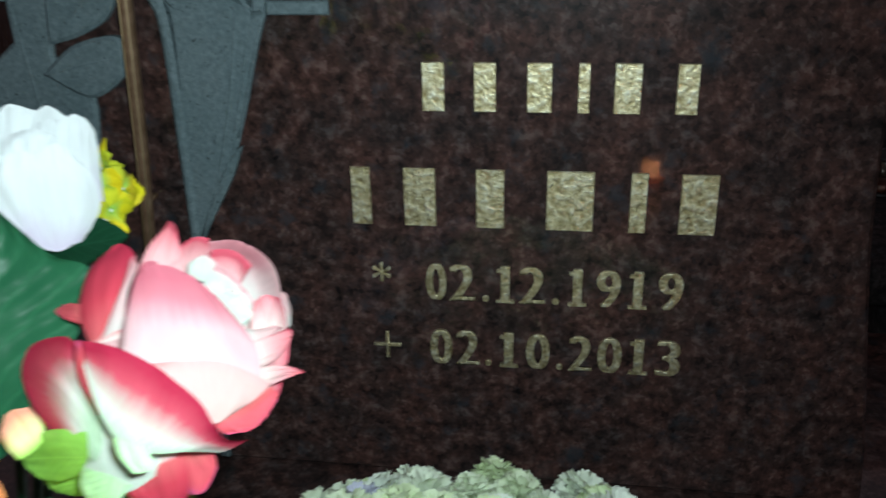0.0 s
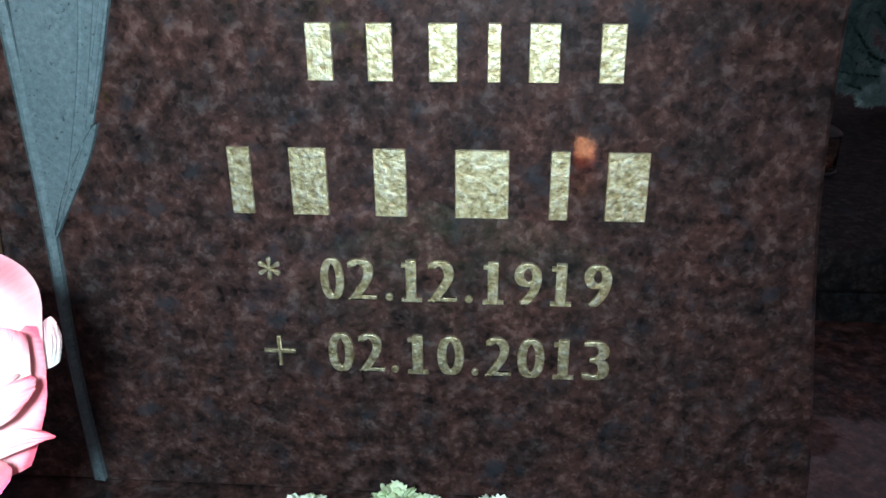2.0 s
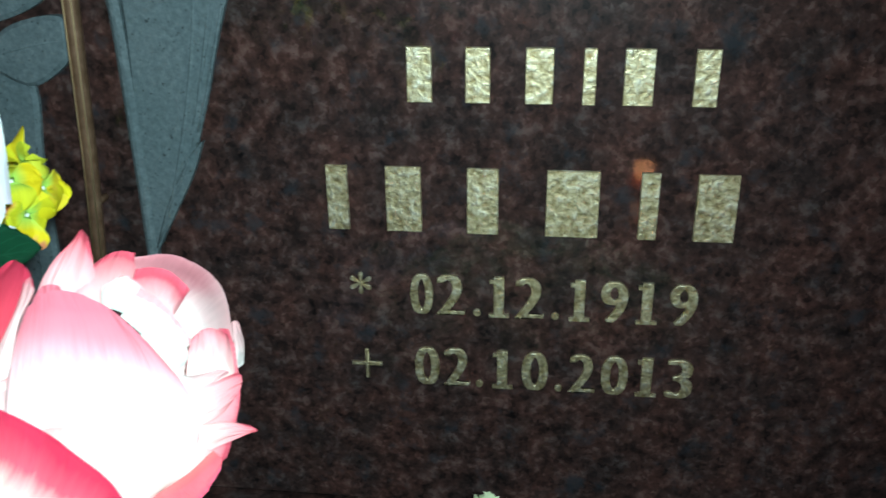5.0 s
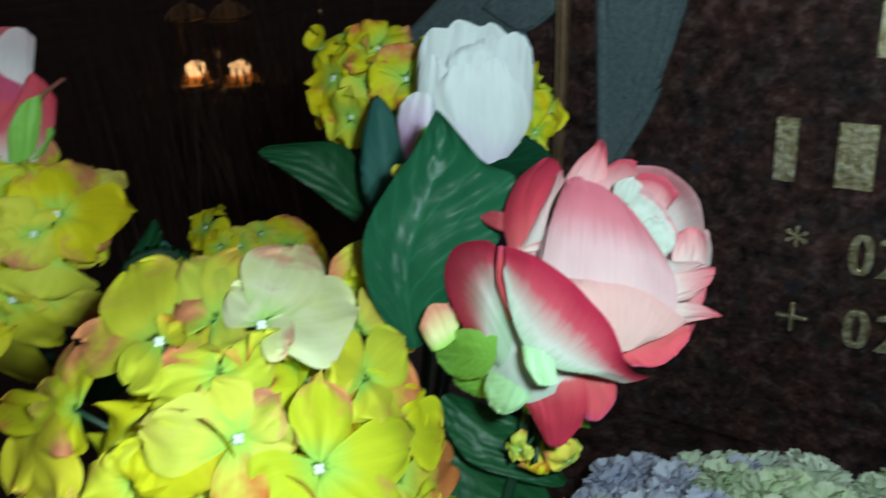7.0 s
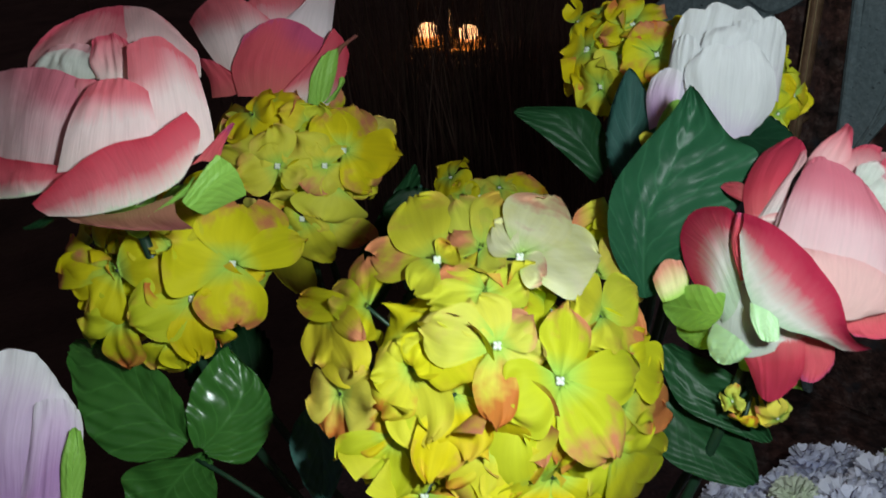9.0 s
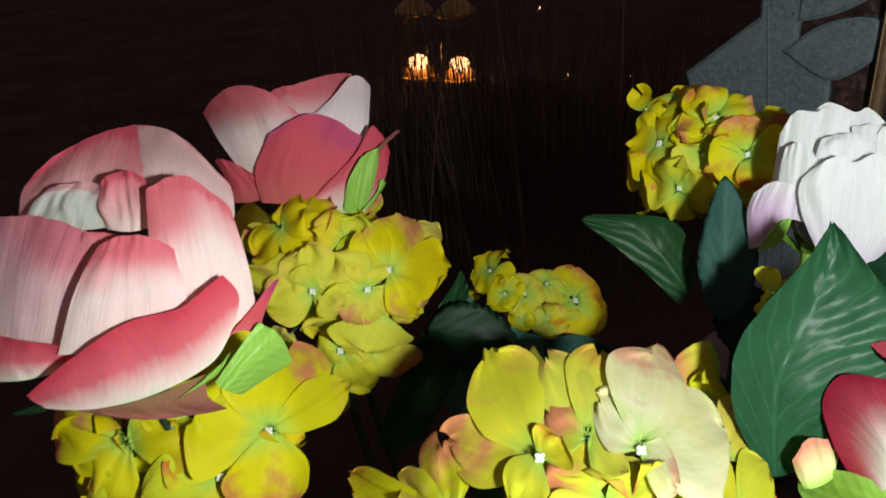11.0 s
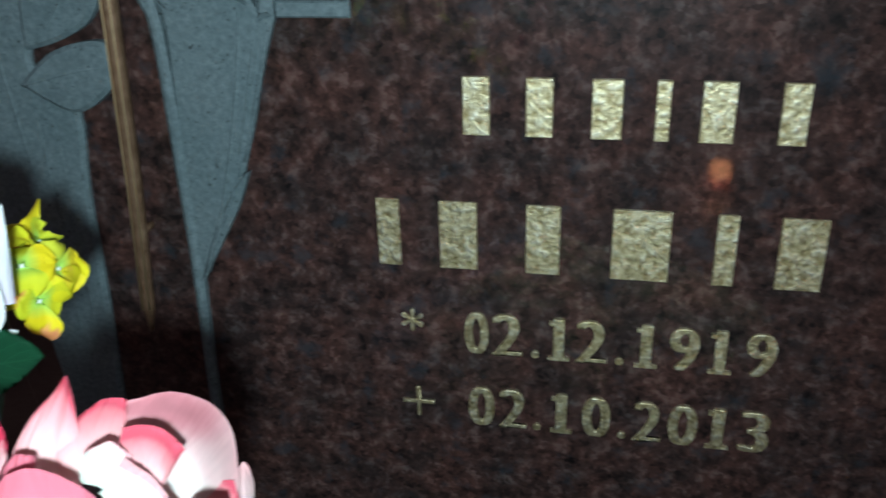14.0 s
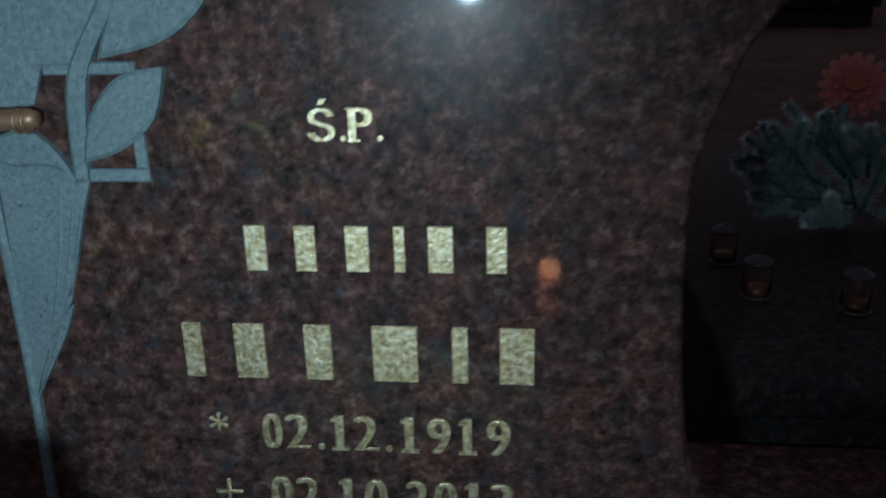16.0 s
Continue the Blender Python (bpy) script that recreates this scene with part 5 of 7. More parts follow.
sheet(rose_a, m, rng, DOME_A, 5, [[(-34, -19), (-28, -21), (-24, -24)], [(-33, -26), (-28, -28), (-23, -29)], [(-30, -32), (-27, -33), (-23, -32)]], M_MINT, name='sepal', label='light green sepal', curl=0.5)
rose_b = rose((-0.223, -0.326, 0.716), (0.22, 0.22, 0.95), VIEW_A, 0.0210, 0.0300, [
    (cup(0.40, 1.20, 0.40), 30, 1.9, M_WHITE, 0.0, 0.0, 0.0), (cup(0.40, 1.20, 0.40), 210, 1.9, M_WHITE, 0.0, 0.0, 0.0),
    (cup(0.80, 1.36, 0.90, 0.03), 120, 1.0, M_WHITE, 0.02, 0.0, 0.0), (cup(0.82, 1.36, 0.92, 0.03), 185, 1.0, M_WHITE, 0.02, 0.0, 0.0), (cup(0.80, 1.36, 0.90, 0.03), 250, 1.0, M_WHITE, 0.02, 0.0, 0.0),
    (cup(0.96, 1.00, 0.98, 0.06), 150, 0.95, M_WHITE, 0.04, 0.0, 0.0), (cup(0.96, 1.00, 0.98, 0.06), 218, 0.95, M_WHITE, 0.04, 0.0, 0.0)],
    "white cloth rose with a lilac foot", 12)
m, rng = frame_rose((-0.22, -0.3162, 0.7505), (0.811, 0.583, -0.055), (-0.196, 0.359, 0.912)), random.Random(12)
DOME_B = (0, -2, 46, 52, 28)
sheet(rose_b, m, rng, DOME_B, -14, [[(-31, -23), (-21, -20), (-11, -21)], [(-29, -1), (-19, 1), (-5, -3)], [(-27, 19), (-22, 27), (-14, 27), (-7, 30), (1, 26)]], M_WHITE)
sheet(rose_b, m, rng, DOME_B, -17, [[(-12, 0), (2, 2), (17, -1)], [(-14, 15), (2, 16), (17, 13)], [(-14, 28), (-7, 32), (3, 28), (9, 30), (17, 24)]], M_WHITE)
sheet(rose_b, m, rng, DOME_B, -9, [[(10, -20), (19, -19), (26, -19)], [(10, 1), (19, 3), (27, 2)], [(11, 20), (21, 23), (27, 16)]], M_WHITE, crumple=1.2)
sheet(rose_b, m, rng, DOME_B, -12, [[(4, -5), (11, -5), (20, -5)], [(2, 10), (10, 11), (22, 9)], [(1, 21), (11, 22), (24, 20)]], M_WHITE, crumple=1.2, curl=-2)
sheet(rose_b, m, rng, DOME_B, -7, [[(-12, -5), (-3, -3), (9, -3)], [(-14, 6), (-3, 9), (9, 7)], [(-12, 15), (-1, 17), (10, 14)]], M_WHITE, crumple=1.1, curl=-2)
sheet(rose_b, m, rng, DOME_B, -5.5, [[(-28, -21), (-22, -21), (-14, -23)], [(-28, -1), (-21, -1), (-12, -4)], [(-26, 11), (-20, 12), (-14, 6)]], M_WHITE, curl=-1)
sheet(rose_b, m, rng, DOME_B, -4, [[(5, -38), (12, -37), (21, -34)], [(12, -32), (18, -32), (24, -32)], [(18, -27), (22, -27), (26, -28)]], M_WHITE, curl=1)
sheet(rose_b, m, rng, DOME_B, 1, [[(-12, -33), (2, -40), (14, -35)], [(-19, -19), (0, -23), (23, -23)], [(-21, -6), (0, -8), (22, -9)], [(-15, 2), (-8, 6), (0, 4), (8, 8), (17, 0)]], M_WHITE, curl=-1.0, crumple=1.7)
sheet(rose_b, m, rng, DOME_B, -4, [[(-36, -35), (-31, -33), (-25, -29)], [(-39, -19), (-33, -18), (-23, -21)], [(-37, -9), (-30, -5), (-22, -7)]], M_LILAC)
sheet(rose_b, m, rng, DOME_B, -2, [[(-33, -36), (-29, -34), (-25, -31)], [(-31, -29), (-27, -27), (-23, -25)], [(-27, -22), (-24, -21), (-22, -21)]], M_SEPAL, name='sepal', label='light green sepal', curl=0.5)
rose_g = rose((-0.344, -0.594, 0.727), (-0.10, -0.20, 0.97), VIEW_G, 0.0270, 0.0330, [
    (cup(0.40, 1.20, 0.40), 30, 1.9, M_PALE, 0.0, 0.0, 0.0), (cup(0.40, 1.20, 0.40), 210, 1.9, M_PALE, 0.0, 0.0, 0.0),
    (cup(0.80, 1.36, 0.90, 0.03), 120, 1.0, M_PALE, 0.02, 0.0, 0.0), (cup(0.82, 1.36, 0.92, 0.03), 185, 1.0, M_PALE, 0.02, 0.0, 0.0), (cup(0.80, 1.36, 0.90, 0.03), 250, 1.0, M_PALE, 0.02, 0.0, 0.0),
    (cup(0.96, 1.00, 0.98, 0.06), 150, 0.95, M_ROSE_OUTER, 0.04, 0.0, 0.0), (cup(0.96, 1.00, 0.98, 0.06), 218, 0.95, M_ROSE_OUTER, 0.04, 0.0, 0.0)],
    "large pale pink cloth rose with red-rimmed outer petals", 13)
m, rng = frame_rose((-0.3448, -0.5979, 0.7672), (0.674, 0.737, -0.051), (-0.276, 0.315, 0.908)), random.Random(13)
DOME_G = (0, 0, 66, 60, 40)
sheet(rose_g, m, rng, DOME_G, -26, [[(-28, 17), (-7, 21), (16, 23)], [(-31, 32), (-10, 38), (13, 38)], [(-26, 41), (-11, 53), (6, 61)]], M_ROSE)
sheet(rose_g, m, rng, DOME_G, -28, [[(13, 21), (27, 25), (43, 23)], [(10, 39), (24, 42), (42, 30)], [(-2, 60), (19, 55), (40, 36)]], M_PALE)
sheet(rose_g, m, rng, DOME_G, -20, [[(-23, 23), (-4, 19), (15, 21)], [(-21, 30), (-4, 28), (14, 25)], [(-14, 34), (-1, 35), (13, 28)]], M_ROSE_HEART, crumple=1.8)
sheet(rose_g, m, rng, DOME_G, -17, [[(7, 19), (15, 18), (23, 20)], [(3, 28), (13, 29), (21, 30)], [(4, 36), (11, 39), (16, 37)]], M_ROSE, crumple=2.0)
sheet(rose_g, m, rng, DOME_G, -12, [[(-56, -20), (-25, -20), (-5, -19)], [(-53, 1), (-19, 1), (1, 1)], [(-49, 24), (-15, 24), (7, 17)]], M_SALMON, curl=-2, stain=(0.8, 0.95, 0.5))
sheet(rose_g, m, rng, DOME_G, -6, [[(-49, -29), (-22, -29), (-4, -26)], [(-46, -22), (-21, -23), (-1, -22)], [(-38, -11), (-17, -15), (3, -18)]], M_CORAL)
sheet(rose_g, m, rng, DOME_G, -13, [[(-19, -20), (-2, -21), (14, -21)], [(-12, 0), (1, 1), (14, 0)], [(-8, 16), (4, 18), (16, 17)]], M_ROSE, curl=0)
sheet(rose_g, m, rng, DOME_G, -6, [[(24, -16), (41, -16), (54, -9)], [(24, 12), (40, 10), (52, 8)], [(21, 33), (33, 36), (46, 26)]], M_TIPPED, crumple=1.6, curl=-1.5, stain=(0.08, 0.9, 0.5))
sheet(rose_g, m, rng, DOME_G, -2, [[(-3, -20), (17, -19), (37, -14)], [(3, -2), (20, 1), (35, 1)], [(10, 14), (21, 17), (32, 13)]], M_TIPPED, crumple=1.2, curl=-2, stain=(0.55, 1.05, 0.52))
sheet(rose_g, m, rng, DOME_G, -6, [[(44, -18), (50, -15), (54, -17)], [(50, -11), (54, -8), (57, -8)], [(54, -7), (58, -1), (61, 2)]], M_CRIMSON, curl=1)
sheet(rose_g, m, rng, DOME_G, 2, [[(-8, -37), (8, -37), (26, -33), (43, -24), (50, -12)], [(-12, -34), (8, -28), (25, -22), (40, -14), (51, -3)], [(-13, -32), (5, -20), (21, -10), (36, -6), (47, 4)]], M_CORAL)
sheet(rose_g, m, rng, DOME_G, -5, [[(-6, -35), (17, -36), (38, -29)], [(-2, -39), (18, -40), (38, -37)], [(6, -41), (22, -43), (42, -43)]], M_DRY, curl=1, label='withered brown-pink petal')
sheet(rose_g, m, rng, DOME_G, 0, [[(42, -31), (44, -34), (48, -37)], [(50, -20), (54, -24), (56, -32)], [(56, -12), (61, -18), (63, -28)]], M_SEPAL, name='sepal', label='light green sepal', curl=0.5)
sheet(rose_g, m, rng, DOME_G, -4, [[(27, -38), (32, -35), (38, -32)], [(35, -32), (39, -30), (43, -28)], [(43, -26), (45, -24), (47, -21)]], M_SEPAL, name='sepal', label='light green sepal', curl=0.5)
sheet(rose_g, m, rng, DOME_G, -10, [[(-13, -35), (-12, -37), (-12, -38)], [(-19, -38), (-19, -39), (-18, -41)], [(-28, -41), (-27, -42), (-25, -42)]], M_DARKLEAF, name='sepal', label='grey-green sepal', curl=0.5)
rose_h = rose((-0.443, -0.448, 0.719), (-0.10, -0.06, 0.97), VIEW_G, 0.0250, 0.0330, [
    (cup(0.40, 1.20, 0.40), 30, 1.9, M_PALE, 0.0, 0.0, 0.0), (cup(0.40, 1.20, 0.40), 210, 1.9, M_PALE, 0.0, 0.0, 0.0),
    (cup(0.80, 1.36, 0.90, 0.03), 120, 1.0, M_PALE, 0.02, 0.0, 0.0), (cup(0.82, 1.36, 0.92, 0.03), 185, 1.0, M_PALE, 0.02, 0.0, 0.0), (cup(0.80, 1.36, 0.90, 0.03), 250, 1.0, M_PALE, 0.02, 0.0, 0.0),
    (cup(0.96, 1.00, 0.98, 0.06), 150, 0.95, M_CRIMSON, 0.04, 0.0, 0.0), (cup(0.96, 1.00, 0.98, 0.06), 218, 0.95, M_CRIMSON, 0.04, 0.0, 0.0)],
    "half-open pink and crimson cloth rose", 14)
m, rng = frame_rose((-0.451, -0.4515, 0.7609), (0.674, 0.737, -0.051), (-0.276, 0.315, 0.908)), random.Random(14)
DOME_H = (0, -4, 56, 52, 32)
sheet(rose_h, m, rng, DOME_H, -18, [[(-9, -14), (7, -12), (28, -12)], [(-11, 8), (8, 10), (30, 14)], [(-14, 28), (4, 32), (28, 43)]], M_TIPPED, stain=(0.75, 0.95, 0.40))
sheet(rose_h, m, rng, DOME_H, -13, [[(5, -15), (21, -15), (37, -14)], [(9, 9), (26, 12), (39, 9)], [(22, 24), (30, 36), (39, 34)]], M_BLUSH)
sheet(rose_h, m, rng, DOME_H, -8, [[(-25, -18), (-17, -25), (-9, -25), (1, -17)], [(-39, 1), (-21, 1), (-6, 2), (7, 2)], [(-55, 21), (-34, 30), (-12, 25), (10, 9)]], M_TIPPED, stain=(0.36, 1.0, 0.45))
sheet(rose_h, m, rng, DOME_H, -6, [[(-34, -32), (-21, -32), (-11, -30)], [(-34, -22), (-24, -21), (-15, -23)], [(-42, -9), (-31, -11), (-19, -18)]], M_CRIMSON)
sheet(rose_h, m, rng, DOME_H, -1, [[(-15, -33), (3, -34), (23, -33)], [(-17, -16), (7, -13), (32, -14)], [(-8, 3), (15, 11), (37, 1)]], M_CRIMSON, stain=(0.85, 0.95, 0.42))
sheet(rose_h, m, rng, DOME_H, 3, [[(9, -38), (23, -39), (37, -38)], [(16, -28), (32, -23), (47, -23)], [(35, -9), (43, 5), (51, -6)]], M_CORAL)
sheet(rose_h, m, rng, DOME_H, 8, [[(27, -38), (33, -39), (39, -34)], [(30, -25), (36, -23), (44, -20)], [(36, -13), (41, -9), (46, -6)]], M_SEPAL, name='sepal', label='light green sepal', curl=0.5)
sheet(rose_h, m, rng, DOME_H, 7, [[(38, -18), (41, -16), (43, -16)], [(43, -9), (45, -7), (48, -6)], [(52, 1), (54, 4), (56, 4)]], M_DRY, name='sepal', label='brownish sepal', curl=0.5)
sheet(rose_h, m, rng, DOME_H, 6, [[(35, -38), (38, -37), (41, -35)], [(43, -29), (45, -28), (47, -26)], [(45, -23), (47, -22), (48, -23)]], M_SEPAL, name='sepal', label='light green sepal', curl=0.5)
rose_j = rose((-0.35, -0.676, 0.603), (-0.1, -0.05, 0.98), VIEW_G, 0.0330, 0.0420, heart(M_LILAC, M_LILAC, 0) + [
    (cup(0.68, 1.42, 0.78), 40, 1.1, M_LILAC, 0.03, 0.02, 0.1), (cup(0.68, 1.44, 0.78), 160, 1.1, M_LILAC, 0.03, 0.02, 0.1), (cup(0.68, 1.42, 0.78), 280, 1.1, M_LILAC, 0.03, 0.0, 0.1),
    (cup(0.82, 1.38, 0.88, 0.04), 95, 1.0, M_LILAC, 0.06, 0.02, 0.1), (cup(0.82, 1.38, 0.88, 0.04), 200, 1.0, M_LILAC, 0.06, 0.02, 0.0), (cup(0.82, 1.38, 0.88, 0.04), -40, 1.1, M_LILAC, 0.06, 0.02, 0.0),
    (cup(0.95, 1.34, 0.93, 0.05), 48, 1.15, M_LILAC, 0.07, 0.0, 0.1), (cup(0.97, 1.15, 0.98, 0.05), 140, 0.95, M_LILAC, 0.06, 0.0, 0.0), (cup(0.97, 1.15, 0.98, 0.05), -70, 0.95, M_LILAC, 0.06, 0.0, 0.0)],
    "pale lilac and white cloth rose", 15)

hyd_d = hydrangea((-0.202, -0.517, 0.658), (0.48, -0.30, 0.82), 0.048, 40, "full yellow cloth hydrangea with orange-tinged petals", 21, -0.15, 0.46, gap=(-0.40, -0.24, 0.34))
hyd_e = hydrangea((-0.369, -0.566, 0.682), (0.45, -0.35, 0.75), 0.037, 22, "yellow cloth hydrangea with rust-tinged petals", 22, -0.1, 0.53)
hyd_f = hydrangea((-0.407, -0.466, 0.701), (0.40, -0.10, 0.85), 0.035, 24, "greenish yellow cloth hydrangea", 23, -0.15, 0.50)
hyd_c = hydrangea((-0.294, -0.276, 0.721), (-0.30, 0.25, 0.90), 0.038, 22, "greenish yellow cloth hydrangea with orange tips", 24, -0.35, 0.48)
hyd_i = hydrangea((-0.439, -0.294, 0.592), (0.0, 0.0, 1.0), 0.040, 3, "low greenish yellow cloth hydrangea", 25, 0.0, 0.42, 0.55)
hyd_k = hydrangea((-0.217, -0.41, 0.689), (0.5, -0.65, 0.5), 0.012, 1, "small rust-tinged yellow cloth hydrangea beside the big leaf", 26, 0.2, 1.1)
hydrangea((-0.203, -0.386, 0.722), (0.4, -0.5, 0.7), 0.010, 3, "small rust-tinged yellow cloth hydrangea beside the big leaf", 28, 0.1, 1.0)
hydrangea((-0.22, -0.276, 0.723), (0.6, -0.1, 0.6), 0.019, 8, "small yellow cloth hydrangea behind the white rose", 29, 0.0, 0.70)

# florets of the hydrangeas behind
bloom(hyd_c, (-27, -31, 24), (-0.3, -0.84, 0.46), (-0.83, -0.53, 0.17), 20, 0.15, 0, True)
bloom(hyd_c, (0, -22, 40), (0.12, -0.48, 0.87), (0.56, 0.58, 0.59), 16, 0.95, 0)
bloom(hyd_c, (-34, -9, 40), (-0.33, -0.32, 0.89), (-0.2, 0.21, 0.96), 14, 0.8, 0)
bloom(hyd_c, (23, -30, 27), (0.73, -0.56, 0.39), (0.39, -0.16, -0.91), 16, 0.95, 0)
bloom(hyd_c, (-37, -27, 1), (-0.56, -0.83, -0.04), (-0.55, -0.66, -0.51), 17, 0.4, 0)
bloom(hyd_c, (-5, -45, 8), (0.11, -0.99, -0.12), (0.05, -0.42, -0.91), 15, 0.3, 0.05)
bloom(hyd_c, (1, -34, 24), (0.32, -0.84, 0.43), (0.65, 0.09, -0.75), 14, 0.1, 0.1)
bloom(hyd_c, (20, -13, 39), (0.51, -0.19, 0.84), (0.62, 0.56, 0.55), 10, 0.8, 0)
bloom(hyd_c, (-45, -19, 37), (-0.49, -0.46, 0.74), (-0.81, -0.48, 0.33), 10, 0.1, 0)
bloom(hyd_c, (-12, -24, 34), (-0.03, -0.59, 0.81), (-0.78, -0.31, 0.54), 11, 0.2, 0)
bloom(hyd_i, (-8, -25, 43), (-0.12, -0.59, 0.8), (-0.73, -0.38, 0.56), 15, 0.45, 0)
bloom(hyd_i, (24, -26, 36), (0.41, -0.4, 0.82), (-0.5, 0.16, 0.85), 13, 0.3, 0.1)
bloom(hyd_i, (29, -10, 39), (0.38, -0.14, 0.92), (0.18, 0.69, 0.7), 12, 0.5, 0.1)
bloom(hyd_i, (43, 2, 26), (0.7, -0.02, 0.71), (-0.23, 0.45, 0.86), 21, 0.8, 0)
bloom(hyd_i, (45, 16, 14), (0.86, 0.21, 0.47), (0.68, 0.71, 0.17), 14, 0.55, 0)
bloom(hyd_i, (40, -21, 21), (0.77, -0.53, 0.36), (0.09, -0.58, -0.81), 11, 0.2, 0.1)
bloom(hyd_i, (13, -33, 36), (0.23, -0.75, 0.62), (-0.5, -0.8, -0.32), 11, 0.2, 0)
bloom(hyd_i, (28, -34, 23), (0.47, -0.83, 0.29), (0.16, -0.54, -0.83), 8, 0.2, 0)
bloom(hyd_i, (47, -7, 14), (0.95, -0.25, 0.18), (0.81, 0.35, -0.47), 9, 0.2, 0.1)
# open florets of the hydrangeas in front
PLANE_D = frame_rose((-0.202, -0.523, 0.652), (0.676, 0.734, -0.065), (-0.257, 0.317, 0.913))
FACE_D = (0, 0, 70, 70, 50)
spread_floret(hyd_d, PLANE_D, FACE_D, 5, (33, 21), [(40, 46, 22, 0.75, 0), (67, 20, 22, 0.1, 1), (54, -8, 26, 0.7, 0), (30, -12, 23, 0.9, -4), (14, 13, 30, 0.1, 0)], 0.0)
spread_floret(hyd_d, PLANE_D, FACE_D, 4, (10, 34), [(-17, 43, 24, 0.1, 0), (4, 51, 21, 0.1, -1), (7, 9, 17, 1.0, 3), (27, 28, 16, 0.2, -2), (22, 44, 17, 0.8, -3)], 0.15)
spread_floret(hyd_d, PLANE_D, FACE_D, 3, (20, 65), [(36, 92, 32, 0.35, 2), (53, 60, 29, 0.0, 0), (29, 58, 14, 0.45, 1), (9, 77, 16, 0.0, -3)], 0.8)
spread_floret(hyd_d, PLANE_D, FACE_D, 2, (-13, 64), [(-28, 89, 30, 0.2, 2), (-42, 64, 18, 0.75, 0), (-21, 53, 16, 0.1, 0), (-7, 70, 13, 0.4, -2)], 0.05)
spread_floret(hyd_d, PLANE_D, FACE_D, -1, (4, 68), [(-4, 91, 21, 0.2, 0), (13, 91, 21, 0.2, 1), (-8, 75, 18, 0.9, 1), (13, 62, 21, 0.2, 0)], 0.1, False)
spread_floret(hyd_d, PLANE_D, FACE_D, 1, (6, 52), [(-14, 60, 20, 0.7, 0), (-15, 47, 17, 0.1, 0), (22, 58, 19, 0.1, 0)], 0.05, False)
spread_floret(hyd_d, PLANE_D, FACE_D, -4, (-41, 45), [(-79, 41, 13, 0.3, 2), (-46, 35, 18, 0.1, 0), (-44, 64, 18, 0.75, 2), (-59, 50, 16, 0.2, 0)], 0.0, False)
spread_floret(hyd_d, PLANE_D, FACE_D, -2, (-63, 42), [(-44, 20, 25, 0.1, 3), (-62, 22, 19, 0.2, 0), (-42, 34, 17, 0.6, 0)], 0.05, False)
spread_floret(hyd_d, PLANE_D, FACE_D, -3, (-51, 12), [(-65, 11, 20, 0.1, 0), (-54, -4, 20, 0.8, 0), (-35, 10, 24, 0.1, 3), (-41, 24, 20, 0.1, 0)], 0.15, False)
spread_floret(hyd_d, PLANE_D, FACE_D, 0, (-27, -0), [(-49, -13, 19, 0.3, 2), (-30, -24, 19, 0.1, 0), (-20, 10, 23, 0.05, 2), (-41, 1, 17, 0.6, 0)], 0.0, False)
spread_floret(hyd_d, PLANE_D, FACE_D, 2, (-22, 26), [(-14, 0, 27, 0.05, 2), (-32, 7, 23, 0.5, 1), (-36, 23, 17, 0.1, 0), (-28, 35, 17, 0.1, 0)], 0.05, False)
spread_floret(hyd_d, PLANE_D, FACE_D, 1, (-13, 38), [(-0, 23, 25, 0.05, 3), (-20, 26, 19, 0.1, 0)], 0.0, False)
spread_floret(hyd_d, PLANE_D, FACE_D, 2, (-6, 16), [(-2, -6, 25, 0.1, 3), (7, -2, 18, 0.1, 0), (-15, -13, 20, 0.4, 0)], 0.0, False)
spread_floret(hyd_d, PLANE_D, FACE_D, 0, (8, -2), [(19, -19, 27, 0.3, 2), (4, -24, 25, 0.2, 0), (-7, -20, 18, 0.4, -2)], 0.05, False)
spread_floret(hyd_d, PLANE_D, FACE_D, -2, (20, 3), [(26, -10, 23, 0.9, 0), (15, -15, 23, 0.3, 0)], 0.1, False)
spread_floret(hyd_d, PLANE_D, FACE_D, 0, (53, 41), [(74, 31, 22, 0.95, 3), (73, 49, 22, 0.1, 0), (42, 51, 25, 0.1, 2), (55, 29, 20, 0.1, 0)], 0.05, False)
spread_floret(hyd_d, PLANE_D, FACE_D, -1, (55, 56), [(73, 65, 22, 0.2, 0), (38, 55, 29, 0.05, 0)], 0.15, False)
spread_floret(hyd_d, PLANE_D, FACE_D, -5, (75, 56), [(84, 66, 17, 0.8, 2), (85, 45, 18, 0.2, 0)], 0.0, False)
spread_floret(hyd_d, PLANE_D, FACE_D, -2, (64, 23), [(85, 12, 23, 0.1, 2), (79, 27, 18, 0.2, 0)], 0.0, False)
spread_floret(hyd_d, PLANE_D, FACE_D, -1, (59, 8), [(88, -5, 20, 0.95, 3), (71, -9, 20, 0.2, 0)], 0.1, False)
spread_floret(hyd_d, PLANE_D, FACE_D, -3, (57, -8), [(90, -31, 23, 0.1, 1), (72, -42, 26, 0.1, 1), (43, -24, 28, 0.1, 0), (77, -7, 17, 0.2, 0)], 0.0, False)
spread_floret(hyd_d, PLANE_D, FACE_D, -2, (31, -17), [(28, -36, 27, 0.2, 0), (46, -38, 27, 0.1, 0), (15, -32, 23, 0.2, 0)], 0.0, False)
spread_floret(hyd_d, PLANE_D, FACE_D, -3, (-17, -24), [(-28, -35, 19, 0.2, 0), (-7, -35, 21, 0.2, 0), (-23, -17, 17, 0.1, 0)], 0.0)
PLANE_E = frame_rose((-0.369, -0.572, 0.676), (0.676, 0.734, -0.065), (-0.257, 0.317, 0.913))
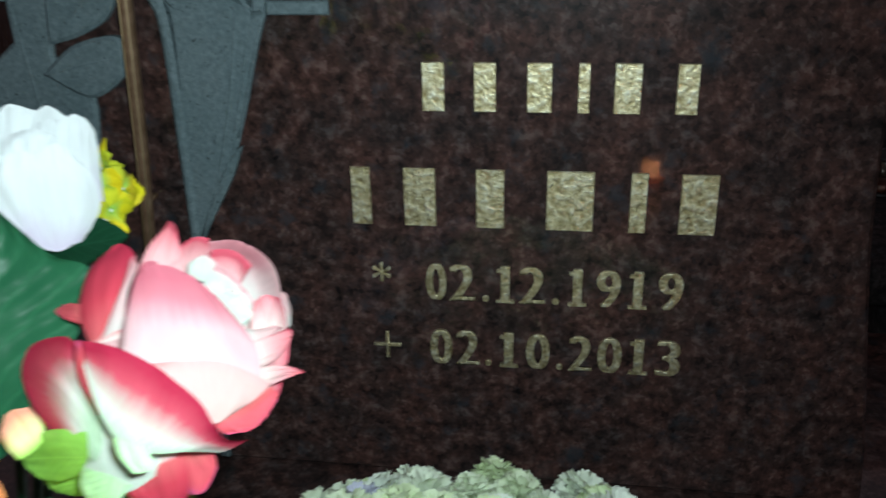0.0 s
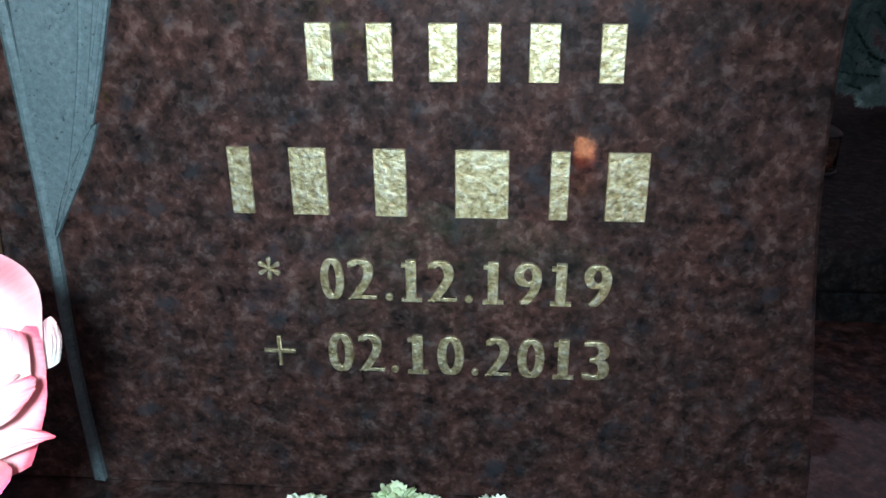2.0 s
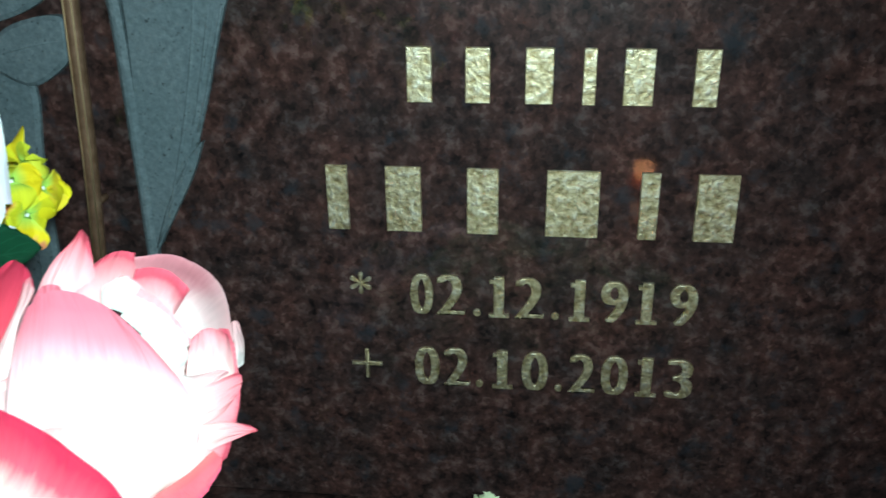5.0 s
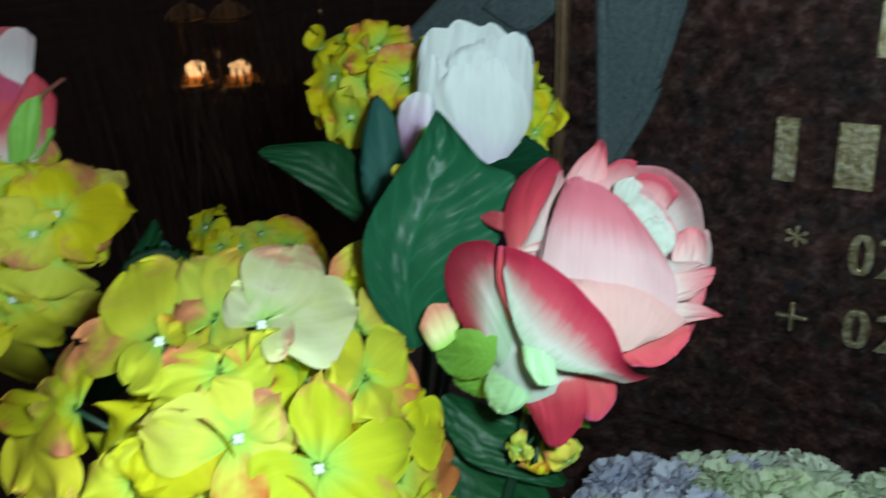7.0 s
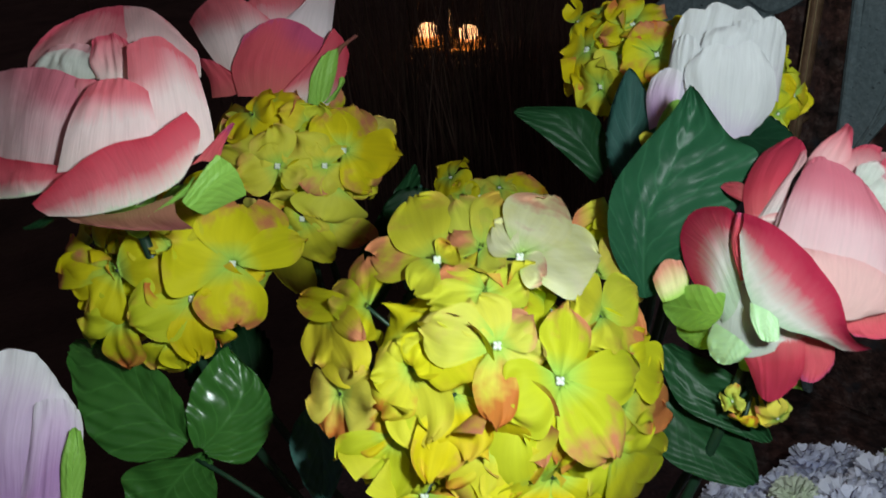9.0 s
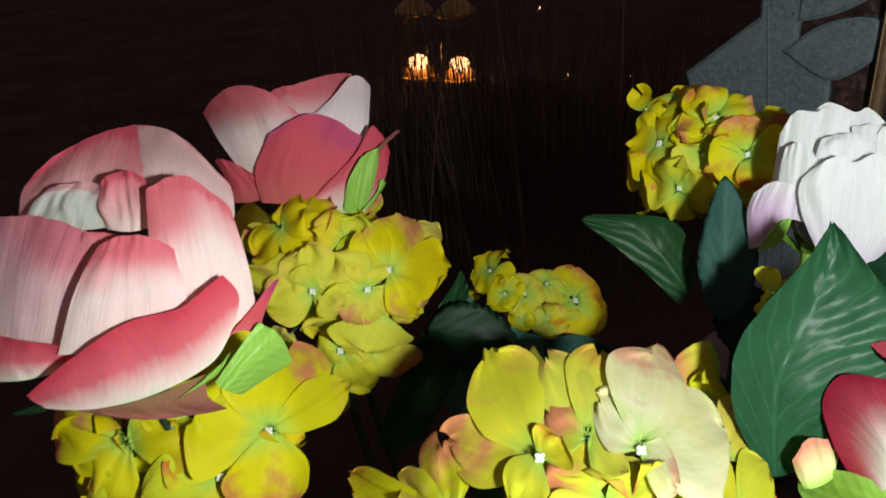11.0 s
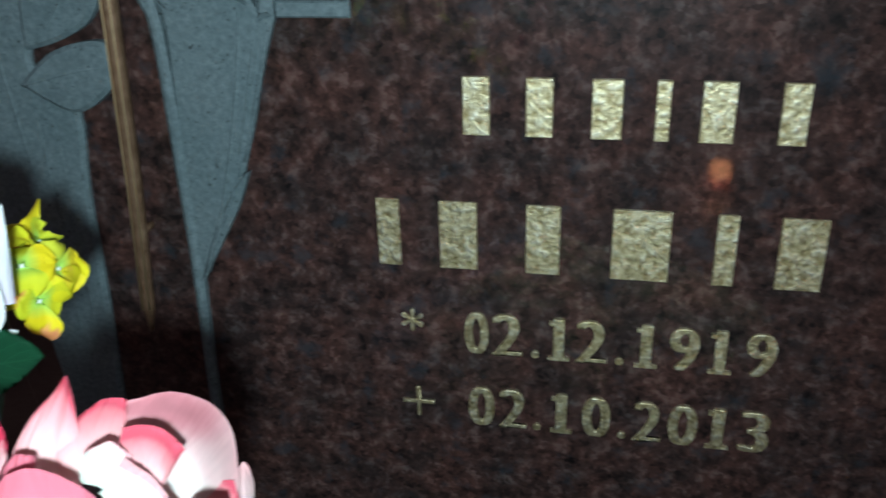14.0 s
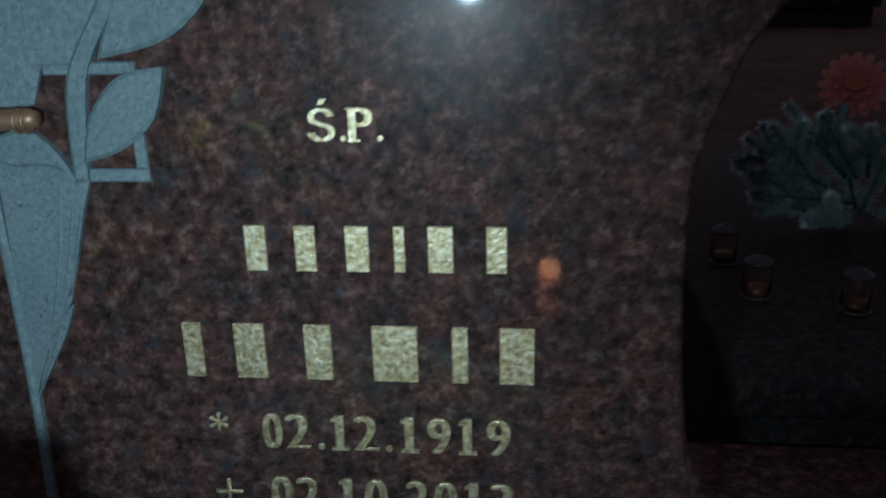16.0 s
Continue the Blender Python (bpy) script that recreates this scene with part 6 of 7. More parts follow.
FACE_E = (0, 0, 54, 54, 42)
spread_floret(hyd_e, PLANE_E, FACE_E, 4, (38, 10), [(12, 19, 40, 0.1, 1), (40, 39, 35, 0.5, 0), (63, 20, 20, 0.1, 1), (38, -20, 28, 0.75, 2)], 0.0)
spread_floret(hyd_e, PLANE_E, FACE_E, 2, (21, -6), [(-6, -15, 32, 0.35, 2), (16, -36, 21, 0.1, 1), (30, -4, 16, 0.2, 0), (2, 2, 21, 0.9, 0)], 0.0)
spread_floret(hyd_e, PLANE_E, FACE_E, 0, (-16, 7), [(-66, 13, 27, 0.95, 2), (7, 16, 32, 0.1, 2), (-29, -15, 29, 0.1, 0), (-47, 0, 24, 0.2, 0)], 0.0, False)
spread_floret(hyd_e, PLANE_E, FACE_E, -1, (-15, -16), [(-129, -58, 26, 0.1, 2), (-13, -41, 26, 0.85, 1), (-35, -13, 24, 0.2, 0)], 0.0, False)
spread_floret(hyd_e, PLANE_E, FACE_E, 0, (10, 17), [(-10, 28, 24, 0.5, 0), (15, 36, 27, 0.1, 0)], 0.05, False)
spread_floret(hyd_e, PLANE_E, FACE_E, -3, (-33, 20), [(-105, 31, 22, 0.2, 0), (-21, 31, 22, 0.3, 0)], 0.0, False)
spread_floret(hyd_e, PLANE_E, FACE_E, -3, (8, -26), [(-2, -44, 22, 0.3, 0), (12, -41, 19, 0.1, 0)], 0.0, False)
PLANE_F = frame_rose((-0.407, -0.472, 0.695), (0.719, 0.691, -0.071), (-0.213, 0.317, 0.924))
FACE_F = (0, 0, 50, 50, 40)
spread_floret(hyd_f, PLANE_F, FACE_F, 3, (0, 3), [(-21, -6, 26, 0.3, 0), (-37, 14, 23, 0.3, -1), (-6, 23, 29, 0.2, 2), (16, -3, 21, 0.1, 1), (-11, 10, 23, 0.05, 0)], 0.1)
spread_floret(hyd_f, PLANE_F, FACE_F, 2, (25, 4), [(37, -7, 24, 0.1, 0), (17, -11, 21, 0.8, 2), (9, 20, 29, 0.1, 0), (24, 20, 21, 0.1, 0)], 0.1)
spread_floret(hyd_f, PLANE_F, FACE_F, 2, (34, 13), [(60, 11, 31, 0.0, 2), (37, 39, 25, 0.7, 1), (47, -9, 19, 0.5, 2), (23, 33, 24, 0.2, 0)], 0.0)
spread_floret(hyd_f, PLANE_F, FACE_F, 4, (29, -6), [(25, -27, 37, 0.05, 1)], 0.1, False)
spread_floret(hyd_f, PLANE_F, FACE_F, 1, (12, -26), [(-22, -85, 28, 0.05, 2), (23, -51, 24, 0.1, 0), (2, -31, 21, 0.1, 0)], 0.05)
spread_floret(hyd_f, PLANE_F, FACE_F, 0, (25, -26), [(42, -42, 24, 0.6, 2), (19, -32, 19, 0.1, 0)], 0.1, False)
spread_floret(hyd_f, PLANE_F, FACE_F, 0, (-21, 33), [(-88, 35, 24, 0.1, 0), (-33, 19, 22, 0.2, 0), (-7, 41, 24, 0.1, 1), (1, 23, 27, 0.1, 0)], 0.0, False)
spread_floret(hyd_f, PLANE_F, FACE_F, -2, (-45, 26), [(-75, 14, 23, 0.1, 0), (-68, 39, 23, 0.1, 0)], 0.0, False)
spread_floret(hyd_f, PLANE_F, FACE_F, -3, (-11, 38), [(-22, 47, 22, 0.1, 0), (5, 43, 25, 0.6, 0)], 0.0, False)
spread_floret(hyd_f, PLANE_F, FACE_F, -1, (13, 28), [(16, 39, 24, 0.1, 0), (-1, 33, 24, 0.1, 0)], 0.05, False)
spread_floret(hyd_f, PLANE_F, FACE_F, 0, (-20, -26), [(-13, -17, 16, 0.1, 0), (-24, -36, 16, 0.0, 1), (-9, -31, 16, 0.1, 0)], 0.2, False)
spread_floret(hyd_f, PLANE_F, FACE_F, -4, (44, 26), [(55, 26, 20, 0.2, 0), (43, 37, 17, 0.1, 0)], 0.2, False)

rng = random.Random(77)
m = frame_rose((-0.191, -0.417, 0.732), (0.811, 0.583, -0.055), (-0.196, 0.359, 0.912))
DOME_LEAF = (0, 0, 120, 150, 30)
sheet(rose_b, m, rng, DOME_LEAF, -30, [[(-3, -57), (2, -59), (8, -55)], [(-14, -39), (0, -42), (17, -42)], [(-17, -23), (0, -24), (29, -27)], [(-15, -9), (5, -9), (40, -11)], [(-6, 6), (11, 7), (44, 7)], [(6, 22), (15, 21), (31, 15)], [(13, 35), (14, 36), (16, 34)]], M_LEAF, name='leaf', curl=0, crumple=0.6, quilt=0.20)
leaf(rose_b, (-0.254, -0.339, 0.695), (-0.227, -0.359, 0.667), (0.5, -0.6, 0.5), 0.030, M_DARKLEAF, rng)
leaf(rose_b, (-0.247, -0.359, 0.685), (-0.258, -0.346, 0.751), (0.6, -0.6, 0.3), 0.026, M_TEAL, rng, 0.35, 0.05, 0)
leaf(rose_b, (-0.212, -0.336, 0.717), (-0.173, -0.332, 0.727), (0.3, -0.6, 0.7), 0.026, M_LEAF, rng)
part("twig", tube(bezier((-0.332, -0.597, 0.596), (-0.307, -0.589, 0.594), (-0.277, -0.574, 0.572), 8), 0.0013, 6), M_STEM, hyd_e)
leaf(hyd_e, (-0.365, -0.536, 0.593), (-0.405, -0.563, 0.623), (0.4, -0.3, 0.8), 0.050, M_DARKLEAF, rng)
hydrangea((-0.129, -0.424, 0.641), (0.3, -0.5, -0.5), 0.012, 4, "tiny yellow cloth hydrangea hanging below the large rose", 27, 0.0, 0.62)
leaf(hyd_d, (-0.258, -0.514, 0.667), (-0.239, -0.496, 0.679), (0.5, -0.5, 0.6), 0.026, M_TEAL, rng)
leaf(hyd_f, (-0.377, -0.434, 0.667), (-0.337, -0.404, 0.655), (0.5, -0.5, 0.7), 0.036, M_DARKLEAF, rng)
# broad leaves
R_NEAR, U_NEAR = (0.811, 0.583, -0.055), (-0.196, 0.359, 0.912)
R_FAR, U_FAR = (0.674, 0.737, -0.051), (-0.276, 0.315, 0.908)
FLAT, BOW = (0, 0, 300, 300, 0.0), (0, 0, 60, 60, 14)
m = frame_rose((-0.283, -0.353, 0.696), R_NEAR, U_NEAR)
sheet(rose_b, m, rng, FLAT, 0, [[(6, -14), (10, -8), (13, -1)], [(-13, 2), (-3, 9), (10, 14)], [(-29, 14), (-18, 23), (-3, 28)], [(-43, 23), (-44, 26), (-40, 28)]], M_DARKLEAF, name='leaf', curl=0, crumple=0.7, quilt=0.15)
m = frame_rose((-0.371, -0.388, 0.631), R_FAR, U_FAR)
sheet(hyd_i, m, rng, BOW, -12, [[(-30, -32), (-15, -42), (5, -37)], [(-34, -9), (-7, -16), (19, -16)], [(-24, 10), (-5, 6), (25, 8)], [(-20, 30), (-7, 19), (10, 15)], [(-21, 38), (-17, 35), (-12, 27)]], M_TEAL, name='leaf', curl=0, crumple=0.7, quilt=0.2)
m = frame_rose((-0.349, -0.31, 0.593), R_FAR, U_FAR)
sheet(hyd_i, m, rng, BOW, -12, [[(-47, 18), (-48, 0), (-47, -18)], [(-19, 22), (-17, -1), (-16, -26)], [(11, 1), (11, -13), (8, -29)], [(31, -22), (34, -24), (31, -27)]], M_DARKTEAL, name='leaf', curl=0, crumple=0.7, quilt=0.2)
m = frame_rose((-0.382, -0.435, 0.633), R_FAR, U_FAR)
sheet(hyd_f, m, rng, BOW, -10, [[(-28, -34), (-17, -40), (0, -30)], [(-16, -3), (1, -4), (19, 7)], [(1, 29), (12, 29), (24, 37)], [(17, 53), (21, 59), (25, 51)]], M_DARKLEAF, name='leaf', curl=0, crumple=0.7, quilt=0.2)
m = frame_rose((-0.347, -0.605, 0.611), R_FAR, U_FAR)
sheet(hyd_e, m, rng, BOW, -10, [[(9, -11), (14, -5), (18, 0)], [(-11, -14), (-1, 8), (12, 18)], [(-30, -6), (-19, 25), (-2, 35)], [(-40, 11), (-35, 37), (-22, 46)], [(-52, 39), (-51, 43), (-46, 46)]], M_GLOSSLEAF, name='leaf', curl=0, crumple=0.7, quilt=0.3)
sheet(hyd_e, m, rng, BOW, -7, [[(19, -6), (22, -8), (26, -11)], [(16, 10), (33, 4), (44, -15)], [(20, 25), (41, 17), (56, 2)], [(28, 36), (40, 31), (53, 22)], [(32, 41), (34, 42), (37, 40)]], M_GLOSSLEAF, name='leaf', curl=0, crumple=0.7, quilt=0.3)
sheet(hyd_e, m, rng, BOW, -13, [[(16, -12), (21, -11), (26, -14)], [(-2, -14), (10, -22), (28, -29)], [(-19, -22), (0, -35), (26, -41)], [(-17, -41), (-1, -47), (17, -48)]], M_GLOSSLEAF, name='leaf', curl=0, crumple=0.7, quilt=0.3)
m = frame_rose((-0.262, -0.568, 0.606), R_FAR, U_FAR)
sheet(hyd_d, m, rng, BOW, -14, [[(-10, 27), (-5, 33), (4, 32)], [(-12, 16), (2, 18), (14, 16)], [(-6, 1), (3, 3), (11, 2)], [(0, -9), (3, -12), (6, -9)]], M_TEAL, name='leaf', curl=0, crumple=0.7, quilt=0.15)
m = frame_rose((-0.142, -0.42, 0.616), R_NEAR, U_NEAR)
sheet(rose_a, m, rng, BOW, -10, [[(-35, 30), (-32, 35), (-28, 37)], [(-23, 10), (-15, 20), (-7, 29)], [(-5, 2), (2, 11), (7, 19)], [(14, -3), (18, -3), (18, 0)]], M_DARKLEAF, name='leaf', curl=0, crumple=0.7, quilt=0.15)
sheet(rose_a, m, rng, BOW, -20, [[(-36, 10), (-33, 14), (-28, 18)], [(-30, -15), (-17, -3), (-7, 9)], [(-11, -25), (-1, -15), (9, -4)], [(9, -28), (15, -26), (16, -23)]], M_DARKLEAF, name='leaf', curl=0, crumple=0.7, quilt=0.15)
# single loose florets
m = frame_rose((-0.217, -0.416, 0.683), R_NEAR, U_NEAR)
sheet(hyd_k, m, rng, BOW, -14, [[(-3, 25), (1, 16), (2, 0)], [(-10, 22), (-6, 13), (-4, -1)], [(-16, 17), (-18, 9), (-14, 0)]], M_FLORET, name='floret', crumple=1.2, tint=(0.75, 0.1, 0.3))
m = frame_rose((-0.165, -0.442, 0.683), R_NEAR, U_NEAR)
sheet(hyd_k, m, rng, BOW, -14, [[(10, 6), (5, 2), (0, 0)], [(9, 13), (3, 9), (-3, 5)], [(6, 19), (-1, 18), (-5, 10)]], M_FLORET, name='floret', crumple=1.2, tint=(0.8, 0.75, 0.8))
sheet(hyd_k, m, rng, BOW, -17, [[(12, 2), (10, 7), (11, 12)], [(10, 4), (8, 9), (9, 14)], [(9, 13), (11, 16), (12, 15)]], M_FLORET, name='floret', crumple=1.2, tint=(0.4, 0.1, 0.2))
# the petals of the lilac rose that face the path
rng = random.Random(15)
m = frame_rose((-0.35, -0.682, 0.647), R_FAR, U_FAR)
sheet(rose_j, m, rng, (0, 0, 75, 80, 40), -2, [[(6, -20), (31, -20), (52, -18)], [(5, 11), (32, 14), (56, 8)], [(8, 35), (36, 44), (55, 21)]], M_LILAC_PALE, crumple=1.6)
sheet(rose_j, m, rng, (0, 0, 75, 80, 40), 1, [[(34, -24), (46, -24), (55, -17)], [(40, 4), (50, 7), (58, 5)], [(42, 23), (50, 24), (57, 19)]], M_LILAC, crumple=1.6)
sheet(rose_j, m, rng, (0, 0, 75, 80, 40), 4, [[(51, -24), (55, -22), (58, -19)], [(52, -3), (57, 0), (60, -3)], [(55, 10), (57, 12), (59, 11)]], M_SEPAL, name='sepal', label='light green sepal', curl=0.5)
# bare white peg that shows where a floret has slipped off
part("peg", tube([(-0.255, -0.522, 0.676), (-0.247, -0.517, 0.676)], 0.0016, 8), M_WIRE, hyd_d, "white plastic peg")


# ---- potted chrysanthemums before the stone ----
def blossom_mesh(rng):
    """A ragged pompon of spoon petals."""
    bm = bmesh.new()
    uvl = bm.loops.layers.uv.new("UVMap")
    n = 150
    for k in range(n):
        ct = 1 - 1.05 * (k + 0.5) / n
        st = math.sqrt(1 - ct * ct)
        ph = k * 2.39996
        d = Vector((st * math.cos(ph), st * math.sin(ph), ct * 0.8 + 0.1))
        d = (d + Vector([rng.uniform(-0.22, 0.22) for _ in range(3)])).normalized()
        s = Vector((-math.sin(ph), math.cos(ph), 0)).lerp(Vector([rng.uniform(-1, 1) for _ in range(3)]), 0.35)
        s = (s - s.dot(d) * d).normalized()
        up = s.cross(d)
        w = rng.uniform(0.17, 0.27)
        ln = rng.uniform(0.72, 1.02)
        out = (Vector((math.cos(ph), math.sin(ph), 0)) - d * d.dot(Vector((math.cos(ph), math.sin(ph), 0)))) * rng.uniform(0.10, 0.34)
        rows = []
        for t, ww in ((0.25, 0.30), (0.65, 0.70), (0.90, 1.0), (1.0, 0.90)):
            row = []
            for i in range(5):
                u = -1 + i / 2
                notch = 0.07 * (i % 2) * (1 if t == 1.0 else 0)
                row.append(bm.verts.new(d * ln * (t - notch + 0.02 * rng.uniform(-1, 1) - 0.05 * u * u * (1 if t == 1.0 else 0)) + s * w * ww * u + out * t**3 + up * (0.05 * u * u + 0.05 * t * t * rng.uniform(-1, 1))))
            rows.append(row)
        for j in range(3):
            for i in range(4):
                f = bm.faces.new((rows[j][i], rows[j][i + 1], rows[j + 1][i + 1], rows[j + 1][i]))
                for lp, (a, c) in zip(f.loops, ((i, j), (i + 1, j), (i + 1, j + 1), (i, j + 1))):
                    lp[uvl].uv = (a / 4, c / 3)
    return done(bm, "blossom")


BLOSSOM_GREEN = [blossom_mesh(random.Random(200 + k)) for k in range(4)]
BLOSSOM_LILAC = [blossom_mesh(random.Random(300 + k)) for k in range(4)]
MUM = Vector((-0.036, -0.240, SLAB_Z))
mums = thing("chrysanthemum_plant", Matrix.Translation(MUM), "low dome of mint green and lilac chrysanthemums on the slab", "potted plant")
part("pot", lathe([(0.070, 0.0), (0.074, 0.004), (0.088, 0.072), (0.096, 0.074), (0.096, 0.084), (0.088, 0.084), (0.084, 0.072), (0.01, 0.070)], 36), M_POT, mums, "black plastic pot", world_m=Matrix.Translation(MUM))
rng = random.Random(31)
heads = 104
for k in range(heads):
    r = math.sqrt((k + 0.5) / heads)
    ph = k * 2.39996 + rng.uniform(-0.2, 0.2)
    x, y = 0.000 + 0.196 * r * math.cos(ph), 0.125 * r * math.sin(ph)
    z = 0.066 + 0.072 * (1 - 0.80 * r * r) + rng.uniform(-0.008, 0.006) - (0.12 if y > -0.02 else -0.05) * max(0.0, 0.0 - x)
    p = MUM + Vector((x, y, z))
    nrm = Vector((x * 5, y * 5, 0.9)) + Vector((rng.uniform(-0.2, 0.2), rng.uniform(-0.2, 0.2), 0))
    s = rng.uniform(0.018, 0.027)
    lilac = (x + y < -0.075 and rng.random() < 0.92) or (x + y < -0.02 and rng.random() < 0.15)
    me = (BLOSSOM_LILAC if lilac else BLOSSOM_GREEN)[rng.randrange(4)]
    put_mesh("blossom", me, M_MUM_LILAC if lilac else M_MUM_GREEN, mums, axis_pose(p, nrm, rng.uniform(0, 6)) @ Matrix.Diagonal((s, s, s, 1)), "lilac blossom" if lilac else "mint green blossom")
for k in range(16):
    a = 2 * math.pi * k / 16 + rng.uniform(-0.1, 0.1)
    b0 = MUM + Vector((0.06 * math.cos(a), 0.06 * math.sin(a), 0.072))
    leaf(mums, b0, b0 + Vector((0.085 * math.cos(a), 0.075 * math.sin(a), rng.uniform(-0.005, 0.03))), (0, 0, 1), 0.034, M_DARKLEAF, rng, 0.2, 0.2, 1, "leaf", "", 13)


# ---- candle lanterns ----
def lantern(at_p, h, r, wax, flame, label, group, c=None, cap=None):
    c, cr = (c or h), (c or h) * r / h if not c else 0.074
    ob = thing("candle_lantern", Matrix.Translation(at_p), label, "grave candle", group)
    m = Matrix.Translation(at_p)
    part("foot", lathe([(r * 1.02, 0), (r * 1.05, h * 0.02), (r * 1.05, h * 0.07), (r * 0.9, h * 0.085)], 24), cap or M_TIN, ob, "dark foot" if cap else "brass coloured foot", world_m=m)
    part("wax", lathe([(cr * 0.78, h * 0.09), (cr * 0.80, h * 0.09 + c * 0.03), (cr * 0.80, h * 0.09 + c * 0.14), (cr * 0.70, h * 0.09 + c * 0.16), (cr * 0.1, h * 0.09 + c * 0.15)], 20), wax, ob, "candle wax", world_m=m)
    if flame:
        # a barrel far wider than a flame, shaped as its glow in the glass
        part("flame", lathe([(cr * 0.20, h * 0.09 + c * 0.16), (cr * 0.52, h * 0.09 + c * 0.20), (cr * 0.62, h * 0.09 + c * 0.34), (cr * 0.56, h * 0.09 + c * 0.50), (cr * 0.30, h * 0.09 + c * 0.60), (cr * 0.06, h * 0.09 + c * 0.64)], 16), flame, ob, "candle flame widened to its glow", world_m=m)
    g = part("glass", lathe([(r * 0.92, h * 0.086), (r * 0.98, h * 0.10), (r * 0.98, h * 0.76), (r * 0.90, h * 0.80), (r * 0.86, h * 0.80), (r * 0.94, h * 0.75), (r * 0.94, h * 0.11)], 28), M_GLASS, ob, "clear glass cylinder", world_m=m)
    g.visible_shadow = False
    part("lid", lathe([(r * 1.0, h * 0.801), (r * 1.04, h * 0.82), (r * 0.98, h * 0.86), (r * 0.55, h * 0.95), (r * 0.2, h * 0.97), (r * 0.16, h * 1.0), (r * 0.05, h * 1.01)], 24), cap or M_TIN, ob, "dark lid" if cap else "perforated brass lid", world_m=m)
    return ob


for x, y in ((-2.84, 1.84), (-3.05, 1.78)):
    lantern((x, y, -0.01), 0.38, 0.085, M_WAX, M_FLAME, "large lit glass candle lantern on the ground by a neighbouring grave", "lanterns by the far grave", c=0.14)
lantern((0.175, -0.86, SLAB_Z), 0.075, 0.028, M_WAX_RED, M_FLAME_RED, "small lit red candle lantern on the grave slab", "lanterns on the slab")
for x, y in ((-1.71, -5.0), (-1.88, -5.1), (-1.01, -5.2), (-0.76, -4.9), (-0.80, -4.7)):
    lantern((x, y, 0.0), 0.06, 0.014, M_WAX, M_FLAME_FAR, "small distant candle lantern on the dark ground", "distant lanterns")
for x, y in ((-2.50, 2.16), (-2.25, 2.27), (-3.81, 3.43)):
    lantern((x, y, 0.0), 0.026, 0.006, M_WAX, M_FLAME_FAR, "tiny far candle light on the dark ground", "distant lanterns")

# ---- neighbouring grave, behind on the right ----
grave2 = thing("neighbour_grave", pose(1.1, 1.1, 0), "black polished granite grave slab next to this one", "grave slab")
part("slab", box(0.44, 1.71, 0.40, 1.71, -0.05, 0.359, 0.01), M_DARKSTONE, grave2)
part("plate", box(0.40, 1.75, 0.36, 1.75, 0.36, 0.42, 0.01), M_DARKSTONE, grave2)


for x, y in ((0.49, 0.63), (0.47, 0.78), (0.62, 0.58)):
    lantern((x, y, 0.42), 0.07, 0.022, M_OLDWAX, None, "burnt-out glass candle with a black cap on the neighbouring grave", "burnt-out candles", cap=M_POT)


def spruce_twig(p0, p1, rng, length=0.026):
    bm = bmesh.new()
    p0, p1 = Vector(p0), Vector(p1)
    d = (p1 - p0).normalized()
    a = d.orthogonal().normalized()
    c = d.cross(a)
    n = int(450 + 2600 * (p1 - p0).length)
    for k in range(n):
        t = (k + rng.random()) / n
        ph = rng.uniform(0, 6.3)
        o = p0.lerp(p1, t)
        nd = (d * rng.uniform(0.25, 0.9) + math.cos(ph) * a + math.sin(ph) * c).normalized() * length * rng.uniform(0.7, 1.15) * (1 - 0.35 * t**3)
        s = nd.cross(d).normalized() * 0.0019
        bm.faces.new((bm.verts.new(o - s), bm.verts.new(o + s), bm.verts.new(o + nd)))
    return bm


spray = thing("spruce_spray", pose(0.68, 0.98, 0.42), "blue-green spruce spray lying on the neighbouring grave", "spruce branch")
rng = random.Random(8)
for a0, b0 in (((0.74, 0.97, 0.47), (0.545, 0.94, 0.50)), ((0.70, 0.97, 0.50), (0.535, 0.95, 0.57)), ((0.72, 0.97, 0.52), (0.60, 0.96, 0.66)), ((0.74, 0.97, 0.52), (0.66, 0.96, 0.64)), ((0.76, 0.97, 0.52), (0.745, 0.95, 0.62)), ((0.80, 0.97, 0.50), (0.86, 0.95, 0.60)), ((0.66, 0.96, 0.52), (0.57, 0.94, 0.625)), ((0.72, 0.98, 0.45), (0.52, 0.955, 0.545)), ((0.70, 0.98, 0.47), (0.56, 0.97, 0.62)), ((0.72, 0.97, 0.44), (0.55, 0.94, 0.49)), ((0.75, 0.98, 0.46), (0.70, 0.97, 0.60)),
             ((0.76, 0.98, 0.45), (0.80, 0.96, 0.60)), ((0.74, 0.98, 0.44), (0.66, 0.93, 0.46)), ((0.78, 0.98, 0.44), (0.90, 0.95, 0.50)), ((0.62, 0.97, 0.53), (0.53, 0.95, 0.60)), ((0.64, 0.965, 0.50), (0.58, 0.94, 0.56))):
    part("twig", spruce_twig(a0, b0, rng), M_NEEDLE, spray)
    for side in (-1, 1):
        p, q = Vector(a0), Vector(b0)
        s0 = p.lerp(q, rng.uniform(0.40, 0.65))
        out = (q - p).cross(Vector((0, 1, 0))).normalized() * side
        s1 = s0 + (q - p).normalized() * 0.045 + out * 0.045 + Vector((0, rng.uniform(-0.02, 0.02), 0))
        s1.z = max(s1.z, 0.45)
        part("twig", spruce_twig(s0, s1, rng, 0.022), M_NEEDLE, spray)
    part("wood", tube([a0, b0], [0.004, 0.0015], 6), M_STEM, spray)

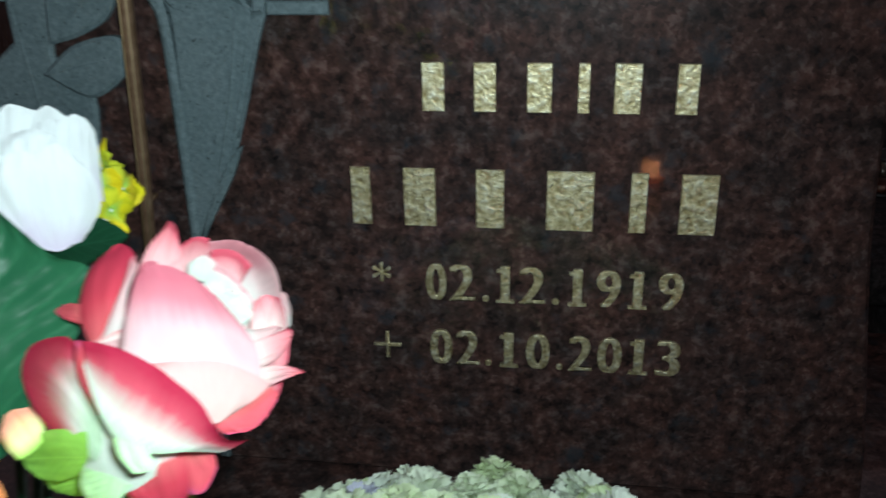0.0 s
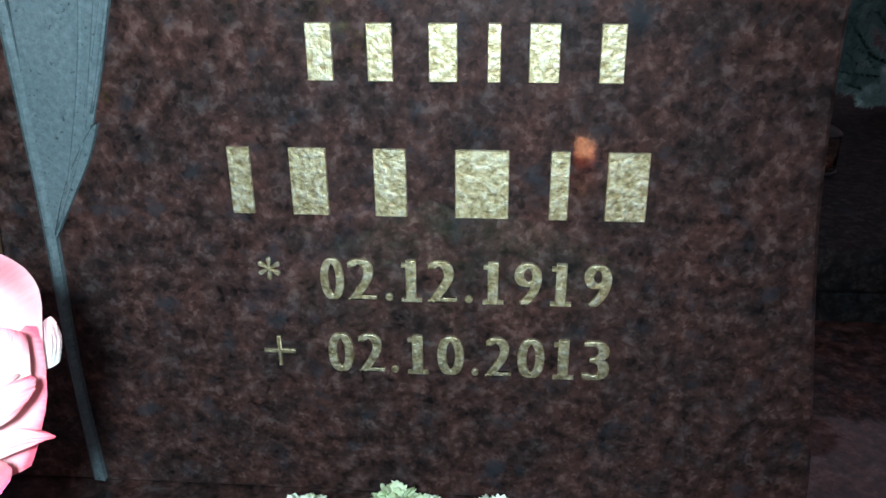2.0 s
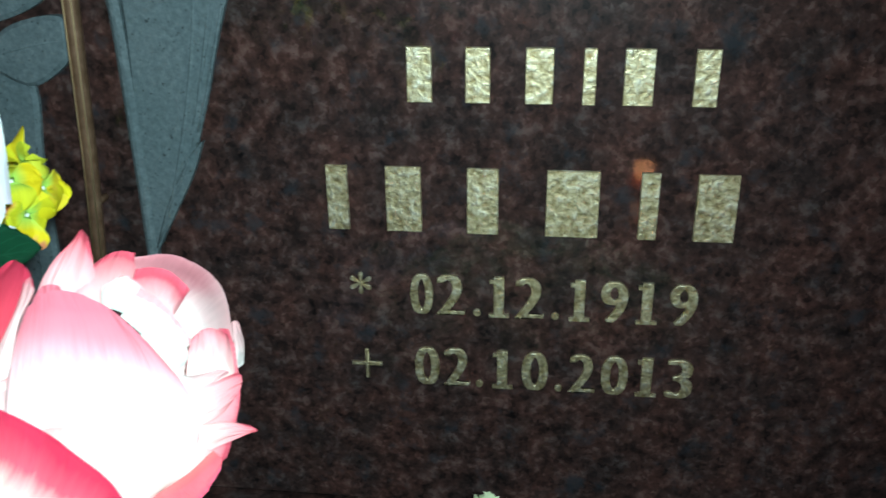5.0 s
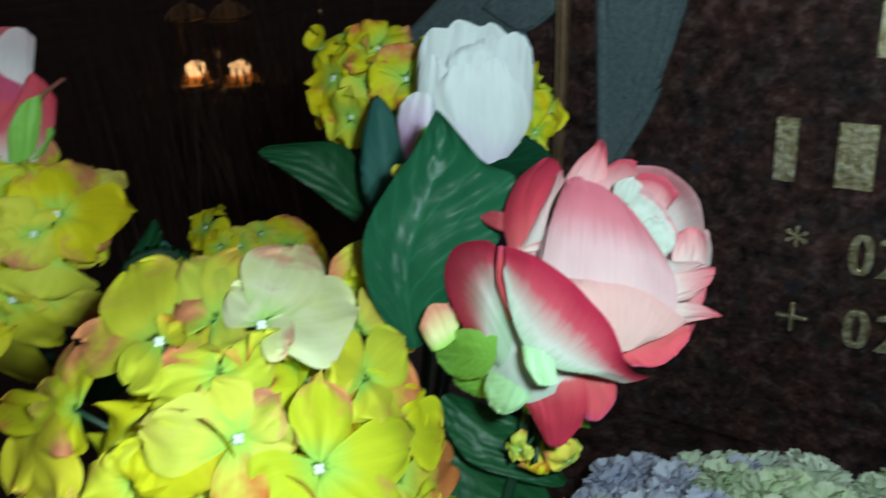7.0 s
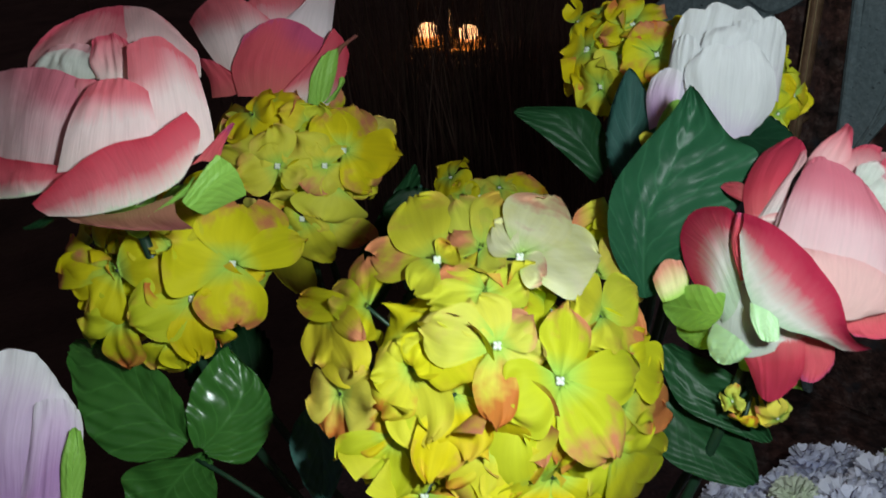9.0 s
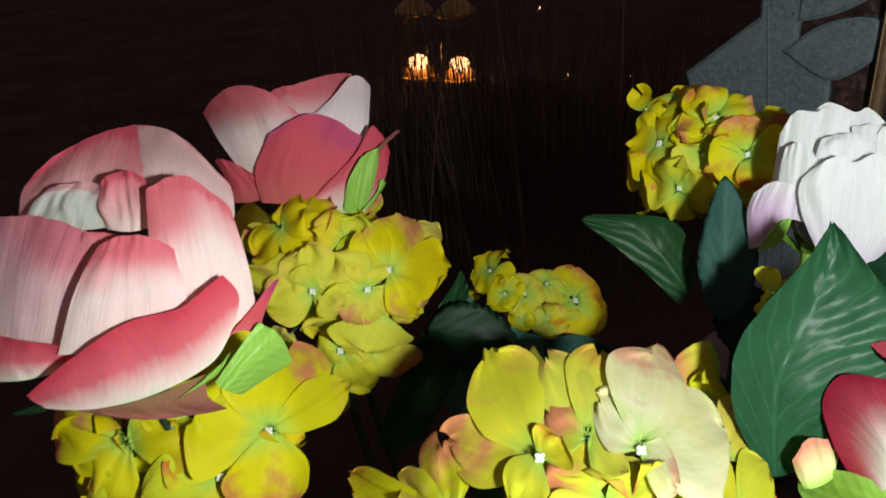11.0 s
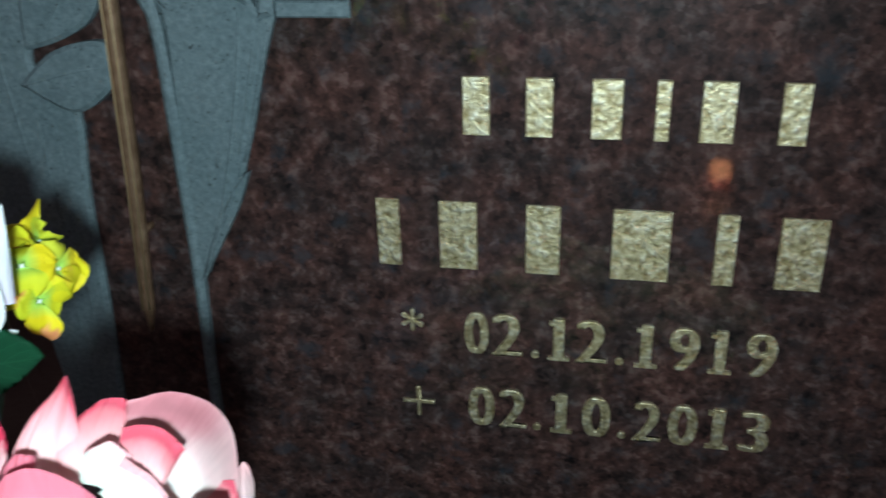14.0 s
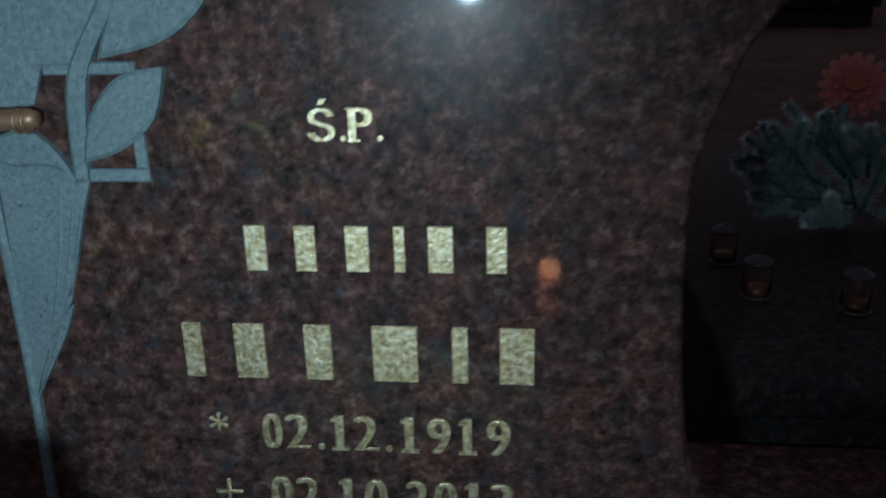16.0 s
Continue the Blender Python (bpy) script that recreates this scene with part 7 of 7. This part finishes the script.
dahlia = thing("dahlia", pose(0.74, 1.0, 0.44), "dusky orange-pink cloth dahlia stuck in the spruce spray", "artificial dahlia")
dm = axis_pose((0.725, 1.0, 0.685), (-0.25, -0.8, 0.45))
for ring_k, (cnt, rad, lift) in enumerate(((16, 0.062, 0.10), (13, 0.050, 0.45), (9, 0.035, 0.9), (6, 0.02, 1.5))):
    for k in range(cnt):
        th = 2 * math.pi * (k + 0.5 * (ring_k % 2)) / cnt
        rows = []
        for j in range(6):
            v = j / 5
            w = 0.010 * math.sin(math.pi * (0.12 + 0.74 * v)) ** 0.8
            rows.append([Vector((rad * v * math.cos(th) - u * w * math.sin(th), rad * v * math.sin(th) + u * w * math.cos(th), 0.012 * ring_k * 0.5 + rad * lift * v * v * 0.5 + 0.003 * u * u)) for u in (-1, 0, 1)])
        part("petal", grid_mesh("petal", rows), M_DAHLIA, dahlia, world_m=dm)
part("stem", tube(bezier((0.725, 1.005, 0.685), (0.73, 1.05, 0.58), (0.74, 1.0, 0.425), 6), 0.003, 6), M_STEM, dahlia)

for x in (2.55, 2.78, 3.02, 3.25):
    lantern((x, 9.2, 0.34), 0.24, 0.07, M_WAX, M_FLAME, "lit glass lantern in a row on a far grave", "lanterns on the far grave")
grave3 = thing("far_grave", pose(2.9, 9.3, 0), "dark stone grave slab far off among the lights", "grave slab")
part("slab", box(2.2, 3.6, 8.9, 10.4, -0.05, 0.20, 0.02), M_DARKSTONE, grave3)
part("plate", box(2.15, 3.65, 8.85, 10.45, 0.201, 0.34, 0.01), M_DARKSTONE, grave3)


# ---- dry grass behind the grave ----
def grass():
    rng = random.Random(5)
    bm = bmesh.new()
    for k in range(1500):
        cx, cy = rng.gauss(-1.75, 0.38), rng.gauss(0.95, 0.30)
        if cx > -1.05 and cy < 0.45:
            continue
        h = rng.uniform(0.25, 0.75)
        a = rng.uniform(0, 6.3)
        lean = rng.uniform(0.02, 0.30) * h
        w = rng.uniform(0.0012, 0.0032)
        s = Vector((math.cos(a + 1.2), math.sin(a + 1.2), 0)) * w
        last = None
        for j in range(5):
            t = j / 4
            p = Vector((cx + lean * t * t * math.cos(a), cy + lean * t * t * math.sin(a), h * t - 0.01))
            cur = (bm.verts.new(p - s * (1 - 0.85 * t)), bm.verts.new(p + s * (1 - 0.85 * t)))
            if last:
                bm.faces.new((last[0], last[1], cur[1], cur[0]))
            last = cur
    g = part("dry_grass", bm, M_STRAW, None)
    tagged(g, "tall dry grass standing in the dark behind the grave", "grass", kind="stuff")


grass()
